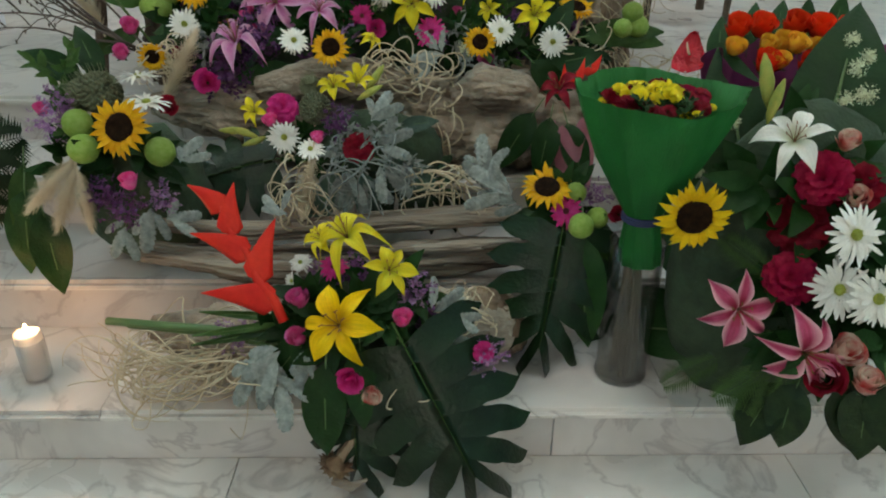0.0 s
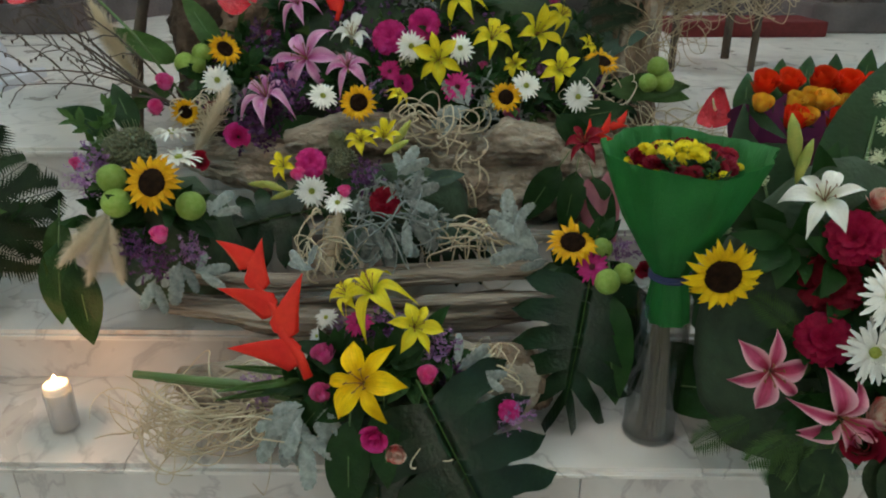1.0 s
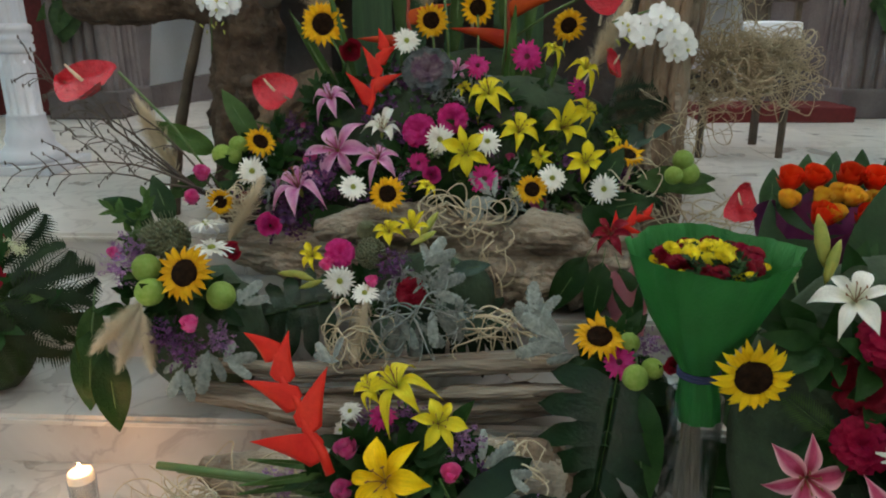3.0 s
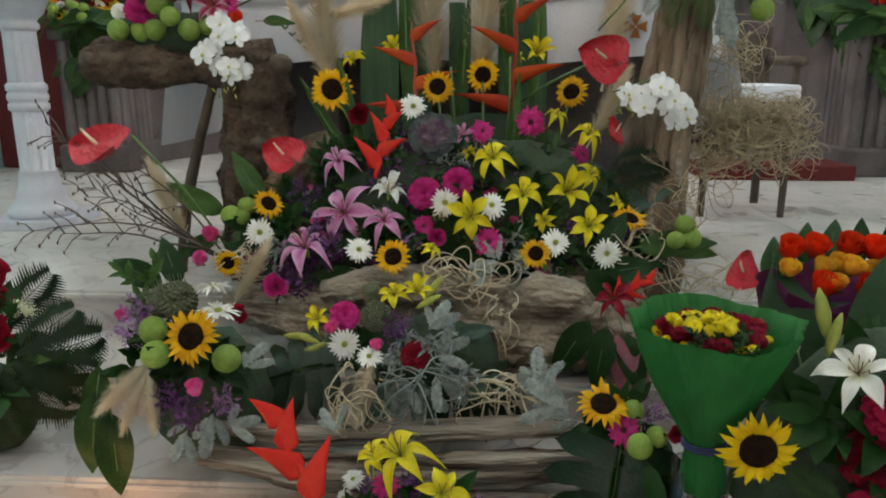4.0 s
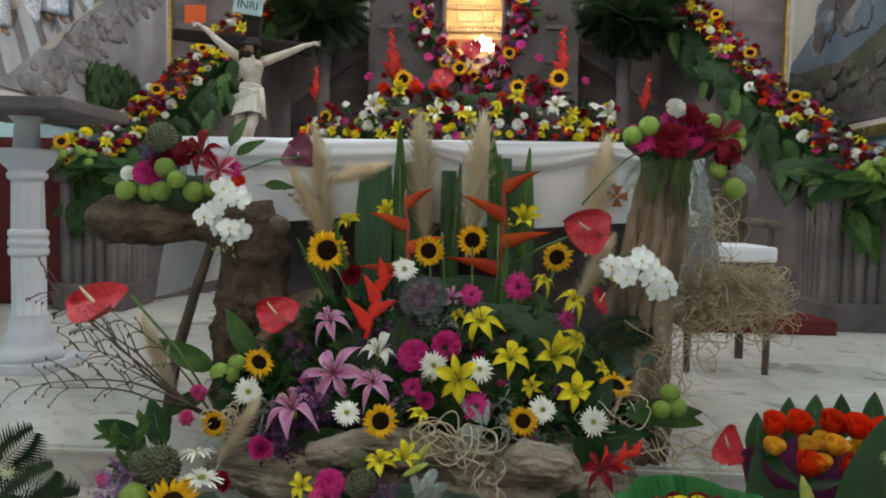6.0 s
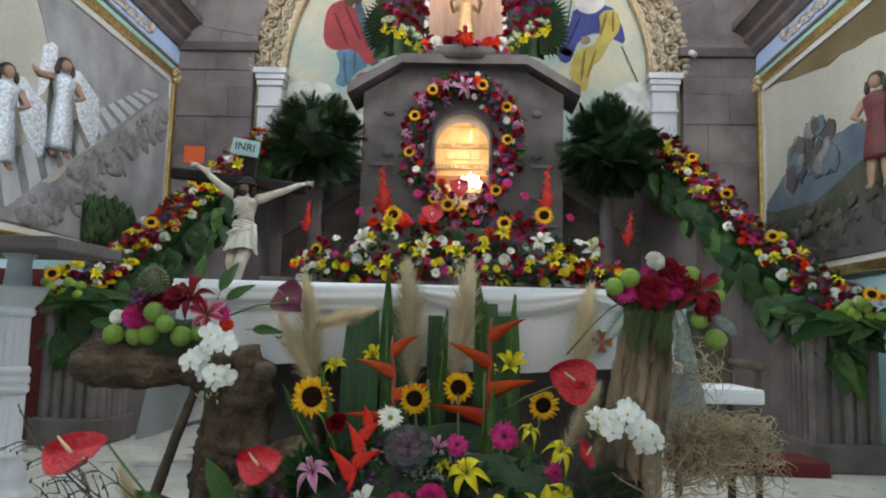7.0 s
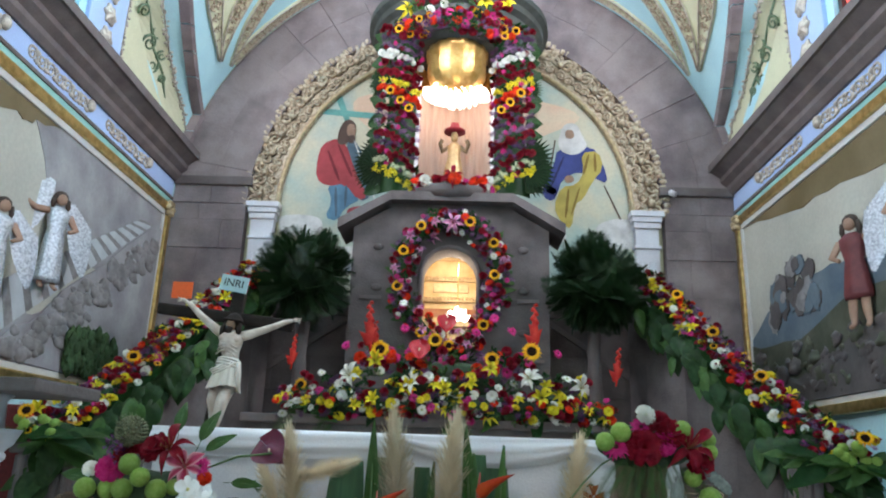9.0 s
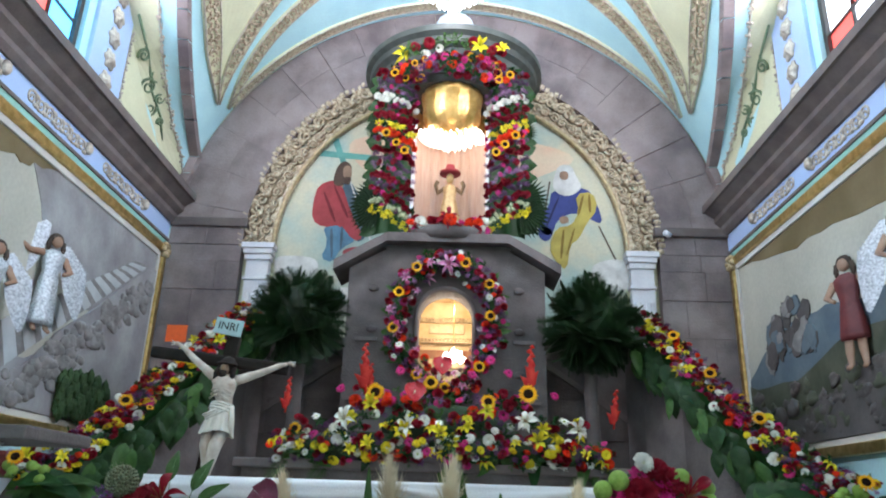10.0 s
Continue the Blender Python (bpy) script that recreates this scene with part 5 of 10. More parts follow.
SPARE = {                                  # further drawings of the flowers that are seen largest
    "lilac_lily": [make_lily("lilac_lily", C_LILAC, o) for o in (0.8, 1.15)], "yellow_lily": [make_lily("yellow_lily", C_YELLOW, o, 1.15) for o in (0.72, 0.85, 1.05)],
    "sunflower": [make_sunflower(C_SUN) for _ in range(2)], "daisy": [make_daisy("daisy", C_WHITE, C_CENTRE) for _ in range(2)], "white_lily": [make_lily("white_lily", C_WHITE, 0.75, 1.05)],
}
PLAIN = {"pale_sunflower": "sunflower", "lilac_lily": "lily", "yellow_lily": "lily", "golden_lily": "lily", "stargazer_lily": "lily", "white_lily": "lily", "red_lily": "lily", "pink_rose": "rose", "red_rose": "rose", "bicolour_rose": "rose",
         "orange_rose": "rose", "apricot_rose": "rose", "magenta_rose": "rose", "white_carnation": "carnation", "magenta_carnation": "carnation", "orange_carnation": "carnation", "red_carnation": "carnation", "crimson_carnation": "carnation", "yellow_carnation": "carnation",
         "plum_anthurium": "anthurium", "purple_filler": "filler_sprig", "mauve_filler": "filler_sprig", "white_filler": "filler_sprig", "broad_leaf": "leaf", "leaf_filler": "leafy_sprig", "dark_leaf_filler": "leafy_sprig", "silver_filler": "silver_sprig", "pod": "lime_pod", "thistle": "thistle_head", "cabbage": "ornamental_cabbage",
         "orange_heliconia": "heliconia", "shelf_heliconia": "heliconia", "plume": "pampas_plume", "dark_leaf": "leaf", "striped_leaf": "leaf", "blue_leaf": "leaf", "plum_leaf": "leaf", "monstera": "monstera_leaf", "dark_fern": "fern_frond", "fern": "fern_frond"}


RV = random.Random(23)


def bloom(parent, kind, at, size, turn=0.0, tip=20.0, spin=None, fine=True):
    """Sets one flower, pod or leaf into an arrangement. turn: degrees by which its face (a leaf's: its upper side) swings from the front
    towards +x; tip: degrees by which the face looks up; spin: turn about its own face, for a leaf 0 grows upwards, 90 towards -x."""
    if kind in ("pink_rose", "bicolour_rose", "orange_rose", "apricot_rose"):
        tip = tip + 34
    if spin is None:
        spin = R.uniform(0, 360)
    m = Matrix.Translation(at) @ Matrix.Rotation(radians(turn), 4, "Z") @ Matrix.Rotation(radians(90 - tip), 4, "X") @ Matrix.Rotation(radians(spin), 4, "Z")
    sc = size * R.uniform(0.95, 1.05)
    inv = Matrix.Translation(parent.location).inverted()
    drawing = RV.choice([KIND[kind]] + SPARE.get(kind, []))
    main = shared(PLAIN.get(kind, kind), drawing[0][1], parent, inv @ m @ Matrix.Diagonal((sc, sc, sc, 1)))
    if "filler" in kind:
        tagged(main, kind="stuff")
    if fine:
        for nm, me in drawing[1:]:
            shared(nm, me, main, Matrix.Identity(4))
    return main


def tangle(parent, name, at, spread, n, material, thick=0.004, steps=16, fall=0.0, seed=1, lean=(0, 0, 0)):
    """Loose curling strands, as of bleached willow: one mesh."""
    rr = random.Random(seed)
    bm = bmesh.new()
    for k in range(n):
        p = Vector([rr.gauss(0, 0.22) * s for s in spread])
        d = Vector((rr.uniform(-1, 1), rr.uniform(-1, 1), rr.uniform(-0.6, 0.8))).normalized() + Vector(lean)
        axis = Vector((rr.uniform(-1, 1), rr.uniform(-1, 1), rr.uniform(-1, 1))).normalized()
        pts = [p.copy()]
        st = max(spread) * 1.5 / steps
        w = rr.uniform(0.04, 0.3)
        for i in range(steps):
            if rr.random() < 0.15:
                axis = Vector((rr.uniform(-1, 1), rr.uniform(-1, 1), rr.uniform(-1, 1))).normalized()
                w = rr.uniform(0.04, 0.3)
            d = (Matrix.Rotation(w, 3, axis) @ d).normalized()
            d = (d + Vector((0, 0, -fall)) + Vector(lean) * 0.3).normalized()
            for c in range(3):
                if abs(p[c]) > spread[c] * 0.6:
                    d[c] -= 0.25 * math.copysign(1, p[c])
            p = p + d * st
            pts.append(p.copy())
        tube(bm, pts, [thick * (1 - 0.6 * i / steps) for i in range(steps + 1)], 4)
    for v in bm.verts:
        v.co += Vector(at) - Vector(parent.location)
    return part(name, bm, material, parent, smooth=True)

# ---- driftwood ----
WOOD_GREY = mat("weathered_driftwood", (0.37, 0.315, 0.245), 0.9, (0.10, 0.078, 0.06), 9, 1.0, 46, stretch=(0.55, 1, 1), relief=0.03, low=0.42, high=0.72, detail=10, spec=0.2)
WOOD_PALE = mat("pale_driftwood", (0.31, 0.265, 0.21), 0.9, (0.085, 0.066, 0.052), 22, 1.0, 70, stretch=(0.1, 1, 1), relief=0.025, low=0.42, high=0.7, spec=0.2)
WOOD_BROWN = mat("brown_trunk_wood", (0.27, 0.195, 0.135), 0.85, (0.085, 0.06, 0.043), 9, 1.0, 36, stretch=(1, 1, 0.4), relief=0.03, low=0.4, high=0.68, detail=10, spec=0.2)
WOOD_HOLLOW = mat("dark_hollow_wood", (0.125, 0.09, 0.065), 0.9, (0.04, 0.029, 0.022), 9, 1.0, 34, relief=0.03, low=0.4, high=0.66, detail=10, spec=0.15)
WOOD_DARK = mat("dark_stick_wood", (0.055, 0.04, 0.03), 0.8, (0.1, 0.075, 0.05), 14, 0.5, 60)


def log_mesh(pts, radii, n=44, rough=0.12, ridge=0.08, seed=0, flat=1.0, fine=10):
    """A weathered log: a lofted, knotty body with ridges along its length."""
    bm = bmesh.new()
    pts = [Vector(p) for p in pts]
    dense, rad = [], []
    for i in range(len(pts) - 1):
        for k in range(fine):
            t = k / fine
            s = t * t * (3 - 2 * t) * 0.3 + t * 0.7
            dense.append(pts[i].lerp(pts[i + 1], t))
            rad.append(radii[i] + (radii[i + 1] - radii[i]) * s)
    dense.append(pts[-1])
    rad.append(radii[-1])
    rings, side = [], None
    for i, p in enumerate(dense):
        d = (dense[min(i + 1, len(dense) - 1)] - dense[max(i - 1, 0)]).normalized()
        if side is None:
            side = d.cross(Vector((0, 0, 1))).normalized() if abs(d.z) < 0.9 else d.cross(Vector((0, 1, 0))).normalized()
        side = (side - d * side.dot(d)).normalized()
        up = side.cross(d)
        ring = []
        for k in range(n):
            a = 2 * math.pi * k / n
            q = p + (side * math.cos(a) + up * math.sin(a) * flat) * rad[i]
            nz = noise.noise(q * 9 + Vector((seed, 0, 0))) + 0.6 * noise.noise(q * 22 + Vector((0, seed, 0))) + 0.45 * noise.noise(q * 48)
            along = i / fine
            gr = noise.noise(Vector((math.cos(a) * 3.6, math.sin(a) * 3.6, seed + along * 0.5)))
            crack = noise.noise(Vector((math.cos(a) * 7.5, math.sin(a) * 7.5, seed * 3 + along * 0.9)))
            groove = max(0.0, 0.16 - abs(crack)) / 0.16
            ring.append(bm.verts.new(p + (q - p) * (1 + rough * nz + ridge * (1 - abs(gr) * 3) - 1.1 * ridge * groove ** 1.5)))
        rings.append(ring)
    for a, b in zip(rings, rings[1:]):
        for k in range(n):
            bm.faces.new((a[k], a[(k + 1) % n], b[(k + 1) % n], b[k]))
    for ring, sgn in ((rings[0], -1), (rings[-1], 1)):
        c = bm.verts.new(sum((v.co for v in ring), Vector()) / n)
        for k in range(n):
            bm.faces.new((ring[k], ring[(k + 1) % n], c) if sgn > 0 else (ring[(k + 1) % n], ring[k], c))
    bmesh.ops.recalc_face_normals(bm, faces=bm.faces)
    return bm


def log(name, label, pts, radii, m, **k):
    return tagged(part(name, log_mesh(pts, radii, **k), m, smooth=True), label, "driftwood")


log("driftwood_log", "big weathered grey driftwood log lying on the third step", [(-0.66, 2.1, 0.64), (-0.5, 2.12, 0.62), (-0.3, 2.14, 0.60), (-0.05, 2.15, 0.585), (0.2, 2.14, 0.575), (0.42, 2.13, 0.585), (0.56, 2.13, 0.585), (0.63, 2.13, 0.585)], [0.03, 0.075, 0.12, 0.14, 0.135, 0.145, 0.14, 0.1], WOOD_GREY, seed=3, n=130, fine=26, rough=0.27, ridge=0.12)
log("driftwood_log", "split piece of grey driftwood on top of the log", [(-0.33, 2.04, 0.70), (-0.15, 2.03, 0.735), (0.02, 2.04, 0.72), (0.12, 2.06, 0.70)], [0.03, 0.055, 0.05, 0.02], WOOD_GREY, seed=9, rough=0.22, ridge=0.16, n=60, fine=16)
log("driftwood_log", "short broken driftwood knot beside the sunflower", [(0.22, 2.03, 0.68), (0.31, 2.02, 0.71), (0.40, 2.03, 0.70), (0.47, 2.05, 0.67)], [0.025, 0.06, 0.05, 0.02], WOOD_GREY, seed=14, rough=0.24, ridge=0.16, n=60, fine=16)
log("driftwood_plank", "long grey split driftwood plank across the steps", [(-0.52, 1.66, 0.455), (-0.3, 1.67, 0.43), (0.0, 1.69, 0.445), (0.25, 1.70, 0.46), (0.44, 1.71, 0.45)], [0.02, 0.032, 0.033, 0.034, 0.02], WOOD_PALE, seed=21, flat=0.7, rough=0.16, ridge=0.22, n=64, fine=16)
log("driftwood_plank", "lower weathered driftwood plank with deep cracks", [(-0.56, 1.62, 0.40), (-0.3, 1.62, 0.362), (0.0, 1.64, 0.352), (0.25, 1.66, 0.368), (0.46, 1.68, 0.375)], [0.025, 0.045, 0.05, 0.045, 0.025], WOOD_PALE, seed=23, flat=0.8, rough=0.16, ridge=0.3, n=64, fine=16)
log("driftwood_plank", "thin grey driftwood slat behind the flowers", [(0.05, 1.60, 0.412), (0.2, 1.61, 0.418), (0.43, 1.65, 0.417)], [0.008, 0.018, 0.008], WOOD_PALE, seed=25, flat=0.6)
for k in range(5):                         # splinters between the planks
    x0 = -0.45 + 0.17 * k
    log("driftwood_splinter", "thin weathered driftwood splinter between the planks", [(x0, 1.615, 0.395 + 0.012 * (k % 3)), (x0 + 0.16, 1.61, 0.40 + 0.012 * ((k + 1) % 3)), (x0 + 0.34, 1.62, 0.41)], [0.004, 0.012, 0.003], WOOD_PALE if k % 2 else WOOD_DARK, seed=80 + k, n=10, fine=5, flat=0.7, rough=0.2, ridge=0.2)
log("driftwood_stump", "thick brown driftwood under the front arrangement on the first step", [(-0.52, 1.5, 0.255), (-0.38, 1.47, 0.235), (-0.15, 1.45, 0.24), (0.1, 1.46, 0.25), (0.28, 1.49, 0.26), (0.37, 1.52, 0.29)], [0.03, 0.085, 0.1, 0.1, 0.09, 0.04], WOOD_GREY, seed=31, rough=0.18)
log("driftwood_stump", "broken brown driftwood stump on the step", [(0.22, 1.50, 0.33), (0.3, 1.5, 0.30), (0.35, 1.49, 0.25), (0.36, 1.5, 0.2)], [0.03, 0.05, 0.045, 0.035], WOOD_BROWN, seed=33, rough=0.2)
DRY_SCALE = mat("dry_brown_scale", (0.11, 0.065, 0.04), 0.85, (0.22, 0.15, 0.09), 14, 0.5, 50, spec=0.2)
dry = thing("dry_flower_head", "dried brown flower head on a short stalk hanging before the step", "dried flower", at=(-0.055, 1.18, 0.095))
bm = bmesh.new()
for ring in range(5):
    for k in range(9):
        petal(bm, 2 * math.pi * (k + 0.5 * ring) / 9 + 0.2 * math.sin(7 * k + ring), 0.0, 0.045 - 0.004 * ring, 0.017, -0.9 + 0.55 * ring, -0.25, 0.5, 0.5, 4, 1, z0=-0.012 * ring, sharp=1.2)
bmesh.ops.rotate(bm, cent=(0, 0, 0), matrix=Matrix.Rotation(radians(205), 3, "Y"), verts=bm.verts)
part("scales", bm, DRY_SCALE, dry, smooth=True)
part("stalk", log_mesh([(0.0, 0, 0.0), (0.02, 0.005, 0.035), (0.045, 0.01, 0.075), (0.05, 0.03, 0.12)], [0.014, 0.011, 0.009, 0.006], n=12, rough=0.2, ridge=0.15, seed=36, fine=5), WOOD_BROWN, dry, smooth=True)
part("dry_fibres", tube(bmesh.new(), [(0.0, -0.01, -0.02), (0.04, -0.02, -0.03), (0.075, -0.01, -0.02)], [0.014, 0.012, 0.004], 7, 0.4), WOOD_PALE, dry)
trunk = thing("hollow_trunk", "dark hollow tree trunk with a thick arm, standing on marble", "tree trunk", at=(-0.68, 2.55, PLAT))


def rel(parent, pts):
    return [Vector(p) - Vector(parent.location) for p in pts]


part("trunk_body", log_mesh(rel(trunk, [(-0.70, 2.56, 0.6), (-0.69, 2.56, 0.8), (-0.675, 2.55, 1.0), (-0.665, 2.54, 1.15), (-0.64, 2.54, 1.3), (-0.60, 2.54, 1.40)]), [0.11, 0.11, 0.118, 0.12, 0.115, 0.07], seed=41, rough=0.2, ridge=0.12, n=56), WOOD_HOLLOW, trunk, smooth=True)
part("trunk_arm", log_mesh(rel(trunk, [(-1.215, 2.47, 1.365), (-1.15, 2.47, 1.365), (-1.0, 2.48, 1.36), (-0.85, 2.5, 1.355), (-0.7, 2.52, 1.35), (-0.58, 2.54, 1.37)]), [0.05, 0.082, 0.072, 0.062, 0.08, 0.085], seed=44, rough=0.2, ridge=0.1, n=48), WOOD_HOLLOW, trunk, smooth=True)
part("root_flare", log_mesh(rel(trunk, [(-0.64, 2.55, 0.93), (-0.52, 2.54, 0.99), (-0.43, 2.54, 1.06), (-0.37, 2.55, 1.13)]), [0.12, 0.095, 0.07, 0.02], seed=46, rough=0.3, ridge=0.1), WOOD_BROWN, trunk, smooth=True)
log("leaning_stick", "dark stick leaning against the hollow trunk", [(-1.0, 2.58, 0.605), (-0.95, 2.56, 0.87), (-0.87, 2.53, 1.1), (-0.79, 2.5, 1.3)], [0.02, 0.02, 0.018, 0.016], WOOD_DARK, seed=48, n=10, rough=0.1)
upright = thing("tree_trunk", "upright brown tree trunk with peeling bark on the platform", "tree trunk", at=(0.70, 2.44, PLAT))
part("trunk_body", log_mesh(rel(upright, [(0.70, 2.44, 0.6), (0.70, 2.44, 0.85), (0.697, 2.44, 1.08), (0.722, 2.43, 1.3), (0.755, 2.42, 1.5), (0.775, 2.42, 1.61)]), [0.105, 0.095, 0.1, 0.092, 0.082, 0.075], seed=52, n=64, rough=0.14, ridge=0.16), WOOD_BROWN, upright, smooth=True)
for k in range(9):                         # loose strips of bark
    a, z0, h = -2.6 + 0.26 * k, 0.05 + 0.1 * ((k * 5) % 7), 0.28 + 0.05 * (k % 3)
    pts = [(0.104 * math.cos(a) + 0.09 * max(0, (z0 + h * t) - 0.45) * 0.9, 0.104 * math.sin(a), z0 + h * t) for t in (0, 0.25, 0.5, 0.75, 1)]
    part("bark_strip", log_mesh(pts, [0.006, 0.016, 0.018, 0.014, 0.004], n=10, rough=0.3, ridge=0.2, seed=70 + k, fine=4), WOOD_GREY if k % 3 == 0 else WOOD_BROWN, upright, smooth=True)
# dark balls stand in for the shade inside the trunk's holes
for x, z, r in ((-1.17, 1.375, 0.036), (-1.07, 1.345, 0.02), (-0.53, 1.36, 0.04), (-0.62, 1.1, 0.03)):
    bm = bmesh.new()
    ball(bm, Vector((x, 2.42, z)) - Vector(trunk.location), r, 2, (1, 0.9, 0.85))
    part("dark_hole_ball", bm, WOOD_DARK, trunk, smooth=True)

# ---- arrangements on the steps ----
bank = thing("flower_bank", "dense bank of lilies, sunflowers, gerberas and heliconias behind the log", "flower arrangement", at=(0.05, 2.25, PLAT))
left = thing("flower_arrangement", "sunflower, lime pods, thistles and dry plumes on the step", "flower arrangement", "arrangements on the steps", (-0.6, 1.7, 0.3))
middle = thing("flower_arrangement", "arrangement of daisies, buds and silver leaves over two monstera leaves", "flower arrangement", "arrangements on the steps", (0.0, 1.8, 0.45))
front = thing("flower_arrangement", "arrangement with a golden lily, red heliconia and a large monstera leaf", "flower arrangement", "arrangements on the steps", (0.0, 1.36, 0.15))
small = thing("flower_arrangement", "small arrangement with a sunflower, gerbera and hanging monstera leaf", "flower arrangement", "arrangements on the steps", (0.48, 1.65, 0.3))
spray = thing("flower_spray", "tall spray of white and pink lilies with dark leaves", "flower arrangement", at=(0.95, 1.25, 0.0))
fire = thing("rose_bouquet", "bouquet of orange and apricot roses in purple paper on the step", "bouquet", at=(1.05, 1.75, 0.3))
roses = thing("rose_arrangement", "dark red roses with fern fronds standing on the second step", "flower arrangement", at=(-1.12, 1.8, 0.3))

# stays and foam that carry the flowers
FOAM = mat("wet_floral_foam", (0.03, 0.06, 0.03), 0.95, (0.02, 0.04, 0.02), 20, 0.6, 60)


def core(parent, c, r, sq):
    bm = bmesh.new()
    ball(bm, Vector(c) - Vector(parent.location), r, 3, sq)
    for v in bm.verts:
        v.co += v.co.normalized() * 0.02 * noise.noise(v.co * 20)
    return part("floral_foam", bm, FOAM, parent, smooth=True)


core(bank, (-0.08, 2.36, 0.84), 0.3, (1.3, 0.45, 0.85))
core(bank, (0.25, 2.36, 0.86), 0.3, (1.2, 0.45, 0.85))
core(bank, (-0.35, 2.3, 0.72), 0.2, (1.2, 0.6, 0.9))
core(bank, (0.1, 2.5, 1.0), 0.22, (1.6, 0.35, 0.9))
core(left, (-0.6, 1.8, 0.48), 0.16, (1.1, 0.7, 1.2))
core(middle, (0.0, 1.9, 0.56), 0.13, (1.5, 0.7, 0.9))
core(front, (0.0, 1.38, 0.32), 0.13, (1.3, 0.7, 1.2))
core(small, (0.5, 1.66, 0.40), 0.1, (1.2, 0.8, 1.1))
core(spray, (0.95, 1.42, 0.45), 0.26, (1.0, 0.5, 1.5))
core(roses, (-1.2, 1.8, 0.42), 0.14, (1.0, 0.7, 0.95))
core(fire, (1.08, 1.78, 0.68), 0.13, (1.4, 0.6, 0.8))
bloom(bank, "sunflower", (-0.362, 2.420, 1.279), 0.148, 4, 10)
bloom(bank, "sunflower", (-0.012, 2.380, 1.288), 0.113, -0, 12)
bloom(bank, "sunflower", (0.132, 2.440, 1.324), 0.112, 5, -3)
bloom(bank, "sunflower", (0.427, 2.500, 1.267), 0.123, -22, 18)
bloom(bank, "sunflower", (-0.109, 1.970, 0.831), 0.113, 0, 25)
bloom(bank, "sunflower", (0.289, 1.960, 0.848), 0.096, 0, 25)
bloom(bank, "sunflower", (0.576, 2.150, 0.910), 0.106, 20, 60)
bloom(bank, "sunflower", (-0.514, 2.150, 0.946), 0.105, 45, 35)
bloom(bank, "yellow_lily", (-0.317, 2.580, 1.366), 0.092, -11, 50)
bloom(bank, "yellow_lily", (-0.182, 2.600, 1.400), 0.085, 5, 45)
bloom(bank, "yellow_lily", (0.312, 2.600, 1.386), 0.104, 9, 34)
bloom(bank, "yellow_lily", (0.238, 2.620, 1.367), 0.074, 31, 48)
bloom(bank, "yellow_lily", (0.170, 2.250, 1.072), 0.137, -20, 45)
bloom(bank, "yellow_lily", (0.258, 2.200, 0.962), 0.123, 13, 47)
bloom(bank, "yellow_lily", (0.383, 2.200, 0.976), 0.129, 20, 30)
bloom(bank, "yellow_lily", (0.453, 2.200, 1.029), 0.090, 35, 40)
bloom(bank, "yellow_lily", (0.105, 2.100, 0.922), 0.139, 0, 20)
bloom(bank, "yellow_lily", (0.452, 2.130, 0.887), 0.113, 0, 28)
bloom(bank, "yellow_lily", (0.327, 2.120, 0.909), 0.067, -30, 10)
bloom(bank, "yellow_lily", (0.459, 2.300, 1.139), 0.108, 25, 51)
bloom(bank, "yellow_lily", (0.368, 2.350, 1.194), 0.078, 29, 64)
bloom(bank, "yellow_lily", (0.093, 2.300, 1.082), 0.059, -8, 51)
bloom(bank, "yellow_lily", (-0.005, 2.000, 0.843), 0.064, 44, 47)
bloom(bank, "yellow_lily", (0.533, 2.200, 0.948), 0.064, 40, 30)
bloom(bank, "lilac_lily", (-0.311, 2.250, 1.058), 0.128, -10, 50)
bloom(bank, "lilac_lily", (-0.277, 2.150, 0.918), 0.190, -5, 25)
bloom(bank, "lilac_lily", (-0.385, 2.080, 0.815), 0.173, -18, 63)
bloom(bank, "lilac_lily", (-0.156, 2.120, 0.897), 0.138, 3, 46)
bloom(bank, "lilac_lily", (0.069, 2.350, 1.131), 0.076, 3, 35)
bloom(bank, "white_lily", (-0.152, 2.200, 0.964), 0.119, 16, 66)
bloom(bank, "daisy", (-0.085, 2.330, 1.229), 0.091, 12, 22)
bloom(bank, "daisy", (-0.211, 2.000, 0.843), 0.090, 22, 34)
bloom(bank, "daisy", (0.026, 2.150, 0.954), 0.097, 9, 9)
bloom(bank, "daisy", (0.166, 2.120, 0.953), 0.086, 11, 30)
bloom(bank, "daisy", (0.346, 2.000, 0.871), 0.081, 7, 23)
bloom(bank, "daisy", (0.489, 2.000, 0.841), 0.088, -3, 14)
bloom(bank, "daisy", (-0.531, 2.100, 0.867), 0.095, 29, 21)
bloom(bank, "gerbera", (0.287, 2.350, 1.179), 0.101, -10, 0)
bloom(bank, "gerbera", (0.135, 2.300, 1.155), 0.081, 12, 25)
bloom(bank, "magenta_carnation", (-0.038, 2.200, 0.970), 0.106, -8, 25)
bloom(bank, "magenta_carnation", (0.062, 2.200, 1.007), 0.102, -0, 7)
bloom(bank, "gerbera", (0.159, 2.080, 0.851), 0.095, -7, 28)
bloom(bank, "gerbera", (0.440, 2.250, 1.088), 0.080, 50, 20)
bloom(bank, "red_rose", (-0.272, 2.400, 1.199), 0.078, 22, -1)
bloom(bank, "gerbera", (-0.038, 2.140, 0.885), 0.074, 9, 8)
bloom(bank, "magenta_rose", (0.003, 2.120, 0.856), 0.057, 11, 16)
bloom(bank, "heliconia", (-0.172, 2.280, 1.137), 0.265, 19, 21, -18)
bloom(bank, "orange_heliconia", (-0.086, 2.400, 1.348), 0.396, 6, 18, 3)
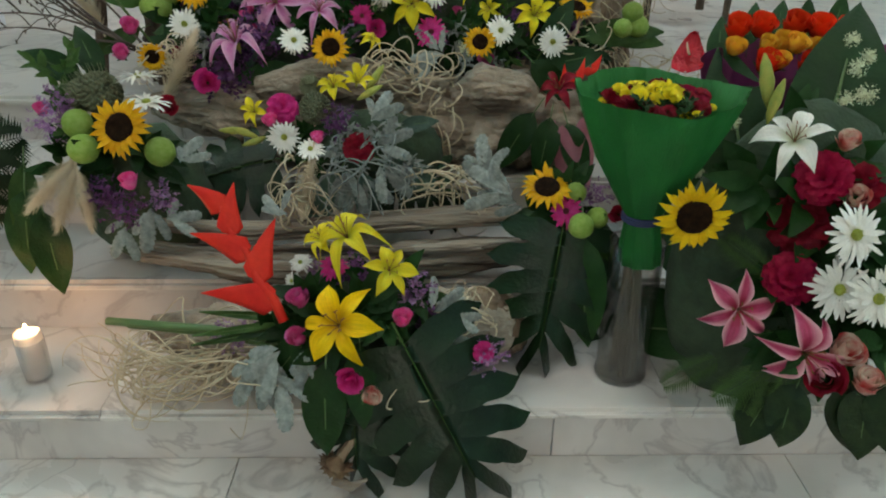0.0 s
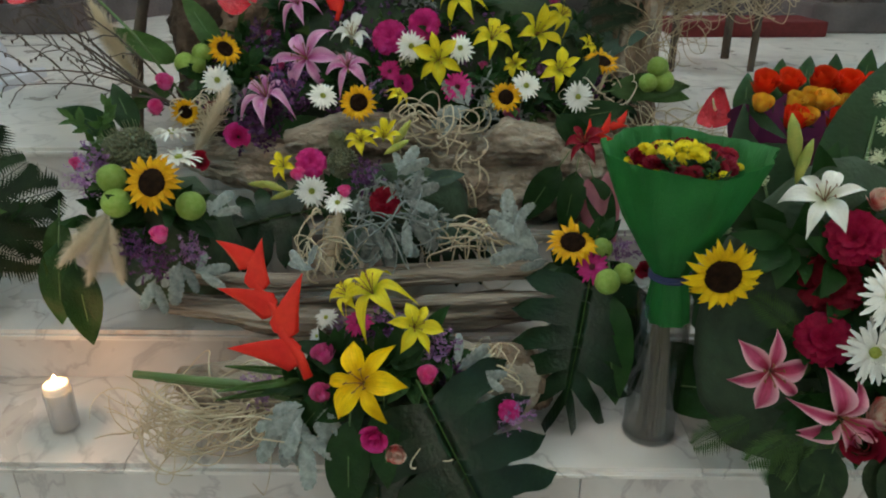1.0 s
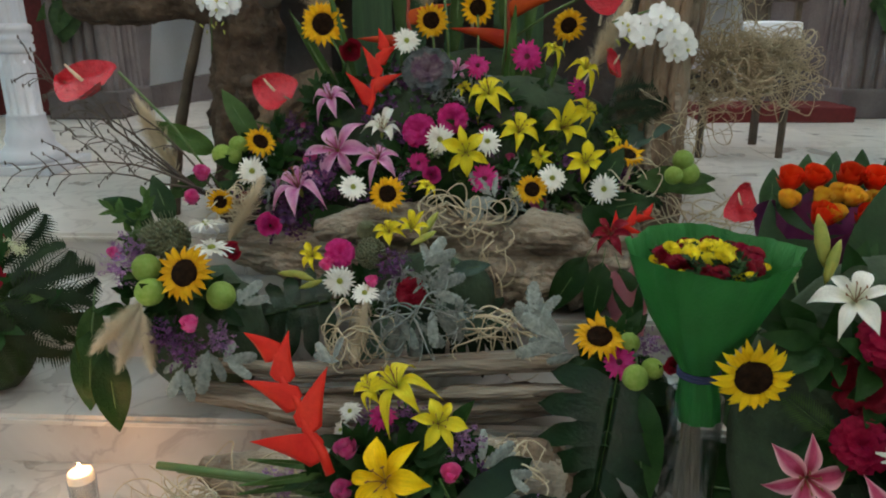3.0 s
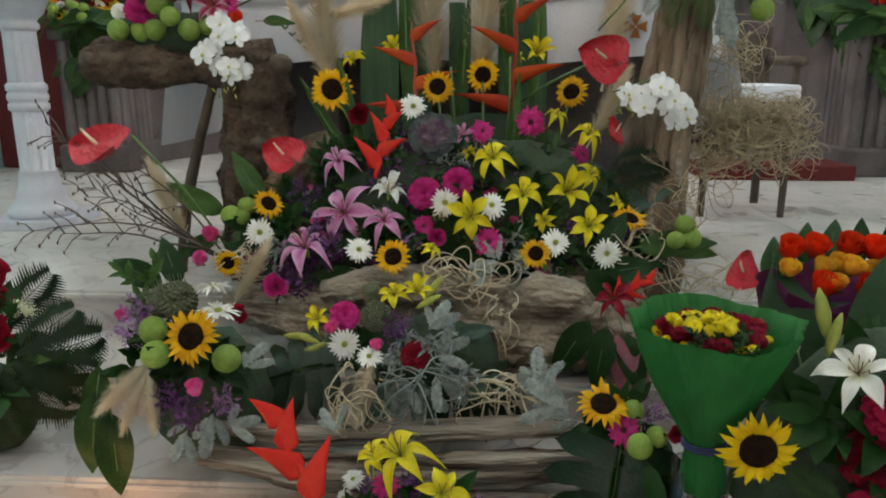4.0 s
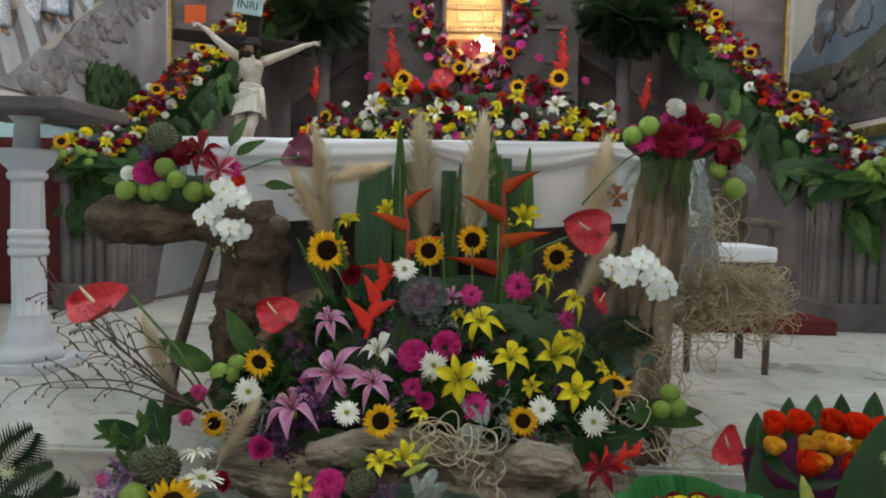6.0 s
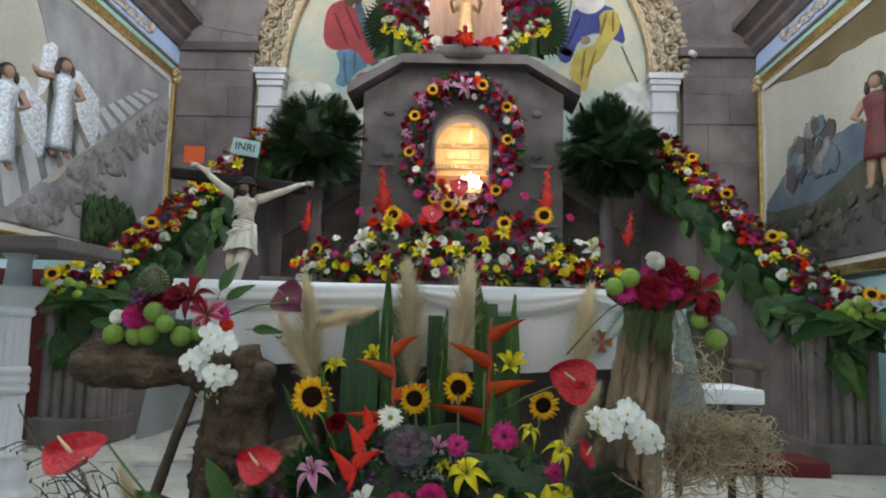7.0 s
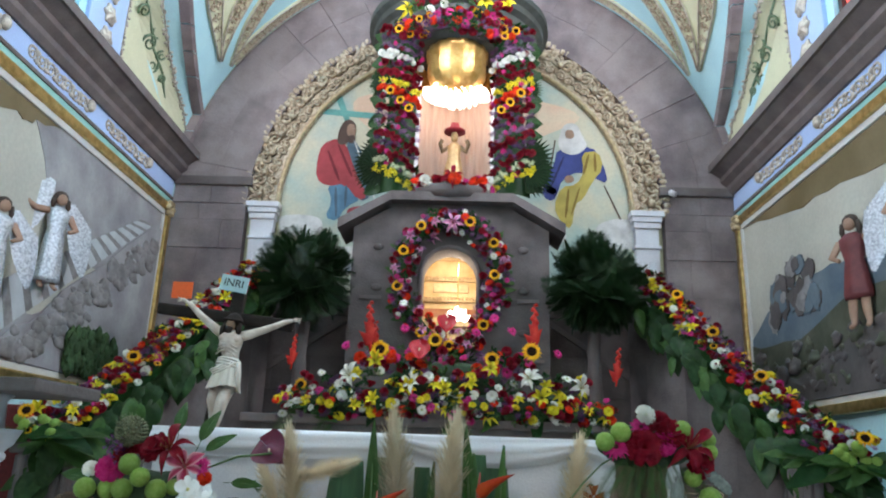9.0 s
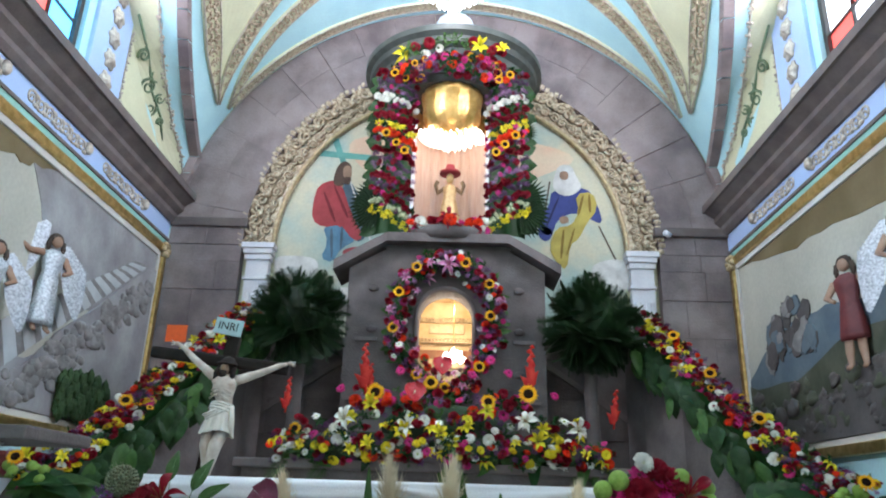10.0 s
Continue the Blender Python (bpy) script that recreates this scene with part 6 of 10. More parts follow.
bloom(bank, "orange_heliconia", (0.235, 2.420, 1.385), 0.435, -7, -1, -2)
bloom(bank, "cabbage", (-0.019, 2.300, 1.136), 0.156, 0, 35)
bloom(bank, "plume", (-0.420, 2.600, 1.460), 0.44, 16, -2, 10)
bloom(bank, "plume", (-0.057, 2.620, 1.480), 0.52, -4, 5, 7)
bloom(bank, "plume", (0.126, 2.600, 1.485), 0.52, 4, 0, -4)
bloom(bank, "plume", (0.580, 2.700, 1.470), 0.44, -21, 14, -4)
bloom(bank, "plume", (-0.340, 2.640, 1.545), 0.26, 6, 16, -70)
bloom(bank, "plume", (-0.450, 2.580, 1.400), 0.34, 6, 6, 30)
bloom(bank, "plume", (-0.846, 2.200, 0.915), 0.281, 36, 12, 20)
bloom(bank, "plume", (-0.542, 2.000, 0.756), 0.218, 18, 18, -30)
bloom(bank, "plume", (0.535, 2.450, 1.210), 0.285, -5, 12, -25)
bloom(bank, "strap_leaf", (-0.123, 2.500, 1.224), 0.513, 8, 14, 0)
bloom(bank, "strap_leaf", (0.223, 2.500, 1.234), 0.500, 11, 12, 1)
bloom(bank, "strap_leaf", (0.299, 2.550, 1.212), 0.461, -5, 16, -3)
bloom(bank, "strap_leaf", (0.247, 2.500, 1.235), 0.392, -9, 7, 5)
bloom(bank, "strap_leaf", (-0.287, 2.400, 0.999), 0.369, 24, 15, 25)
bloom(bank, "strap_leaf", (-0.247, 2.400, 0.982), 0.427, 11, 5, 12)
bloom(bank, "strap_leaf", (0.051, 2.500, 1.150), 0.453, 0, 14, -4)
bloom(bank, "strap_leaf", (0.308, 2.300, 0.929), 0.287, -17, 17, -12)
bloom(bank, "strap_leaf", (0.219, 2.350, 0.956), 0.365, 2, 5, -5)
bloom(bank, "anthurium", (0.474, 2.240, 1.379), 0.126, 0, 10, 70)
bloom(bank, "anthurium", (-0.488, 2.200, 1.095), 0.120, 5, 40, 60)
bloom(bank, "anthurium", (-0.992, 2.050, 1.132), 0.160, -10, 55, 75)
bloom(bank, "anthurium", (0.505, 2.100, 1.180), 0.078, 60, 20, -20)
bloom(bank, "pod", (0.724, 2.100, 0.903), 0.061, -11, 18)
bloom(bank, "pod", (0.742, 2.100, 0.865), 0.065, -10, 16)
bloom(bank, "pod", (0.688, 2.050, 0.869), 0.050, -8, 26)
bloom(bank, "pod", (-0.619, 2.200, 0.890), 0.062, 4, 7)
bloom(bank, "pod", (-0.652, 2.200, 0.897), 0.066, 26, 30)
bloom(bank, "pod", (-0.606, 2.220, 0.923), 0.058, 11, 16)
bloom(bank, "pink_rose", (-0.663, 2.050, 0.869), 0.072, 25, 15)
bloom(bank, "pink_rose", (-0.679, 2.000, 0.808), 0.068, 18, 16)
bloom(bank, "red_rose", (-0.531, 2.050, 0.794), 0.058, 14, 24)
bloom(bank, "magenta_rose", (-0.460, 2.000, 0.728), 0.077, 11, 21)
bloom(bank, "sunflower", (-0.598, 2.000, 0.798), 0.084, 29, 9)
bloom(bank, "plum_leaf", (-0.367, 2.100, 0.713), 0.190, 9, 13, 100)
bloom(bank, "purple_filler", (-0.431, 2.080, 0.735), 0.206, 25, 17)
bloom(bank, "purple_filler", (-0.333, 2.120, 0.833), 0.205, 3, 19)
bloom(bank, "purple_filler", (-0.166, 2.300, 0.997), 0.198, 14, 6)
bloom(bank, "purple_filler", (-0.088, 2.250, 0.915), 0.159, 0, 14)
bloom(bank, "purple_filler", (0.225, 2.300, 1.011), 0.142, 9, 14)
bloom(bank, "mauve_filler", (-0.165, 2.300, 1.062), 0.125, 19, 6)
bloom(bank, "mauve_filler", (-0.091, 2.120, 0.819), 0.118, 1, 25)
bloom(bank, "silver_leaf", (0.353, 2.289, 0.968), 0.108, -19, 31, -31)
bloom(bank, "silver_leaf", (0.352, 2.293, 0.973), 0.125, 31, 31, 31)
bloom(bank, "silver_leaf", (0.361, 2.300, 0.967), 0.145, 6, 13, 5)
bloom(bank, "silver_leaf", (0.190, 2.043, 0.805), 0.077, -36, 18, 23)
bloom(bank, "silver_leaf", (0.194, 2.040, 0.798), 0.090, 14, 34, 90)
bloom(bank, "silver_leaf", (0.181, 2.050, 0.808), 0.096, -11, 13, 50)
bloom(bank, "silver_leaf", (0.178, 2.012, 0.779), 0.075, -27, 40, 71)
bloom(bank, "silver_leaf", (0.159, 2.015, 0.769), 0.059, 23, 37, 124)
bloom(bank, "silver_leaf", (0.165, 2.020, 0.774), 0.082, -2, 27, 100)
bloom(bank, "leaf", (-0.692, 2.250, 0.897), 0.205, 29, 5, 60)
bloom(bank, "leaf", (-0.561, 2.250, 0.918), 0.202, 29, 18, 20)
bloom(bank, "leaf", (-0.696, 2.200, 0.834), 0.166, 33, 23, 110)
bloom(bank, "dark_leaf", (-0.228, 2.100, 0.734), 0.170, 22, 19, 90)
bloom(bank, "dark_leaf", (0.475, 2.050, 0.763), 0.182, -23, 23, -70)
bloom(bank, "dark_leaf", (0.442, 2.050, 0.779), 0.181, -17, 14, -130)
bloom(bank, "dark_leaf", (0.476, 2.070, 0.808), 0.166, -4, 17, -30)
bloom(bank, "leaf", (0.594, 2.100, 0.836), 0.219, -14, 25, -80)
bloom(bank, "leaf", (0.642, 2.100, 0.854), 0.186, -10, 13, -100)
bloom(bank, "dark_fern", (0.529, 2.300, 0.985), 0.198, -16, 21, -60)
bloom(bank, "dark_fern", (0.535, 2.300, 1.048), 0.197, -10, 18, -75)
bloom(left, "sunflower", (-0.539, 1.580, 0.732), 0.146, -8, 28)
bloom(left, "pod", (-0.666, 1.650, 0.719), 0.071, 22, 18)
bloom(left, "pod", (-0.651, 1.620, 0.668), 0.074, 28, 36)
bloom(left, "pod", (-0.474, 1.620, 0.661), 0.071, 11, 37)
bloom(left, "daisy", (-0.533, 1.720, 0.812), 0.112, 10, 108)
bloom(left, "daisy", (-0.509, 1.680, 0.761), 0.110, 15, 88)
bloom(left, "thistle", (-0.630, 1.720, 0.773), 0.118, 0, 60)
bloom(left, "thistle", (-0.678, 1.740, 0.762), 0.092, -20, 60)
bloom(left, "mauve_filler", (-0.735, 1.660, 0.714), 0.121, 42, 34)
bloom(left, "mauve_filler", (-0.727, 1.700, 0.752), 0.107, 38, 12)
bloom(left, "pink_rose", (-0.757, 1.680, 0.745), 0.055, 33, 34)
bloom(left, "red_rose", (-0.466, 1.700, 0.747), 0.050, 6, 20)
bloom(left, "pink_rose", (-0.529, 1.550, 0.614), 0.065, -5, 40)
bloom(left, "purple_filler", (-0.571, 1.580, 0.531), 0.132, 17, 33)
bloom(left, "purple_filler", (-0.616, 1.600, 0.565), 0.104, 23, 30)
bloom(left, "mauve_filler", (-0.483, 1.600, 0.554), 0.101, 31, 19)
bloom(left, "plume", (-0.715, 1.600, 0.600), 0.18, 16, 14, 135)
bloom(left, "plume", (-0.690, 1.590, 0.575), 0.18, 17, 14, 158)
bloom(left, "plume", (-0.655, 1.585, 0.570), 0.16, 17, 14, 185)
bloom(left, "leaf", (-0.822, 1.660, 0.614), 0.189, 44, 28, 160)
bloom(left, "dark_leaf", (-0.813, 1.620, 0.564), 0.203, 19, 22, 172)
bloom(left, "dark_leaf", (-0.771, 1.600, 0.515), 0.202, 25, 19, 180)
bloom(left, "silver_leaf", (-0.498, 1.566, 0.533), 0.083, -6, 21, 135)
bloom(left, "silver_leaf", (-0.495, 1.566, 0.531), 0.079, 44, 29, 196)
bloom(left, "silver_leaf", (-0.501, 1.570, 0.539), 0.107, 19, 26, 165)
bloom(left, "silver_leaf", (-0.459, 1.574, 0.510), 0.071, 5, 29, -128)
bloom(left, "silver_leaf", (-0.470, 1.576, 0.510), 0.068, 55, 30, -62)
bloom(left, "silver_leaf", (-0.468, 1.570, 0.511), 0.089, 30, 22, -95)
bloom(left, "silver_leaf", (-0.569, 1.581, 0.501), 0.069, -12, 44, 115)
bloom(left, "silver_leaf", (-0.574, 1.569, 0.484), 0.079, 38, 36, 188)
bloom(left, "silver_leaf", (-0.567, 1.570, 0.492), 0.087, 13, 23, 150)
bloom(left, "silver_leaf", (-0.439, 1.652, 0.628), 0.072, 3, 15, -81)
bloom(left, "silver_leaf", (-0.438, 1.636, 0.628), 0.062, 53, 46, -38)
bloom(left, "silver_leaf", (-0.446, 1.650, 0.636), 0.085, 28, 25, -60)
bloom(left, "dark_leaf", (-0.703, 1.800, 0.789), 0.158, 12, 24, 60)
bloom(left, "dark_leaf", (-0.657, 1.800, 0.790), 0.157, 14, 25, 20)
bloom(left, "leaf_filler", (-0.739, 1.780, 0.794), 0.174, 32, 32)
bloom(left, "leaf_filler", (-0.662, 1.720, 0.662), 0.201, 40, 29)
bloom(left, "dark_leaf_filler", (-0.615, 1.740, 0.609), 0.234, 34, 17)
bloom(left, "dark_leaf_filler", (-0.728, 1.720, 0.598), 0.174, 36, 29)
bloom(middle, "daisy", (-0.208, 1.740, 0.657), 0.087, 19, 18)
bloom(middle, "daisy", (-0.141, 1.720, 0.633), 0.075, 0, 60)
bloom(middle, "magenta_carnation", (-0.217, 1.800, 0.711), 0.083, 20, 38)
bloom(middle, "pink_rose", (-0.242, 1.760, 0.693), 0.056, -1, 23)
bloom(middle, "pink_rose", (-0.125, 1.740, 0.656), 0.049, 11, 37)
bloom(middle, "yellow_lily", (-0.282, 1.780, 0.708), 0.071, -9, 40)
bloom(middle, "yellow_lily", (-0.092, 1.860, 0.750), 0.086, -10, 50)
bloom(middle, "yellow_lily", (-0.034, 1.860, 0.759), 0.080, 20, 50)
bloom(middle, "green_bud", (-0.310, 1.760, 0.663), 0.074, -90, 20, 0)
bloom(middle, "green_bud", (-0.341, 1.780, 0.662), 0.075, -90, 0, 0)
bloom(middle, "green_bud", (-0.288, 1.760, 0.640), 0.067, -90, -20, 0)
bloom(middle, "green_bud", (0.015, 1.860, 0.776), 0.082, 90, 55, 0)
bloom(middle, "green_bud", (0.001, 1.840, 0.743), 0.074, 90, 30, 0)
bloom(middle, "thistle", (-0.134, 1.800, 0.713), 0.088, 0, 40)
bloom(middle, "thistle", (-0.160, 1.900, 0.744), 0.062, 0, 60)
bloom(middle, "purple_filler", (-0.074, 1.780, 0.681), 0.114, 5, 34)
bloom(middle, "red_carnation", (-0.023, 1.740, 0.627), 0.081, 5, 30)
bloom(middle, "silver_filler", (-0.074, 1.760, 0.615), 0.103, -3, 35)
bloom(middle, "silver_leaf", (0.007, 1.780, 0.689), 0.090, -13, 19, -60)
bloom(middle, "silver_leaf", (0.013, 1.792, 0.686), 0.079, 37, 39, -18)
bloom(middle, "silver_leaf", (0.006, 1.780, 0.686), 0.097, 12, 24, -40)
bloom(middle, "silver_leaf", (0.025, 1.754, 0.628), 0.085, -27, 39, -95)
bloom(middle, "silver_leaf", (0.028, 1.757, 0.640), 0.082, 23, 15, -47)
bloom(middle, "silver_leaf", (0.022, 1.760, 0.633), 0.097, -2, 15, -70)
bloom(middle, "silver_leaf", (-0.023, 1.710, 0.553), 0.092, -33, 40, 164)
bloom(middle, "silver_leaf", (-0.004, 1.719, 0.558), 0.096, 17, 42, 221)
bloom(middle, "silver_leaf", (-0.019, 1.720, 0.556), 0.118, -8, 23, 185)
bloom(middle, "silver_leaf", (-0.041, 1.731, 0.569), 0.095, -17, 46, 132)
bloom(middle, "silver_leaf", (-0.056, 1.712, 0.575), 0.093, 33, 46, 197)
bloom(middle, "silver_leaf", (-0.048, 1.720, 0.571), 0.107, 8, 22, 160)
bloom(middle, "silver_leaf", (0.032, 1.711, 0.593), 0.097, -28, 38, -164)
bloom(middle, "silver_leaf", (0.050, 1.714, 0.587), 0.094, 22, 9, -120)
bloom(middle, "silver_leaf", (0.039, 1.720, 0.589), 0.106, -3, 16, -140)
bloom(middle, "blue_leaf", (0.038, 1.740, 0.595), 0.189, 13, 18, -120)
bloom(middle, "blue_leaf", (-0.079, 1.740, 0.561), 0.176, 4, 24, 150)
bloom(middle, "blue_leaf", (-0.019, 1.720, 0.572), 0.166, 11, 13, 190)
bloom(middle, "monstera", (-0.259, 1.820, 0.568), 0.263, -10, 40, 105)
bloom(middle, "monstera", (0.002, 1.820, 0.551), 0.259, 10, 40, -110)
bloom(middle, "blue_leaf", (0.076, 1.850, 0.650), 0.110, -2, 19, -80)
bloom(middle, "plume", (-0.146, 1.700, 0.562), 0.188, 10, 17, 168)
bloom(middle, "dark_leaf_filler", (-0.184, 1.840, 0.590), 0.150, 13, 41)
bloom(middle, "silver_filler", (-0.061, 1.800, 0.610), 0.150, 3, 30)
bloom(middle, "silver_filler", (0.03, 1.780, 0.640), 0.150, 12, 30)
bloom(middle, "silver_filler", (0.08, 1.760, 0.590), 0.140, 22, 20)
bloom(front, "golden_lily", (-0.022, 1.200, 0.451), 0.152, -8, 38)
bloom(front, "yellow_lily", (0.073, 1.280, 0.529), 0.108, 15, 40)
bloom(front, "yellow_lily", (-0.013, 1.340, 0.572), 0.137, -40, 62)
bloom(front, "yellow_lily", (-0.063, 1.360, 0.556), 0.086, -60, 50)
bloom(front, "pink_rose", (-0.114, 1.280, 0.463), 0.072, -20, 40)
bloom(front, "pink_rose", (-0.111, 1.220, 0.409), 0.064, -25, 25)
bloom(front, "pink_rose", (0.099, 1.240, 0.440), 0.061, 10, 35)
bloom(front, "magenta_rose", (0.002, 1.140, 0.367), 0.060, -10, 0)
bloom(front, "bicolour_rose", (0.042, 1.130, 0.339), 0.060, 5, -30)
bloom(front, "gerbera", (-0.047, 1.340, 0.506), 0.066, 0, 60)
bloom(front, "daisy", (-0.119, 1.360, 0.506), 0.053, -20, 60)
bloom(front, "daisy", (-0.137, 1.340, 0.472), 0.048, -40, 40)
bloom(front, "mauve_filler", (0.125, 1.300, 0.471), 0.104, -11, 32)
bloom(front, "mauve_filler", (-0.083, 1.380, 0.469), 0.110, 15, 26)
bloom(front, "purple_filler", (-0.009, 1.380, 0.469), 0.122, 19, 47)
bloom(front, "purple_filler", (0.162, 1.300, 0.404), 0.095, -14, 52)
bloom(front, "mauve_filler", (0.277, 1.220, 0.360), 0.093, -10, 50)
bloom(front, "magenta_carnation", (0.265, 1.220, 0.372), 0.048, 3, 37)
bloom(front, "mauve_filler", (-0.267, 1.320, 0.349), 0.101, 23, 44)
bloom(front, "silver_leaf", (0.170, 1.294, 0.434), 0.072, -17, 17, -89)
bloom(front, "silver_leaf", (0.158, 1.287, 0.435), 0.072, 33, 19, -28)
bloom(front, "silver_leaf", (0.162, 1.280, 0.431), 0.086, 8, 23, -60)
bloom(front, "silver_leaf", (0.186, 1.275, 0.374), 0.073, -23, 17, -135)
bloom(front, "silver_leaf", (0.181, 1.273, 0.383), 0.068, 27, 28, -85)
bloom(front, "silver_leaf", (0.174, 1.270, 0.382), 0.079, 2, 22, -110)
bloom(front, "silver_leaf", (0.203, 1.268, 0.431), 0.060, -36, 22, -109)
bloom(front, "silver_leaf", (0.194, 1.271, 0.421), 0.056, 14, 18, -50)
bloom(front, "silver_leaf", (0.197, 1.260, 0.430), 0.068, -11, 19, -85)
bloom(front, "silver_leaf", (-0.147, 1.201, 0.396), 0.073, -15, 45, 105)
bloom(front, "silver_leaf", (-0.151, 1.188, 0.383), 0.083, 35, 41, 147)
bloom(front, "silver_leaf", (-0.144, 1.200, 0.391), 0.093, 10, 26, 125)
bloom(front, "silver_leaf", (-0.160, 1.209, 0.382), 0.094, -19, 23, 141)
bloom(front, "silver_leaf", (-0.176, 1.201, 0.378), 0.083, 31, 26, 203)
bloom(front, "silver_leaf", (-0.167, 1.200, 0.377), 0.111, 6, 28, 168)
bloom(front, "silver_leaf", (-0.185, 1.233, 0.346), 0.089, -22, 46, 118)
bloom(front, "silver_leaf", (-0.183, 1.226, 0.344), 0.097, 28, 42, 181)
bloom(front, "silver_leaf", (-0.197, 1.220, 0.348), 0.106, 3, 35, 150)
bloom(front, "silver_leaf", (-0.090, 1.205, 0.390), 0.070, -7, 25, 148)
bloom(front, "silver_leaf", (-0.097, 1.186, 0.390), 0.073, 43, 25, 200)
bloom(front, "silver_leaf", (-0.098, 1.200, 0.390), 0.084, 18, 19, 170)
bloom(front, "silver_leaf", (-0.156, 1.189, 0.338), 0.079, 2, 41, 152)
bloom(front, "silver_leaf", (-0.158, 1.181, 0.345), 0.087, 52, 59, 208)
bloom(front, "silver_leaf", (-0.145, 1.180, 0.336), 0.111, 27, 38, 175)
bloom(front, "silver_leaf", (-0.158, 1.413, 0.600), 0.054, -23, 32, 4)
bloom(front, "silver_leaf", (-0.148, 1.411, 0.595), 0.054, 27, 37, 60)
bloom(front, "silver_leaf", (-0.161, 1.400, 0.596), 0.061, 2, 30, 40)
bloom(front, "heliconia", (-0.220, 1.300, 0.568), 0.335, -5, 30, 33)
bloom(front, "monstera", (0.105, 1.200, 0.400), 0.37, 5, 22, 205)
bloom(front, "monstera", (-0.001, 1.220, 0.333), 0.257, -10, 20, 182)
bloom(front, "dark_leaf", (-0.055, 1.200, 0.363), 0.218, -3, 21, 178)
bloom(front, "dark_leaf", (-0.092, 1.240, 0.404), 0.162, 2, 22, 140)
bloom(front, "dark_leaf", (0.013, 1.220, 0.389), 0.172, 6, 33, 180)
bloom(front, "dark_leaf", (0.092, 1.240, 0.389), 0.161, 3, 27, 220)
bloom(front, "dark_leaf_filler", (-0.023, 1.340, 0.364), 0.259, 12, 35)
bloom(front, "dark_leaf_filler", (0.076, 1.360, 0.380), 0.222, 2, 46)
bloom(front, "dark_leaf_filler", (-0.112, 1.360, 0.366), 0.213, 8, 31)
bloom(front, "strap_leaf", (-0.161, 1.300, 0.391), 0.182, 24, 32, 85)
bloom(front, "strap_leaf", (-0.163, 1.300, 0.377), 0.183, 10, 25, 95)
bloom(front, "strap_leaf", (-0.153, 1.320, 0.392), 0.183, 14, 29, 78)
bloom(small, "sunflower", (0.427, 1.560, 0.596), 0.128, -10, 62)
bloom(small, "gerbera", (0.468, 1.520, 0.553), 0.086, 0, 40)
bloom(small, "pod", (0.502, 1.500, 0.525), 0.060, -22, 21)
bloom(small, "pod", (0.496, 1.560, 0.582), 0.050, -22, 39)
bloom(small, "pod", (0.548, 1.540, 0.527), 0.051, -26, 32)
bloom(small, "mauve_filler", (0.550, 1.580, 0.567), 0.094, -24, 24)
bloom(small, "red_rose", (0.589, 1.520, 0.546), 0.045, -27, 30)
bloom(small, "silver_leaf", (0.298, 1.610, 0.574), 0.086, -40, 4, -3)
bloom(small, "silver_leaf", (0.307, 1.626, 0.565), 0.096, 10, 17, 44)
bloom(small, "silver_leaf", (0.310, 1.620, 0.574), 0.120, -15, 13, 25)
bloom(small, "silver_leaf", (0.337, 1.599, 0.555), 0.102, -19, 19, 34)
bloom(small, "silver_leaf", (0.336, 1.607, 0.558), 0.107, 31, 23, 94)
bloom(small, "silver_leaf", (0.349, 1.600, 0.562), 0.119, 6, 17, 55)
bloom(small, "silver_leaf", (0.354, 1.589, 0.552), 0.077, -38, 11, 52)
bloom(small, "silver_leaf", (0.375, 1.583, 0.539), 0.070, 12, 11, 107)
bloom(small, "silver_leaf", (0.361, 1.580, 0.549), 0.098, -13, 18, 85)
bloom(small, "silver_leaf", (0.289, 1.652, 0.596), 0.085, -43, 20, -26)
bloom(small, "silver_leaf", (0.297, 1.653, 0.593), 0.070, 7, 24, 49)
bloom(small, "silver_leaf", (0.284, 1.640, 0.602), 0.090, -18, 13, 10)
bloom(small, "monstera", (0.460, 1.500, 0.510), 0.30, -5, 25, 172)
bloom(small, "dark_leaf", (0.507, 1.500, 0.498), 0.262, -25, 20, 190)
bloom(small, "leaf", (0.561, 1.540, 0.477), 0.149, -5, 17, 200)
bloom(small, "dark_leaf_filler", (0.488, 1.620, 0.525), 0.179, -15, 28)
bloom(small, "silver_filler", (0.560, 1.560, 0.466), 0.123, -9, 46)
bloom(small, "red_lily", (0.500, 1.900, 0.736), 0.117, -20, 40)
bloom(small, "heliconia", (0.554, 1.920, 0.766), 0.154, -21, 22, -50)
bloom(small, "dark_leaf", (0.482, 1.900, 0.660), 0.184, -3, 26, 170)
bloom(small, "dark_leaf", (0.529, 1.900, 0.644), 0.185, -10, 28, 200)
bloom(small, "dark_leaf", (0.443, 1.950, 0.659), 0.204, -12, 17, 150)
bloom(spray, "white_lily", (0.843, 1.300, 0.794), 0.137, -28, 42)
bloom(spray, "green_bud", (0.776, 1.320, 0.903), 0.109, -90, 75, 0)
bloom(spray, "green_bud", (0.792, 1.300, 0.871), 0.086, 90, 80, 0)
bloom(spray, "daisy", (0.934, 1.180, 0.657), 0.131, 10, 25)
bloom(spray, "daisy", (0.913, 1.150, 0.559), 0.118, 0, 20)
bloom(spray, "daisy", (0.977, 1.130, 0.551), 0.129, 5, 20)
bloom(spray, "stargazer_lily", (0.758, 1.200, 0.487), 0.144, -15, 20)
bloom(spray, "stargazer_lily", (0.859, 1.120, 0.441), 0.145, 0, 15)
bloom(spray, "pale_sunflower", (0.663, 1.260, 0.657), 0.145, -5, 0)
bloom(spray, "crimson_carnation", (0.905, 1.280, 0.727), 0.110, -41, 32)
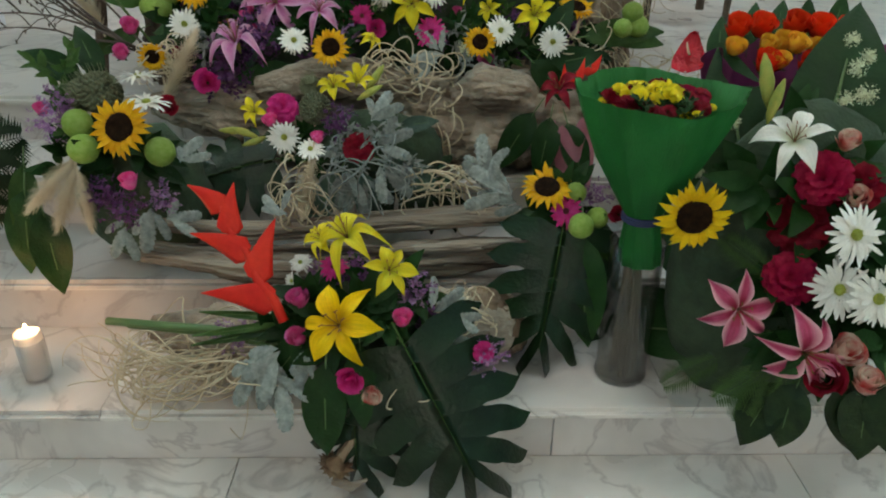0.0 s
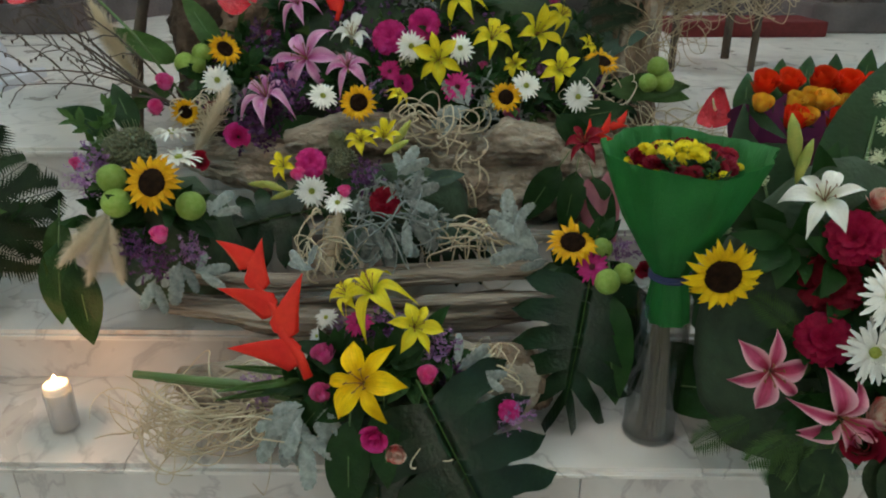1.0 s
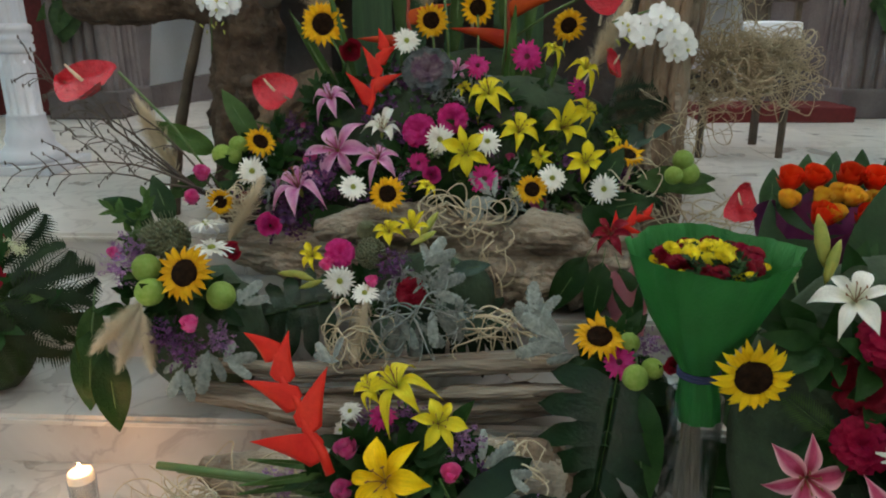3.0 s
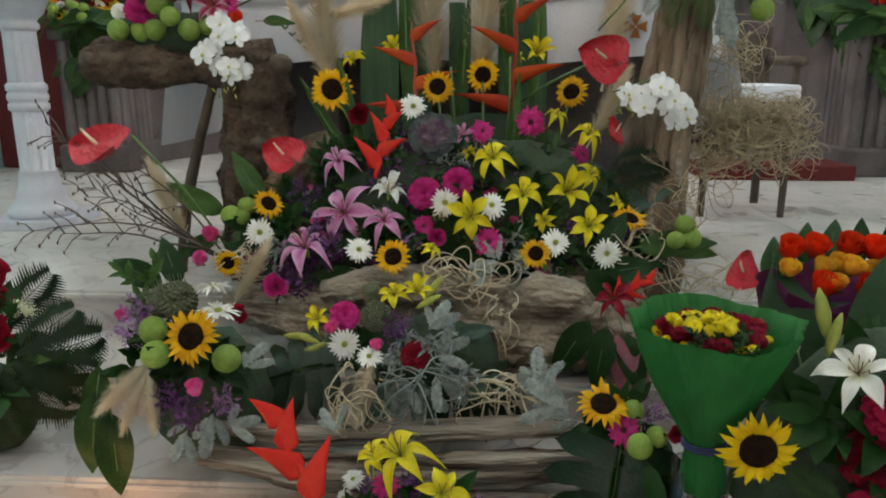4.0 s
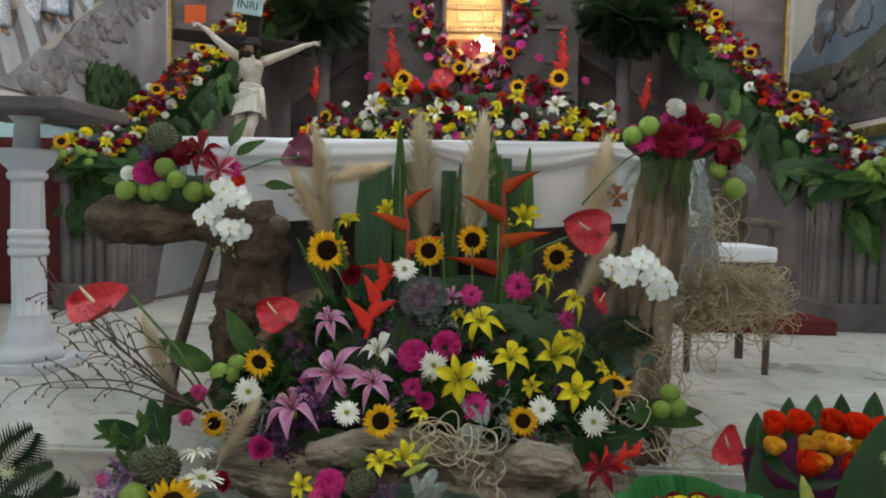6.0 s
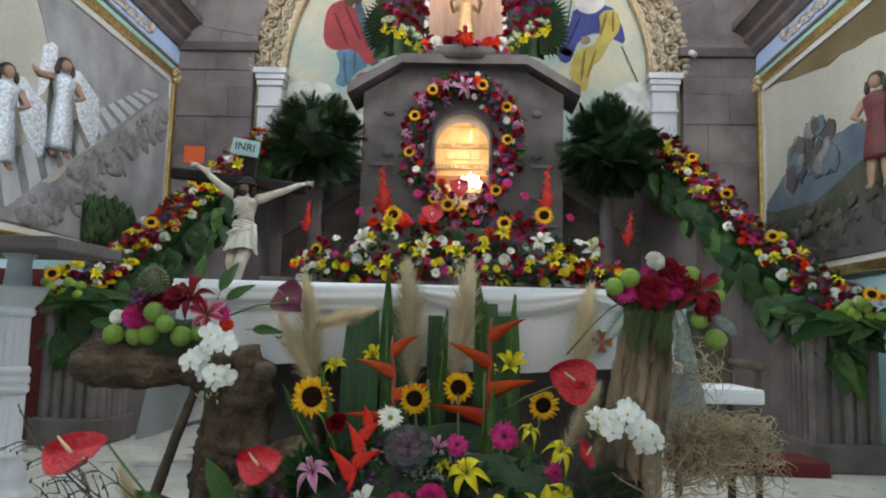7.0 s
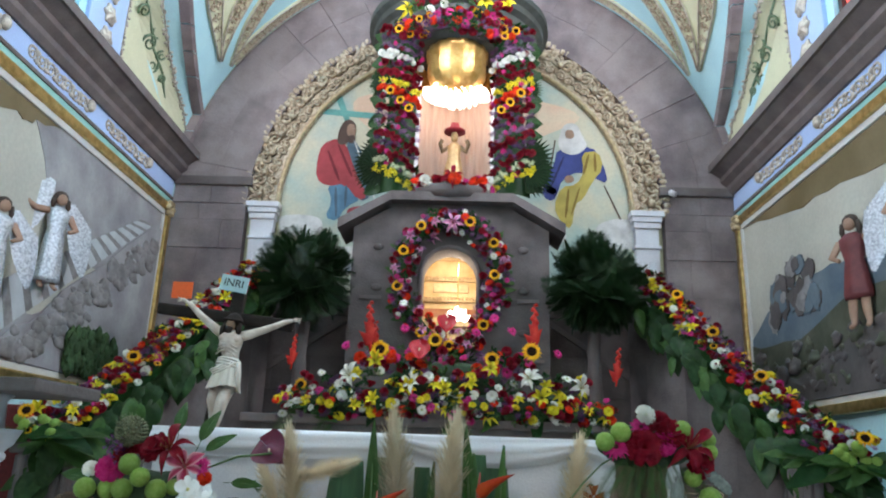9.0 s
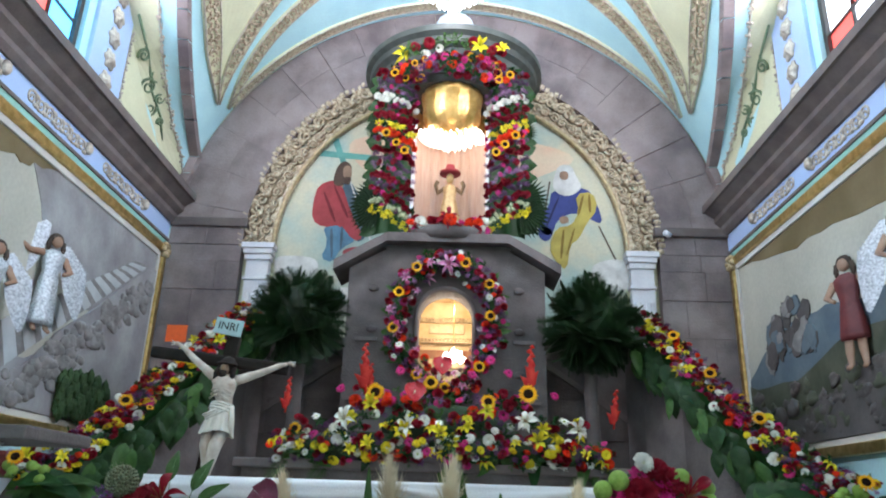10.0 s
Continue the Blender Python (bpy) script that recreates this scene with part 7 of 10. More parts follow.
bloom(spray, "crimson_carnation", (0.858, 1.220, 0.542), 0.111, -27, 39)
bloom(spray, "red_carnation", (0.893, 1.300, 0.628), 0.136, -34, 29)
bloom(spray, "red_carnation", (0.974, 1.280, 0.709), 0.111, -44, 32)
bloom(spray, "bicolour_rose", (0.924, 1.100, 0.455), 0.091, 10, 20)
bloom(spray, "red_rose", (0.892, 1.080, 0.407), 0.086, -50, 39)
bloom(spray, "bicolour_rose", (0.958, 1.060, 0.414), 0.087, -29, 44)
bloom(spray, "bicolour_rose", (0.954, 1.240, 0.704), 0.072, -46, 21)
bloom(spray, "bicolour_rose", (0.947, 1.300, 0.794), 0.066, -21, 27)
bloom(spray, "dark_leaf", (0.928, 1.360, 0.650), 0.436, -20, 28, -8)
bloom(spray, "dark_leaf", (1.070, 1.400, 0.593), 0.454, -35, 29, -20)
bloom(spray, "dark_leaf", (0.872, 1.420, 0.529), 0.441, -21, 19, 18)
bloom(spray, "dark_leaf", (0.811, 1.400, 0.411), 0.269, -29, 17, 55)
bloom(spray, "dark_leaf", (0.861, 1.380, 0.303), 0.334, -30, 36, 100)
bloom(spray, "dark_leaf", (0.838, 1.400, 0.258), 0.311, -38, 29, 80)
bloom(spray, "dark_leaf", (0.938, 1.400, 0.411), 0.360, -41, 16, 30)
bloom(spray, "dark_leaf", (0.882, 1.500, 0.443), 0.368, -22, 18, 25)
bloom(spray, "dark_leaf", (1.015, 1.360, 0.434), 0.359, -45, 17, -10)
bloom(spray, "striped_leaf", (0.867, 1.120, 0.365), 0.144, -47, 23, 180)
bloom(spray, "striped_leaf", (0.936, 1.080, 0.396), 0.143, -23, 22, 195)
bloom(spray, "striped_leaf", (0.960, 1.060, 0.405), 0.147, -30, 28, 188)
bloom(spray, "striped_leaf", (0.978, 1.040, 0.427), 0.150, -48, 21, 205)
bloom(spray, "striped_leaf", (0.853, 1.160, 0.336), 0.148, -43, 35, 168)
bloom(spray, "fern", (0.837, 1.160, 0.388), 0.147, -18, 22, 140)
bloom(spray, "fern", (0.846, 1.140, 0.403), 0.133, -21, 19, 190)
bloom(spray, "fern", (0.817, 1.160, 0.375), 0.147, -31, 22, 170)
bloom(spray, "fern", (0.783, 1.280, 0.314), 0.144, -23, 33, 130)
bloom(spray, "fern", (0.841, 1.240, 0.533), 0.122, -19, 21, 60)
bloom(spray, "white_filler", (0.814, 1.360, 0.580), 0.046, -23, 30)
bloom(spray, "white_filler", (0.827, 1.350, 0.551), 0.046, -39, 41)
bloom(spray, "white_filler", (0.807, 1.370, 0.621), 0.041, -23, 38)
bloom(spray, "white_filler", (0.810, 1.360, 0.533), 0.042, -36, 33)
bloom(spray, "white_filler", (0.760, 1.500, 0.684), 0.042, -24, 32)
bloom(spray, "white_filler", (0.752, 1.500, 0.658), 0.042, -36, 23)
bloom(spray, "white_filler", (0.775, 1.500, 0.644), 0.040, -23, 16)
bloom(spray, "white_filler", (0.809, 1.500, 0.769), 0.039, -22, 30)
bloom(spray, "white_filler", (0.988, 1.400, 0.909), 0.046, -34, 23)
bloom(spray, "white_filler", (1.005, 1.380, 0.864), 0.055, -29, 13)
bloom(spray, "white_filler", (0.981, 1.400, 0.847), 0.046, -36, 34)
bloom(spray, "white_filler", (0.975, 1.420, 0.960), 0.041, -36, 15)
bloom(spray, "white_filler", (1.016, 1.420, 0.927), 0.041, -45, 11)
bloom(spray, "leaf_filler", (0.928, 1.360, 0.377), 0.315, -41, 47)
bloom(spray, "dark_leaf_filler", (0.988, 1.360, 0.546), 0.347, -25, 41)
bloom(spray, "dark_leaf_filler", (0.872, 1.420, 0.650), 0.312, -12, 31)
bloom(spray, "dark_leaf_filler", (0.990, 1.240, 0.385), 0.291, -21, 38)
bloom(spray, "dark_leaf_filler", (1.071, 1.300, 0.470), 0.298, -38, 45)
bloom(spray, "dark_leaf_filler", (0.929, 1.260, 0.385), 0.262, -19, 49)
bloom(fire, "orange_rose", (0.872, 1.720, 0.929), 0.095, -7, 22)
bloom(fire, "orange_rose", (0.942, 1.750, 0.928), 0.098, 8, 22)
bloom(fire, "orange_rose", (1.019, 1.750, 0.930), 0.099, -1, 22)
bloom(fire, "orange_rose", (1.078, 1.740, 0.925), 0.100, -12, 22)
bloom(fire, "orange_rose", (1.135, 1.740, 0.921), 0.102, -2, 22)
bloom(fire, "orange_rose", (0.913, 1.620, 0.870), 0.092, 13, 22)
bloom(fire, "orange_rose", (1.009, 1.620, 0.866), 0.094, -2, 22)
bloom(fire, "apricot_rose", (0.849, 1.660, 0.896), 0.072, -4, 22)
bloom(fire, "apricot_rose", (0.923, 1.660, 0.901), 0.074, 9, 22)
bloom(fire, "apricot_rose", (0.966, 1.680, 0.906), 0.075, -2, 22)
bloom(fire, "apricot_rose", (0.988, 1.660, 0.903), 0.075, 12, 22)
bloom(fire, "apricot_rose", (0.937, 1.620, 0.874), 0.073, -9, 22)
bloom(fire, "apricot_rose", (1.036, 1.660, 0.895), 0.076, -6, 22)
bloom(fire, "dark_leaf", (0.937, 1.800, 0.872), 0.114, -24, 21, 0)
bloom(fire, "dark_leaf", (1.008, 1.820, 0.868), 0.125, -28, 25, 0)
bloom(fire, "dark_leaf", (1.076, 1.820, 0.868), 0.123, -15, 11, -4)
bloom(fire, "dark_leaf", (1.136, 1.800, 0.873), 0.127, -17, 9, -8)
bloom(fire, "dark_leaf", (0.833, 1.700, 0.842), 0.128, -33, 21, 12)
bloom(fire, "anthurium", (0.794, 1.780, 0.868), 0.085, -62, 15, 10)
bloom(roses, "red_rose", (-1.063, 1.700, 0.835), 0.099, 29, 22)
bloom(roses, "red_rose", (-1.043, 1.680, 0.771), 0.092, 40, 11)
bloom(roses, "red_rose", (-1.021, 1.620, 0.708), 0.106, 44, 19)
bloom(roses, "red_rose", (-1.100, 1.660, 0.765), 0.116, 35, 19)
bloom(roses, "red_rose", (-1.075, 1.600, 0.685), 0.114, 45, 32)
bloom(roses, "red_rose", (-1.156, 1.720, 0.835), 0.112, 31, 10)
bloom(roses, "white_filler", (-1.013, 1.680, 0.742), 0.057, 29, 21)
bloom(roses, "white_filler", (-1.001, 1.700, 0.760), 0.052, 21, 14)
bloom(roses, "white_filler", (-0.972, 1.700, 0.747), 0.052, 42, 29)
bloom(roses, "dark_fern", (-0.989, 1.660, 0.647), 0.222, 48, 29, -62)
bloom(roses, "dark_fern", (-0.979, 1.640, 0.626), 0.233, 45, 18, -85)
bloom(roses, "dark_fern", (-0.992, 1.620, 0.649), 0.219, 26, 16, -110)
bloom(roses, "dark_fern", (-0.994, 1.600, 0.643), 0.205, 35, 21, -140)
bloom(roses, "dark_fern", (-1.055, 1.680, 0.699), 0.199, 37, 16, -50)
bloom(roses, "dark_fern", (-1.012, 1.580, 0.621), 0.192, 47, 16, -165)
bloom(roses, "dark_fern", (-0.983, 1.620, 0.604), 0.194, 34, 28, -95)
bloom(roses, "dark_fern", (-0.989, 1.600, 0.568), 0.194, 44, 17, -120)
bloom(roses, "dark_fern", (-1.055, 1.580, 0.620), 0.194, 30, 26, 180)
bloom(roses, "leaf_filler", (-1.133, 1.720, 0.666), 0.345, 21, 15)
bloom(roses, "dark_leaf_filler", (-1.097, 1.700, 0.597), 0.326, 38, 28)
roses.location.x -= 0.045


rg = random.Random(31)
for k in range(75):                        # greenery between the flowers of the bank
    x = rg.uniform(-0.6, 0.62)
    up = rg.random()
    bloom(bank, rg.choice(("dark_leaf_filler", "leaf_filler", "dark_leaf_filler", "purple_filler", "silver_filler")), (x, 2.13 + 0.26 * up, 0.76 + 0.38 * up * (1 - (x / 0.8) ** 2)), rg.uniform(0.1, 0.17), rg.uniform(-30, 30), rg.uniform(10, 60))
for k in range(70):
    x = rg.uniform(-0.6, 0.62)
    up = rg.random()
    bloom(bank, rg.choice(("leaf", "dark_leaf", "blue_leaf", "dark_leaf", "leaf", "strap_leaf")), (x, 2.16 + 0.26 * up, 0.72 + 0.4 * up * (1 - (x / 0.8) ** 2)), rg.uniform(0.1, 0.2), rg.uniform(-50, 50), rg.uniform(5, 45), rg.uniform(-90, 90), fine=False)


for k in range(60):                        # small buds and sprigs that fill the bank
    x, up = rg.uniform(-0.6, 0.62), rg.random()
    bloom(bank, rg.choice(("pink_rose", "purple_filler", "mauve_filler", "white_filler", "magenta_rose", "leaf_filler", "silver_filler")), (x, 2.09 + 0.24 * up, 0.74 + 0.38 * up * (1 - (x / 0.8) ** 2)), rg.uniform(0.03, 0.07), rg.uniform(-30, 30), rg.uniform(10, 50), fine=False)


def stems(parent, name, pairs, thick, material=C_STEM):
    for a, b in pairs:
        a, b = Vector(a) - Vector(parent.location), Vector(b) - Vector(parent.location)
        mid = (a + b) / 2 + Vector((0.01, -0.01, 0.02))
        part(name, tube(bmesh.new(), [a, mid, b], [thick, thick, thick * 0.8], 7), material, parent, smooth=True)


stems(front, "stem", [((-0.54, 1.33, 0.38), (-0.1, 1.3, 0.33)), ((-0.5, 1.34, 0.365), (-0.12, 1.31, 0.31))], 0.009)
stems(bank, "stem", [((-0.36, 2.42, 1.28), (-0.22, 2.38, 0.95)), ((-0.012, 2.38, 1.28), (0.0, 2.4, 0.95)), ((0.132, 2.44, 1.32), (0.12, 2.42, 0.95)), ((0.427, 2.5, 1.26), (0.33, 2.45, 0.95)),
                     ((-0.87, 2.05, 1.16), (-0.62, 2.1, 0.8)), ((0.48, 2.25, 1.37), (0.2, 2.45, 1.2)), ((0.03, 2.4, 1.35), (0.03, 2.42, 1.0)), ((0.22, 2.42, 1.38), (0.2, 2.42, 1.0)), ((0.3, 2.35, 1.2), (0.22, 2.4, 0.95))], 0.0042)
# bare twigs reaching over the platform's edge
rt = random.Random(5)
for k in range(8):
    bm = bmesh.new()
    p = Vector((-0.62 - 0.02 * k, 2.12, 0.76 + 0.012 * k))
    d = Vector((-1, rt.uniform(-0.3, 0.3), rt.uniform(-0.05, 0.95))).normalized()
    pts = [p.copy()]
    for i in range(7):
        d = (d + Vector((0, rt.uniform(-0.2, 0.2), rt.uniform(-0.25, 0.25)))).normalized()
        p = p + d * 0.075
        pts.append(p.copy())
        for fork in range(0 if i < 2 else 2):
            e = p + (d + Vector((0, 0, rt.choice((-0.8, 0.8))))).normalized() * rt.uniform(0.04, 0.11)
            tube(bm, [p, (p + e) / 2 + Vector((0, 0, 0.01)), e], [0.0022, 0.0018, 0.001], 4)
            ball(bm, e, 0.005, 0, (0.6, 0.6, 1.5))
    tube(bm, pts, [0.0045 - 0.0005 * i for i in range(8)], 5)
    for v in bm.verts:
        v.co -= Vector(bank.location)
    part("twig", bm, C_TWIG, bank, smooth=True)
tangle(front, "curly_willow", (-0.30, 1.33, 0.29), (0.28, 0.09, 0.10), 58, C_WILLOW, 0.0025, 18, 0.05, 3, (-0.45, 0, -0.08))
tangle(front, "curly_willow", (0.23, 1.32, 0.40), (0.1, 0.05, 0.07), 18, C_WILLOW, 0.0026, 18, 0.0, 4)
tangle(front, "curly_willow", (0.14, 1.19, 0.29), (0.1, 0.03, 0.03), 6, C_WILLOW, 0.003, 18, 0.0, 5)
tangle(middle, "curly_willow", (-0.16, 1.68, 0.555), (0.13, 0.05, 0.13), 30, C_WILLOW, 0.0028, 20, 0.12, 6)
tangle(middle, "curly_willow", (0.0, 1.68, 0.60), (0.16, 0.05, 0.10), 18, C_SILVER, 0.003, 18, 0.08, 26)
tangle(middle, "curly_willow", (0.2, 1.74, 0.53), (0.16, 0.06, 0.08), 22, C_WILLOW, 0.003, 18, 0.05, 7)
tangle(bank, "curly_willow", (0.1, 2.02, 0.75), (0.17, 0.06, 0.06), 26, C_WILLOW, 0.0034, 18, 0.02, 8)
tangle(bank, "curly_willow", (0.2, 1.99, 0.66), (0.06, 0.03, 0.15), 9, C_WILLOW, 0.0034, 18, 0.1, 9)
tangle(bank, "curly_willow", (0.58, 2.1, 0.80), (0.13, 0.06, 0.1), 16, C_WILLOW, 0.003, 18, 0.0, 10)
tangle(bank, "curly_willow", (0.80, 2.1, 0.73), (0.2, 0.08, 0.06), 18, C_WILLOW, 0.003, 18, 0.0, 11)
tangle(bank, "curly_willow", (-0.58, 2.05, 0.77), (0.09, 0.06, 0.07), 26, C_STRAW, 0.003, 16, 0.0, 12)
nest = thing("moss_nest", "loose tangle of dry straw-coloured moss hung beside the trunk", "dry moss", at=(1.0, 2.62, 1.1))
tangle(nest, "moss_tangle", (0.98, 2.60, 1.14), (0.19, 0.10, 0.13), 170, C_MOSS, 0.0026, 18, 0.0, 15)
tangle(nest, "moss_tangle", (1.13, 2.62, 1.17), (0.15, 0.09, 0.09), 100, C_MOSS, 0.0026, 18, 0.0, 19)
tangle(nest, "moss_tangle", (1.06, 2.60, 1.05), (0.24, 0.08, 0.07), 60, C_MOSS, 0.0024, 18, 0.0, 20)
tangle(nest, "moss_tangle", (1.22, 2.62, 1.10), (0.12, 0.06, 0.12), 24, C_MOSS, 0.0022, 18, 0.0, 22)
tangle(nest, "moss_tangle", (0.90, 2.5, 0.98), (0.13, 0.08, 0.14), 16, C_MOSS, 0.0022, 18, 0.1, 16)
tangle(nest, "moss_tangle", (0.95, 2.62, 1.4), (0.18, 0.08, 0.2), 50, C_MOSS, 0.0022, 18, 0.05, 17)
tangle(nest, "moss_tangle", (0.75, 2.3, 0.95), (0.08, 0.03, 0.2), 18, C_MOSS, 0.0018, 18, 0.1, 18)

# orchid sprays
orchid_r = thing("orchid_spray", "spray of white orchids tied to the upright trunk", "orchid", "white orchid sprays", (0.62, 2.1, 1.24))
orchid_l = thing("orchid_spray", "hanging spray of white orchids on the hollow trunk", "orchid", "white orchid sprays", (-0.72, 2.36, 1.36))
ro = random.Random(11)
for k in range(15):
    t = k / 14
    x, z = 0.545 + 0.17 * t, 1.245 + 0.05 * math.sin(math.pi * t * 0.9) - 0.075 * t * t
    bloom(orchid_r, "orchid", (x + ro.uniform(-0.02, 0.02), 2.1 + ro.uniform(-0.04, 0.04), z + ro.uniform(-0.035, 0.035)), 0.072, ro.uniform(-35, 35), ro.uniform(-5, 35), ro.uniform(-25, 25))
for k in range(5):
    bloom(orchid_r, "green_bud", (0.52 + 0.012 * k, 2.1, 1.27 + ro.uniform(-0.06, 0.02)), 0.03, ro.uniform(-90, 90), 40, 0)
for k in range(13):
    t = k / 12
    bloom(orchid_l, "orchid", (-0.70 + 0.055 * math.sin(t * 9), 2.36 + ro.uniform(-0.03, 0.03), 1.485 - 0.17 * t + ro.uniform(-0.02, 0.02)), 0.085, ro.uniform(-35, 35), ro.uniform(-5, 30), ro.uniform(-25, 25))
for k in range(6):
    bloom(orchid_l, "green_bud", (-0.74 + ro.uniform(-0.1, 0.09), 2.36, 1.26 + ro.uniform(-0.02, 0.03)), 0.022, ro.uniform(-90, 90), -40, 0)
stems(orchid_r, "stem", [((0.7, 2.24, 1.3), (0.5, 2.1, 1.28))], 0.003)
stems(orchid_l, "stem", [((-0.70, 2.38, 1.5), (-0.72, 2.38, 1.2))], 0.003)

# tops of the two trunks
top_l = thing("trunk_top_arrangement", "lime pods, dark red carnations and pink lilies on the trunk's arm", "flower arrangement", "arrangements on the trunks", (-0.9, 2.45, 1.42))
core(top_l, (-0.9, 2.5, 1.46), 0.1, (2.2, 0.7, 0.7))
for x, z, s in ((-1.06, 1.47, 0.085), (-1.0, 1.468, 0.085), (-0.94, 1.47, 0.085), (-0.875, 1.51, 0.08), (-0.92, 1.55, 0.08), (-0.83, 1.47, 0.085), (-0.78, 1.48, 0.07)):
    bloom(top_l, "pod", (x, 2.42 + 0.03 * math.sin(x * 30), z), s * 0.82)
for kind, x, z, s in (("magenta_carnation", -1.0, 1.53, 0.11), ("red_carnation", -0.95, 1.585, 0.11), ("red_lily", -0.81, 1.60, 0.15), ("red_carnation", -0.86, 1.6, 0.11), ("stargazer_lily", -0.75, 1.545, 0.13), ("gerbera", -0.70, 1.55, 0.07), ("orange_carnation", -0.68, 1.51, 0.055), ("white_carnation", -1.07, 1.53, 0.055), ("thistle", -0.95, 1.655, 0.12), ("purple_filler", -0.98, 1.6, 0.13)):
    bloom(top_l, kind, (x, 2.45, z), s, R.uniform(-25, 20), R.uniform(10, 40))
for x, z, s, sp in ((-0.72, 1.63, 0.13, -15), (-0.70, 1.6, 0.12, -50), (-1.08, 1.5, 0.12, 80), (-0.8, 1.66, 0.12, 5), (-0.6, 1.5, 0.1, -90)):
    bloom(top_l, "leaf", (x, 2.48, z), s, 0, 20, sp)
bloom(top_l, "plum_anthurium", (-0.47, 2.5, 1.60), 0.12, -20, 25, -125)
stems(top_l, "stem", [((-0.47, 2.5, 1.60), (-0.72, 2.47, 1.53))], 0.004)
top_r = thing("trunk_top_arrangement", "red carnations, gerberas and lime pods on top of the upright trunk", "flower arrangement", "arrangements on the trunks", (0.78, 2.36, 1.62))
core(top_r, (0.78, 2.38, 1.66), 0.1, (1.5, 0.8, 0.7))
for kind, x, z, s in (("pod", 0.63, 1.67, 0.075), ("pod", 0.68, 1.70, 0.08), ("gerbera", 0.665, 1.655, 0.10), ("red_carnation", 0.75, 1.655, 0.14), ("magenta_carnation", 0.815, 1.67, 0.10), ("red_lily", 0.89, 1.655, 0.19), ("red_carnation", 0.84, 1.70, 0.11), ("pod", 0.875, 1.715, 0.075), ("pod", 0.955, 1.65, 0.07), ("pod", 0.955, 1.685, 0.06), ("red_carnation", 0.92, 1.61, 0.12), ("pod", 0.95, 1.51, 0.085), ("white_carnation", 0.76, 1.755, 0.085), ("gerbera", 0.745, 1.72, 0.08), ("pod", 0.90, 1.57, 0.07), ("red_carnation", 0.80, 1.735, 0.09)):
    bloom(top_r, kind, (x, 2.30, z), s * (0.78 if kind == "pod" else 0.88), R.uniform(-25, 25), R.uniform(5, 35))
for x, z, s, sp in ((0.74, 1.62, 0.15, 160), (0.78, 1.62, 0.16, 185), (0.82, 1.62, 0.15, 200), (0.70, 1.62, 0.13, 140), (0.86, 1.6, 0.12, 230)):
    bloom(top_r, "fern", (x, 2.3, z), s, 0, 20, sp)
for x, z, s, sp in ((0.85, 1.57, 0.14, 170), (0.83, 1.55, 0.15, 195), (0.92, 1.6, 0.12, 235)):
    bloom(top_r, "silver_leaf", (x, 2.28, z), s, 0, 15, sp)
stems(top_r, "stem", [((0.47, 2.24, 1.45), (0.62, 2.32, 1.60)), ((0.62, 2.32, 1.6), (0.7, 2.34, 1.62))], 0.003)

# ---- vase with the wrapped bouquet ----
SMOKED = glass("smoked_vase_glass", (0.86, 0.865, 0.86), 0.06)
WATER_STEMS = mat("stems_in_vase", (0.12, 0.10, 0.06), 0.6, (0.16, 0.15, 0.08), 14, 0.2, 40)
vase = thing("glass_vase", "tall smoky glass cylinder vase standing on the marble step", "vase", at=(0.622, 1.447, 0.15))
vase.scale = (0.86, 0.86, 1)
bm = bmesh.new()
lathe(bm, [(0.066, 0.0), (0.07, 0.004), (0.071, 0.1), (0.072, 0.36), (0.068, 0.36), (0.067, 0.012), (0.005, 0.012)], n=40)
part("vase_glass", bm, SMOKED, vase, smooth=True)
bm = bmesh.new()
tube(bm, [(0.0705 * math.cos(a), 0.0705 * math.sin(a), 0.362) for a in np.linspace(0, 2 * math.pi, 41)], 0.0028, 6)
part("vase_rim", bm, SMOKED, vase, smooth=True)
part("vase_foot", lathe(bmesh.new(), [(0.005, -0.0), (0.071, 0.0), (0.073, 0.006), (0.0715, 0.014)], n=40), SMOKED, vase, smooth=True)
bouquet = thing("wrapped_bouquet", "bouquet of yellow and dark red flowers in bright green paper", "bouquet", at=(0.61, 1.42, 0.17))
GREEN_PAPER = mat("green_crepe_paper", (0.009, 0.27, 0.06), 0.55, (0.007, 0.21, 0.045), 6, 0.35, 90, stretch=(3, 3, 0.6), thin=0.12)
rows = []
path = [((0.622, 1.42, 0.475), 0.045), ((0.615, 1.41, 0.53), 0.043), ((0.607, 1.395, 0.585), 0.036), ((0.602, 1.385, 0.61), 0.037), ((0.595, 1.37, 0.67), 0.065), ((0.588, 1.35, 0.74), 0.1), ((0.582, 1.335, 0.82), 0.128), ((0.578, 1.325, 0.875), 0.147)]
for i, (c, r) in enumerate(path):
    c = Vector(c) - Vector(bouquet.location)
    row = []
    for k in range(65):
        a = 2 * math.pi * k / 64
        fold = 1 + 0.06 * math.sin(9 * a + 0.25 * i + math.sin(2 * a)) * (0.6 + 0.4 * (i < 5)) + 0.025 * math.sin(23 * a + 0.3 * i)
        z = c.z
        if i > 5:
            w = (i - 5) / 2
            z += w * (0.010 + 0.008 * math.sin(a) + 0.006 * math.cos(3 * a + 0.8)) + w * 0.03 * math.exp(-((a - 3.2) / 0.3) ** 2)
        rr = r * fold * (1.0 + (0.1 * math.exp(-((a - 3.5) / 0.4) ** 2) + 0.14 * math.exp(-((a - 0.05) / 0.5) ** 2) + 0.14 * math.exp(-((a - 6.23) / 0.5) ** 2)) * (i > 5))
        row.append((c.x + rr * math.cos(a), c.y + rr * math.sin(a) * 0.92, z))
    rows.append(row)
bm = bmesh.new()
sheet(bm, rows)
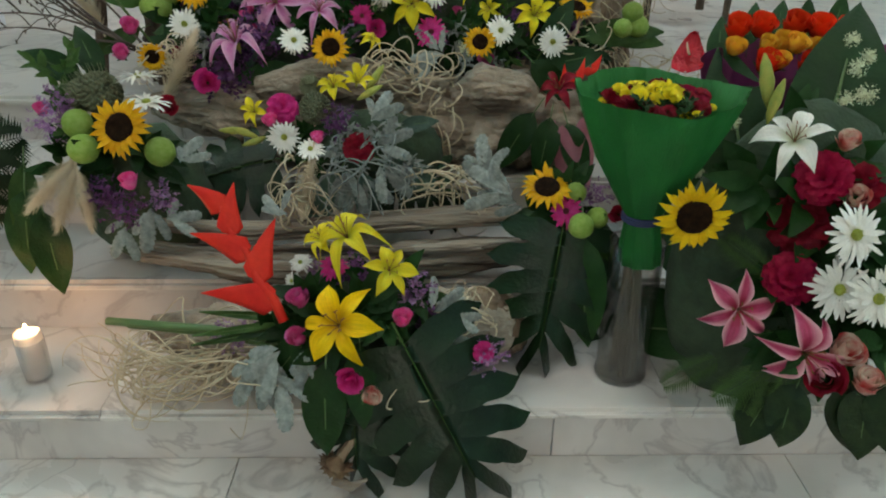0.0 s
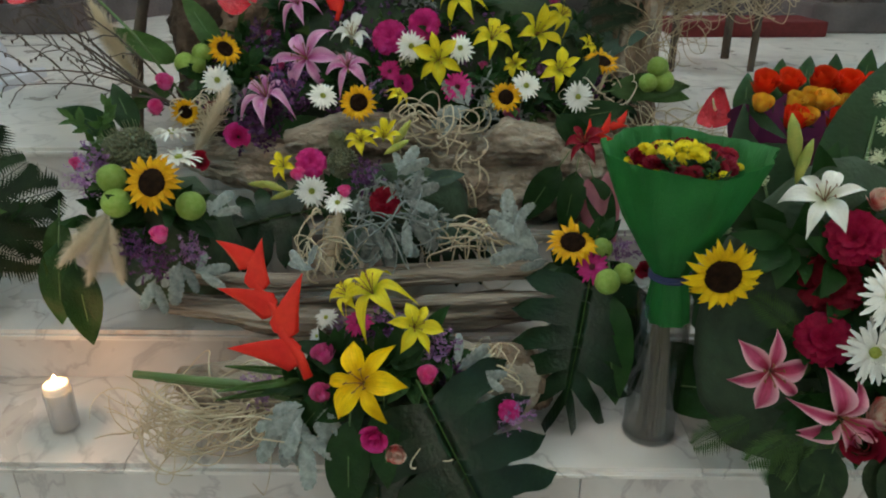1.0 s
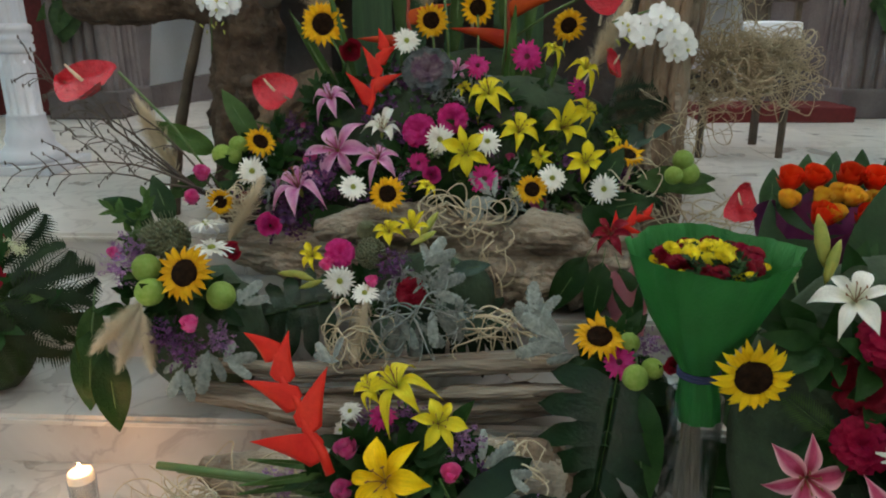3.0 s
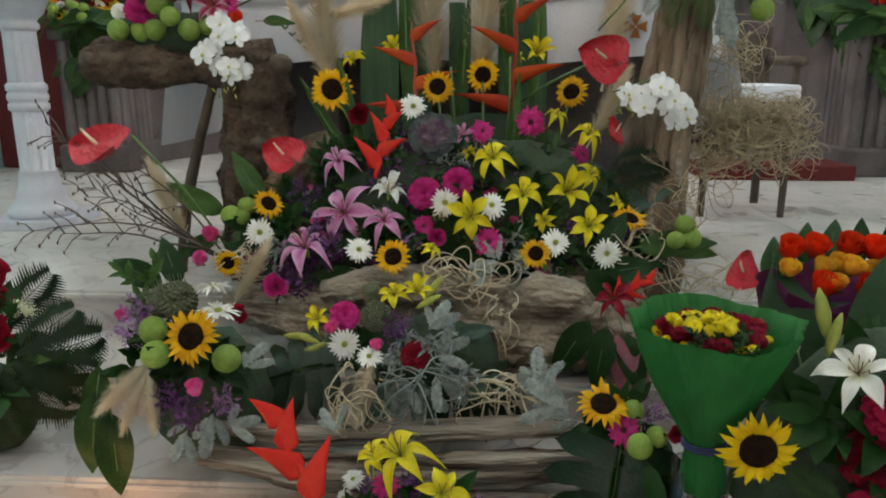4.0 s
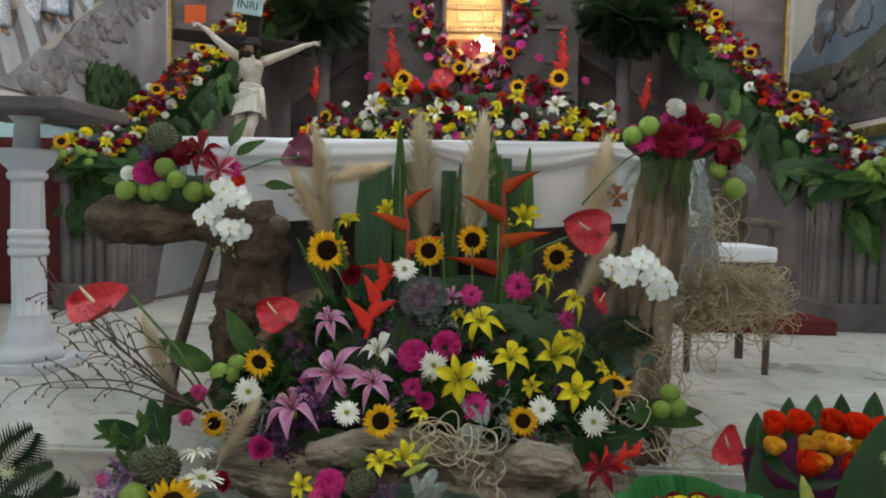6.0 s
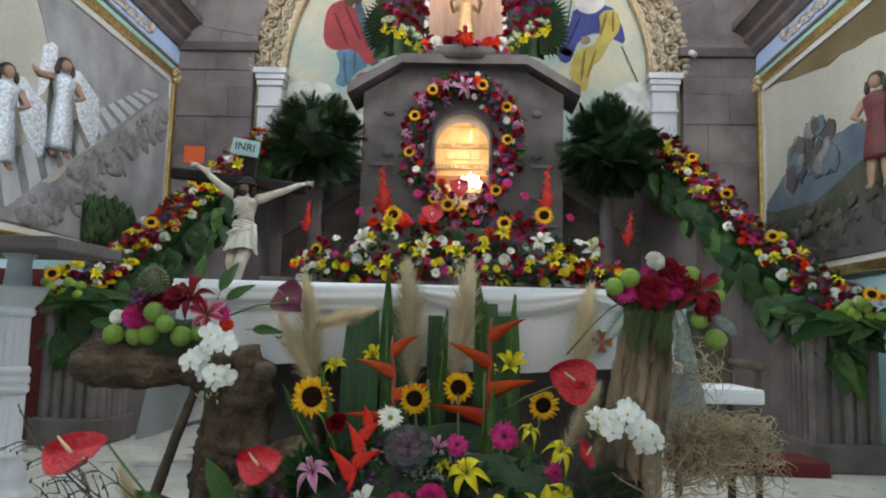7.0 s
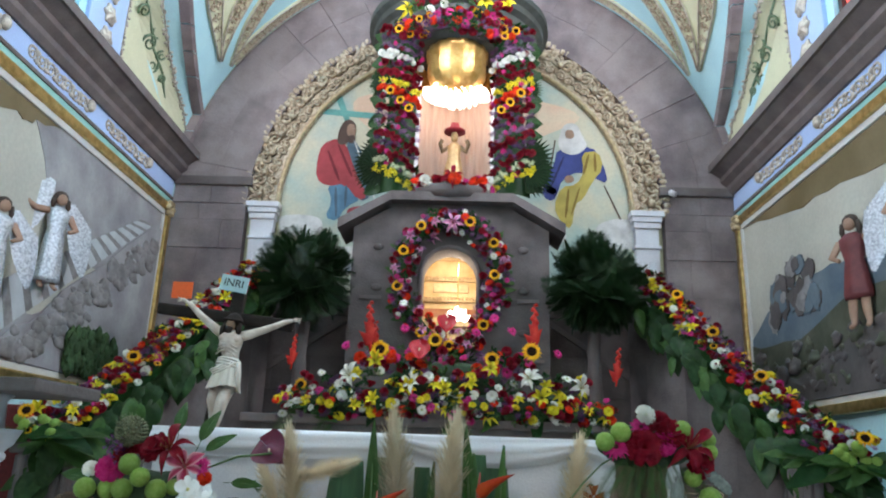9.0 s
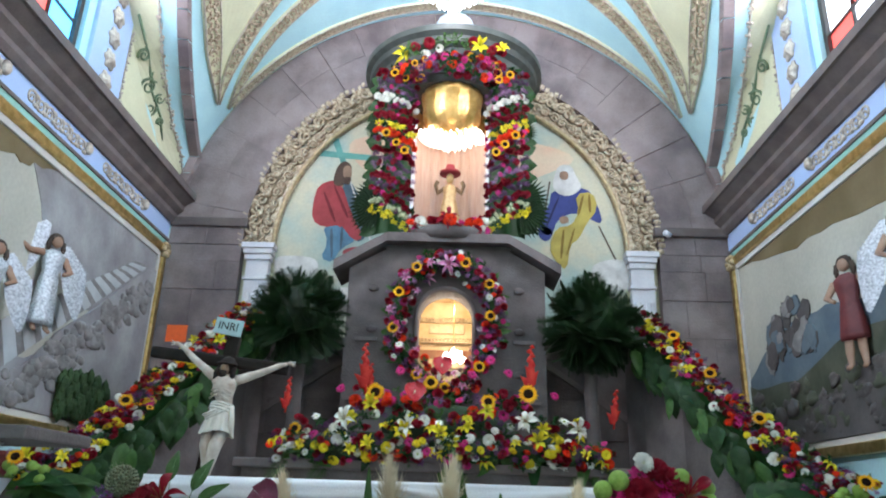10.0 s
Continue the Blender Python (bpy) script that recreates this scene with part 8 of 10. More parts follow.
bmesh.ops.solidify(bm, geom=bm.faces[:], thickness=0.0012)
part("paper_wrap", bm, GREEN_PAPER, bouquet, smooth=True)
bm = bmesh.new()
c = Vector((0.604, 1.388, 0.598)) - Vector(bouquet.location)
for dz in (-0.004, 0.002, 0.008):
    tube(bm, [c + Vector((0.041 * math.cos(a), 0.04 * math.sin(a), dz)) for a in np.linspace(0, 2 * math.pi, 25)], 0.003, 5)
part("tie", bm, mat("blue_cord", (0.015, 0.03, 0.10), 0.6), bouquet, "dark blue cord", smooth=True)
bm = bmesh.new()
for k in range(12):
    a = 2.4 * k
    tube(bm, [(0.012 + 0.03 * math.cos(a), 0.01 + 0.03 * math.sin(a), 0.0), (0.015 * math.cos(a), 0.015 * math.sin(a), 0.3), (-0.02 + 0.03 * math.cos(a), -0.05 + 0.03 * math.sin(a), 0.62)], 0.005, 5)
part("stems", bm, WATER_STEMS, bouquet, smooth=True)
rb = random.Random(8)
for k in range(46):
    a, r = 2.4 * k, 0.094 * math.sqrt((k + 0.5) / 46)
    bloom(bouquet, rb.choice(("red_carnation", "crimson_carnation", "red_carnation", "dark_leaf_filler", "red_rose")), (0.58 + r * math.cos(a), 1.327 + 0.9 * r * math.sin(a), 0.868 + rb.uniform(-0.01, 0.012) - 0.12 * r), rb.uniform(0.035, 0.055), rb.uniform(-30, 30), rb.uniform(40, 80))
for k in range(17):
    a, r = 2.4 * k + 0.5, 0.06 * math.sqrt((k + 0.5) / 17)
    bloom(bouquet, rb.choice(("yellow_carnation", "yellow_lily", "yellow_carnation")), (0.565 + 1.1 * r * math.cos(a), 1.315 + 0.7 * r * math.sin(a), 0.878 + rb.uniform(-0.006, 0.01)), rb.uniform(0.028, 0.042), rb.uniform(-30, 30), rb.uniform(35, 80))
for k in range(16):
    a = rb.uniform(0, 6.28)
    bloom(bouquet, "yellow_carnation", (0.58 + 0.1 * math.cos(a), 1.327 + 0.09 * math.sin(a), 0.86), 0.018, 0, 60)

# purple paper round the orange roses, pink paper by the step
PURPLE_PAPER = mat("purple_tissue_paper", (0.27, 0.045, 0.16), 0.7, (0.18, 0.025, 0.11), 6, 0.3, 60, thin=0.2)
PINK_PAPER = mat("pink_tissue_paper", (0.74, 0.34, 0.40), 0.7, (0.62, 0.24, 0.3), 6, 0.3, 60, thin=0.2)


def paper_cone(parent, base, top, r0, r1, m, seed, name="paper_wrap"):
    base, top = Vector(base) - Vector(parent.location), Vector(top) - Vector(parent.location)
    rows = []
    for i in range(7):
        t = i / 6
        c = base.lerp(top, t)
        r = r0 + (r1 - r0) * t ** 0.8
        rows.append([(c.x + r * math.cos(a) * (1 + 0.08 * math.sin(7 * a + seed)), c.y + 0.7 * r * math.sin(a) * (1 + 0.08 * math.sin(5 * a + seed)), c.z + 0.03 * t * math.sin(4 * a + seed)) for a in np.linspace(0, 2 * math.pi, 33)])
    bm = bmesh.new()
    sheet(bm, rows)
    bmesh.ops.solidify(bm, geom=bm.faces[:], thickness=0.001)
    part(name, bm, m, parent, smooth=True)


paper_cone(fire, (1.0, 1.72, 0.31), (1.02, 1.69, 0.865), 0.04, 0.215, PURPLE_PAPER, 1)
pink = thing("pink_paper_wrap", "crumpled pink tissue paper cone behind the small arrangement", "paper", at=(0.56, 1.9, 0.45))
paper_cone(pink, (0.57, 1.9, 0.45), (0.545, 1.9, 0.62), 0.035, 0.06, PINK_PAPER, 4)

# spray: stand pot hidden under the leaves
POT = mat("dark_plastic_pot", (0.02, 0.022, 0.02), 0.5)
bm = bmesh.new()
lathe(bm, [(0.1, 0.0), (0.12, 0.02), (0.15, 0.22), (0.155, 0.25), (0.02, 0.25)], n=28)
for v in bm.verts:
    v.co = v.co * 0.8 + Vector((1.02, 1.45, 0.15)) - Vector(spray.location)
part("pot", bm, POT, spray, "dark plastic pot", smooth=True)

# ---- candle in a glass ----
candle = thing("candle", "white candle burning in a clear glass on the marble step", "candle", at=(-0.79, 1.437, 0.15))
candle.scale = (0.9, 0.9, 0.92)
bm = bmesh.new()
lathe(bm, [(0.03, 0.0), (0.034, 0.003), (0.037, 0.12), (0.035, 0.12), (0.032, 0.008), (0.004, 0.008)], n=32)
part("glass_cup", bm, glass("candle_glass", (0.92, 0.93, 0.95), 0.03), candle, smooth=True).visible_shadow = False
WAX = mat("candle_wax", (0.78, 0.75, 0.70), 0.5, (0.72, 0.68, 0.6), 8, 0.1, 30, thin=0.35)
bm = bmesh.new()
lathe(bm, [(0.03, 0.009), (0.0315, 0.02), (0.034, 0.128), (0.033, 0.14), (0.029, 0.143), (0.022, 0.136), (0.004, 0.133)], n=28, lobes=3, depth=0.03)
part("wax", bm, WAX, candle, smooth=True)
part("wick", tube(bmesh.new(), [(0, 0, 0.133), (0.001, 0, 0.146)], 0.0012, 5), LEAD, candle)
bm = bmesh.new()
lathe(bm, [(0.002, 0.139), (0.007, 0.144), (0.008, 0.150), (0.004, 0.160), (0.0008, 0.168)], n=12)
part("flame", bm, glow("flame", (1.0, 0.72, 0.3), 30), candle, smooth=True)

# ---- altar table ----
CLOTH = mat("white_altar_cloth", (0.80, 0.81, 0.84), 0.85, (0.74, 0.75, 0.79), 4, 0.25, 160, thin=0.12)
table = thing("altar_table", "grey stone altar table on the platform", "altar table", at=(-0.05, 3.2, PLAT))
part("table_top", boxm(-0.93, 1.0, -0.38, 0.4, 0.97, 1.06, bevel=0.01), STONE, table)
for x in (-0.6, 0.62):
    part("leg", boxm(x - 0.2, x + 0.2, -0.25, 0.28, 0, 0.97, bevel=0.015), STONE, table)
part("table_back", boxm(-0.4, 0.42, -0.05, 0.2, 0, 0.97), STONE, table)
cloth = thing("altar_cloth", "white altar cloth with a scalloped overlay hanging over the table", "tablecloth", at=(0, 0, 0))
rows = []
for i in range(15):                       # long cloth: top, then the hanging front
    row = []
    for k in range(61):
        x = -1.0 + 1.98 * k / 60
        if i < 4:
            p = (x, 3.61 - 0.82 * i / 3, 1.676)
        else:
            h = (i - 4) / 10
            drop = 0.30 + 0.015 * math.sin(x * 6)
            p = (x, 2.787 - 0.004 - 0.014 * h * math.sin(x * 21) - 0.01 * h, 1.672 - drop * h)
        row.append(p)
    rows.append(row)
bm = bmesh.new()
sheet(bm, rows)
part("long_cloth", bm, CLOTH, cloth, smooth=True)
for side, x in ((-1, -1.003), (1, 0.983)):  # hanging ends
    rows = [[(x + side * (0.012 * math.sin(9 * y + 3 * h) * h + 0.004 + 0.12 * h), y, 1.674 - 0.62 * h) for y in np.linspace(2.785, 3.61, 16)] for h in np.linspace(0, 1, 10)]
    bm = bmesh.new()
    sheet(bm, rows)
    part("cloth_end", bm, CLOTH, cloth, smooth=True)
rows = []
for i in range(9):                        # overlay gathered in two swags
    row = []
    for k in range(81):
        x = -1.01 + 2.0 * k / 80
        u = abs(((x + 0.04) / 0.66) % 1.0 - 0.5) * 2 if x > -0.04 else 0
        sag = 0.035 + (0.045 * (1 - u ** 2) if x > -0.04 else 0.035)
        h = i / 8
        y = 2.785 - 0.018 - 0.022 * math.sin(math.pi * h) - 0.006 * math.sin(h * 16 + x * 4)
        row.append((x, y, 1.69 - sag * 1.5 * h))
    rows.append(row)
bm = bmesh.new()
sheet(bm, [[(p[0], 3.6, 1.69) for p in rows[0]]] + rows)
part("swag_overlay", bm, CLOTH, cloth, smooth=True)
EMBLEM = mat("orange_embroidery", (0.42, 0.13, 0.02), 0.7, (0.3, 0.08, 0.015), 30, 0.4, 90)
c = Vector((0.672, 2.755, 1.487))
for k in range(4):
    bm = bmesh.new()
    a = radians(90 * k)
    o = [(0.006 * math.cos(a - 0.8), 0.006 * math.sin(a - 0.8)), (0.045 * math.cos(a - 0.45), 0.045 * math.sin(a - 0.45)), (0.038 * math.cos(a), 0.038 * math.sin(a)), (0.045 * math.cos(a + 0.45), 0.045 * math.sin(a + 0.45)), (0.006 * math.cos(a + 0.8), 0.006 * math.sin(a + 0.8))]
    slab(bm, [(c.x + x, c.z + z) for x, z in o], c.y - 0.002, c.y + 0.001)
    part("embroidered_cross_arm", bm, EMBLEM, cloth)
SPRIG = mat("embroidered_leaf_green", (0.06, 0.16, 0.06), 0.8)
for x0, z0 in ((-0.62, 1.50), (-0.52, 1.43), (0.58, 1.46), (-0.30, 1.50)):
    bm = bmesh.new()
    for k in range(7):
        sg = 1 if k % 2 else -1
        x, z = x0 + 0.013 * k, z0 - 0.012 * k * (1 if x0 < 0 else -1)
        slab(bm, [(x, z), (x + 0.012, z + sg * 0.012), (x + 0.022, z + sg * 0.02), (x + 0.014, z + sg * 0.002)], 2.757, 2.76)
    part("embroidered_sprig", bm, SPRIG, cloth)
GREEN_BAND = mat("dark_green_leaf_band", (0.03, 0.10, 0.045), 0.55, (0.05, 0.14, 0.06), 10, 0.3, 60, stretch=(6, 1, 0.5), thin=0.1)
bands = thing("leaf_panels", "broad upright green leaves standing before the altar cloth", "leaves", at=(0, 2.72, PLAT))
for x0, x1, z1, yy in ((-0.31, -0.17, 1.585, 0.0), (-0.17, -0.06, 1.60, 0.012), (0.0, 0.07, 1.57, 0.0), (0.19, 0.29, 1.62, 0.0), (0.25, 0.37, 1.575, 0.014)):
    rows = []
    for i in range(12):
        t = i / 11
        w = (x1 - x0) / 2 * (1 if t < 0.85 else 1 - 0.2 * (t - 0.85) / 0.15)
        cx = (x0 + x1) / 2 + 0.01 * math.sin(3 * t + x0 * 9)
        rows.append([(cx + q * w, yy - 0.03 + 0.012 * abs(q) + 0.006 * math.sin(14 * q), (z1 - PLAT) * t) for q in (-1, -0.6, -0.2, 0.2, 0.6, 1)])
    bm = bmesh.new()
    sheet(bm, rows)
    part("leaf_panel", bm, GREEN_BAND, bands, smooth=True)

# ---- crucifix ----
CROSS_WOOD = mat("black_cross_wood", (0.014, 0.011, 0.010), 0.7, (0.026, 0.02, 0.017), 10, 0.3, 50, spec=0.15)
cross = thing("crucifix", "dark wooden cross with a pale carved figure and board", "crucifix", at=(-1.40, 4.7, PLAT))
LEAN = Matrix.Translation((-0.155, 0, 0)) @ Matrix.Rotation(radians(6), 4, "Y")
part("upright", boxm(-0.05, 0.04, 0.0, 0.05, 0.3, 2.06, bevel=0.006), CROSS_WOOD, cross).matrix_basis = LEAN
bm = boxm(-0.535, 0.41, -0.012, 0.038, 1.845, 1.925, bevel=0.02)
part("crossbeam", bm, CROSS_WOOD, cross).matrix_basis = LEAN
bm = bmesh.new()
lathe(bm, [(0.2, 0), (0.2, 0.08), (0.12, 0.12), (0.1, 0.5), (0.14, 0.55), (0.14, 0.6), (0.03, 0.62)], n=20)
part("base", bm, CROSS_WOOD, cross, smooth=True)
board = part("title_board", boxm(-0.095, 0.095, -0.03, -0.012, 2.06, 2.17, bevel=0.004), mat("pale_blue_board", (0.42, 0.6, 0.62), 0.6, (0.36, 0.54, 0.57), 8, 0.1, 40), cross, "pale blue board with dark lettering")
txt = bpy.data.curves.new("letters", "FONT")
txt.body, txt.size, txt.align_x, txt.align_y, txt.extrude = "INRI", 0.075, "CENTER", "CENTER", 0.001
tob = new("letters_curve", txt)
bpy.context.view_layer.update()
me = bpy.data.meshes.new_from_object(tob.evaluated_get(bpy.context.evaluated_depsgraph_get()))
bpy.data.objects.remove(tob)
me.materials.append(CROSS_WOOD)
board.matrix_basis = LEAN @ Matrix.Translation((-0.155, 0, 0)) @ Matrix.Rotation(radians(3), 4, "Y")
shared("lettering", me, board, Matrix.Translation((0, -0.0325, 2.115)) @ Matrix.Rotation(radians(90), 4, "X"))
FIGURE = mat("ivory_painted_plaster", (0.62, 0.56, 0.49), 0.6, (0.42, 0.33, 0.27), 14, 0.2, 50)
WRAP = mat("cream_cloth_wrap", (0.74, 0.70, 0.63), 0.8, (0.6, 0.55, 0.48), 10, 0.4, 30, stretch=(2, 2, 0.5))


def tinted(name, pieces, parent=None, at=(0, 0, 0)):
    """One plain statue mesh out of (bmesh, material) pieces."""
    whole, mats = bmesh.new(), []
    for bm, m in pieces:
        if m not in mats:
            mats.append(m)
        for f in bm.faces:
            f.material_index = mats.index(m)
            f.smooth = True
        me = bpy.data.meshes.new("piece")
        bm.to_mesh(me)
        bm.free()
        whole.from_mesh(me)
        bpy.data.meshes.remove(me)
    ob = part(name, whole, mats[0], parent, smooth=True)
    for m in mats[1:]:
        ob.data.materials.append(m)
    return ob


body, wrap, hair, face = bmesh.new(), bmesh.new(), bmesh.new(), bmesh.new()
tube(body, [(0, -0.04, 1.80), (0, -0.05, 1.775), (0.0, -0.065, 1.735), (0.004, -0.075, 1.69), (0.012, -0.062, 1.64), (0.02, -0.055, 1.60), (0.02, -0.06, 1.56)], [0.025, 0.05, 0.078, 0.074, 0.056, 0.052, 0.062], 16)
for sg in (-1, 1):                         # chest, ribs and belly
    ball(body, Vector((sg * 0.036, -0.118, 1.725)), 0.036, 2, (1.0, 0.45, 0.7))
    for k in range(3):
        tube(body, [(sg * 0.012, -0.142, 1.69 - 0.022 * k), (sg * 0.04, -0.135, 1.682 - 0.024 * k), (sg * 0.064, -0.105, 1.672 - 0.026 * k)], 0.0055, 5)
ball(body, Vector((0.014, -0.105, 1.615)), 0.036, 2, (1.0, 0.5, 1.1))
for sg, hx, z in ((-1, -0.375, 1.945), (1, 0.367, 1.911)):
    tube(body, [(sg * 0.055, -0.055, 1.757), (sg * 0.10, -0.058, 1.772), (0.42 * hx + sg * 0.03, -0.06, 1.757 + 0.36 * (z - 1.757)), (0.62 * hx + sg * 0.02, -0.052, 1.757 + 0.58 * (z - 1.757)), (0.86 * hx, -0.038, 1.757 + 0.86 * (z - 1.757)), (hx, -0.03, z)], [0.034, 0.032, 0.026, 0.022, 0.018, 0.012], 9)
    ball(body, Vector((hx + sg * 0.02, -0.03, z + 0.006)), 0.02, 1, (1.3, 0.5, 0.8))
    for k in range(3):                     # fingers
        tube(body, [(hx + sg * 0.03, -0.034, z + 0.004 * k), (hx + sg * 0.056, -0.04, z - 0.012 + 0.016 * k)], [0.006, 0.004], 5)
tube(body, [(0.05, -0.06, 1.42), (0.045, -0.125, 1.33), (0.03, -0.10, 1.24), (0.012, -0.075, 1.12), (0.01, -0.09, 1.08), (0.005, -0.115, 1.05)], [0.045, 0.042, 0.034, 0.022, 0.02, 0.016], 10)
tube(body, [(-0.03, -0.06, 1.42), (-0.03, -0.085, 1.33), (-0.012, -0.06, 1.24), (0.0, -0.05, 1.12), (0.0, -0.06, 1.07)], [0.043, 0.038, 0.03, 0.02, 0.016], 10)
ball(face, Vector((-0.012, -0.105, 1.815)), 0.038, 2, (0.85, 0.9, 1.2))
rows = [[(0.018 + (0.066 + 0.042 * t + 0.007 * math.sin(8 * a) * t) * math.cos(a), -0.068 + (0.062 + 0.024 * t + 0.009 * math.sin(11 * a) * t) * math.sin(a), 1.585 - 0.175 * t - 0.018 * math.sin(2 * a + 0.6) * t) for a in np.linspace(0, 2 * math.pi, 49)] for t in np.linspace(0, 1, 8)]
sheet(wrap, rows)
for k in range(3):
    tube(wrap, [(0.018 + (0.07 + 0.002 * k) * math.cos(a), -0.068 + (0.067 + 0.002 * k) * math.sin(a), 1.585 - 0.016 * k - 0.014 * math.sin(a + 0.4 * k)) for a in np.linspace(0, 2 * math.pi, 25)], 0.009, 6)
for k in range(3):                         # falling folds and the knotted end
    tube(wrap, [(0.088, -0.10 + 0.008 * k, 1.585), (0.10 + 0.008 * k, -0.115, 1.50), (0.112 + 0.01 * k, -0.105, 1.42 - 0.012 * k)], [0.012, 0.015, 0.008], 6)
    tube(wrap, [(0.07 - 0.02 * k, -0.132, 1.575), (0.02 - 0.03 * k, -0.142, 1.525), (-0.05 - 0.012 * k, -0.125, 1.485 + 0.012 * k)], 0.007, 5)
ball(hair, Vector((-0.008, -0.07, 1.835)), 0.064, 2, (1, 0.8, 1.1))
tube(hair, [(-0.045, -0.08, 1.83), (-0.062, -0.10, 1.78), (-0.062, -0.11, 1.725)], [0.024, 0.022, 0.01], 6)
tube(hair, [(0.035, -0.08, 1.83), (0.045, -0.10, 1.78), (0.04, -0.11, 1.74)], [0.024, 0.02, 0.009], 6)
ball(hair, Vector((-0.012, -0.128, 1.782)), 0.03, 1, (0.95, 0.6, 1.2))
tube(hair, [(-0.008 + 0.06 * math.cos(a), -0.085 + 0.05 * math.sin(a), 1.85) for a in np.linspace(0, 2 * math.pi, 17)], 0.01, 5)
figure = tinted("carved_figure", [(body, FIGURE), (wrap, WRAP), (hair, CROSS_WOOD), (face, mat("brown_painted_plaster", (0.26, 0.16, 0.1), 0.6))], cross)
figure.matrix_basis = Matrix.Translation((0.035, 0, 0)) @ LEAN
bm = boxm(-0.40, -0.26, -0.02, -0.015, 1.995, 2.11)
part("paper_card", bm, mat("orange_card", (0.9, 0.14, 0.02), 0.6, (0.88, 0.12, 0.02), 4, thin=0.2), cross, "bright orange paper card")

# ---- white column stand ----
stand = thing("column_stand", "white marble column stand with rings and a square grey top", "column", at=(-2.06, 3.42, PLAT))
stand.scale = (0.9, 0.9, 1)
bm = bmesh.new()
lathe(bm, [(0.17, 0.045), (0.175, 0.07), (0.15, 0.1), (0.12, 0.13), (0.125, 0.155), (0.105, 0.19), (0.095, 0.26), (0.1, 0.265), (0.085, 0.275), (0.085, 0.50), (0.083, 0.52)], n=32)
part("base", bm, MARBLE_WHITE, stand, smooth=True)
bm = bmesh.new()
lathe(bm, [(0.088, 0.245), (0.088, 0.52), (0.086, 0.56)], n=48, lobes=12, depth=0.07)
part("lower_shaft", bm, MARBLE_WHITE, stand)
bm = bmesh.new()
lathe(bm, [(0.086, 0.55), (0.1, 0.56), (0.1, 0.585), (0.09, 0.595), (0.1, 0.605), (0.1, 0.63), (0.09, 0.64), (0.1, 0.65), (0.1, 0.675), (0.086, 0.685)], n=32)
part("ring", bm, MARBLE_WHITE, stand, smooth=True)
bm = bmesh.new()
lathe(bm, [(0.086, 0.68), (0.082, 0.9), (0.082, 0.93)], n=48, lobes=12, depth=0.07)
part("upper_shaft", bm, MARBLE_WHITE, stand)
bm = bmesh.new()
lathe(bm, [(0.082, 0.92), (0.1, 0.935), (0.1, 0.955), (0.088, 0.965), (0.1, 0.98), (0.125, 1.0), (0.15, 1.05), (0.16, 1.07), (0.07, 1.075), (0.06, 1.2), (0.09, 1.23)], n=32)
part("capital", bm, MARBLE_WHITE, stand, smooth=True)
part("plinth", boxm(-0.21, 0.21, -0.21, 0.21, 0, 0.045, bevel=0.006), MARBLE_WHITE, stand)
part("top_slab", boxm(-0.34, 0.4, -0.34, 0.34, 1.23, 1.29, bevel=0.012), STONE, stand, "square grey stone top")

# ---- fluted pedestals and sloping parapets of the stairs ----
for side in (-1, 1):
    x = AX + side * 2.8
    ped = thing("fluted_pedestal", "fluted grey stone pedestal at the foot of the stair parapet", "pedestal", "stone pedestals", (x, 5.45, PLAT))
    part("base", boxm(-0.27, 0.27, -0.27, 0.27, 0, 0.2, bevel=0.02), STONE, ped)
    part("shaft", boxm(-0.21, 0.21, -0.21, 0.21, 0.2, 0.95), STONE, ped)
    for fx in range(5):
        for face in range(4):
            a = face * math.pi / 2
            cx, cy = -0.17 + 0.085 * fx, -0.21
            bm = bmesh.new()
            lathe(bm, [(0.036, 0.2), (0.036, 0.94)], (cx * math.cos(a) - cy * math.sin(a), cx * math.sin(a) + cy * math.cos(a), 0), 10)
            part("flute", bm, STONE, ped)
    part("cap", boxm(-0.26, 0.26, -0.26, 0.26, 0.95, 1.03, bevel=0.02), STONE, ped)
    par = thing("stair_parapet", "sloping grey stone parapet of the stair beside the shrine", "parapet", "stair parapets", (0, 0, 0))
    xa, xb = AX + side * 2.78, AX + side * 2.05
    n = 7
    for k in range(n):
        t0, t1 = k / n, (k + 1) / n
        ya, yb = 5.66 + 2.0 * t0, 5.66 + 2.0 * t1 - 0.004
        za, zb = 1.55 + 1.75 * t0, 1.55 + 1.75 * t1
        xc, xd = xa + (xb - xa) * t0, xa + (xb - xa) * t1
        bm = bmesh.new()
        vs = [bm.verts.new(p) for p in ((xc - 0.12, ya, PLAT), (xc + 0.12, ya, PLAT), (xd + 0.12, yb, PLAT), (xd - 0.12, yb, PLAT), (xc - 0.12, ya, za), (xc + 0.12, ya, za), (xd + 0.12, yb, zb), (xd - 0.12, yb, zb))]
        for q in ((0, 3, 2, 1), (4, 5, 6, 7), (0, 1, 5, 4), (1, 2, 6, 5), (2, 3, 7, 6), (3, 0, 4, 7)):
            bm.faces.new([vs[i] for i in q])
        part("parapet_block", bm, STONE, par)
    bm = bmesh.new()
    sheet(bm, [[(xa - 0.15, 5.64, 1.56), (xa + 0.15, 5.64, 1.56)], [(xb - 0.15, 7.68, 3.32), (xb + 0.15, 7.68, 3.32)]])
    bmesh.ops.solidify(bm, geom=bm.faces[:], thickness=-0.07)
    part("coping", bm, STONE_DARK, par)

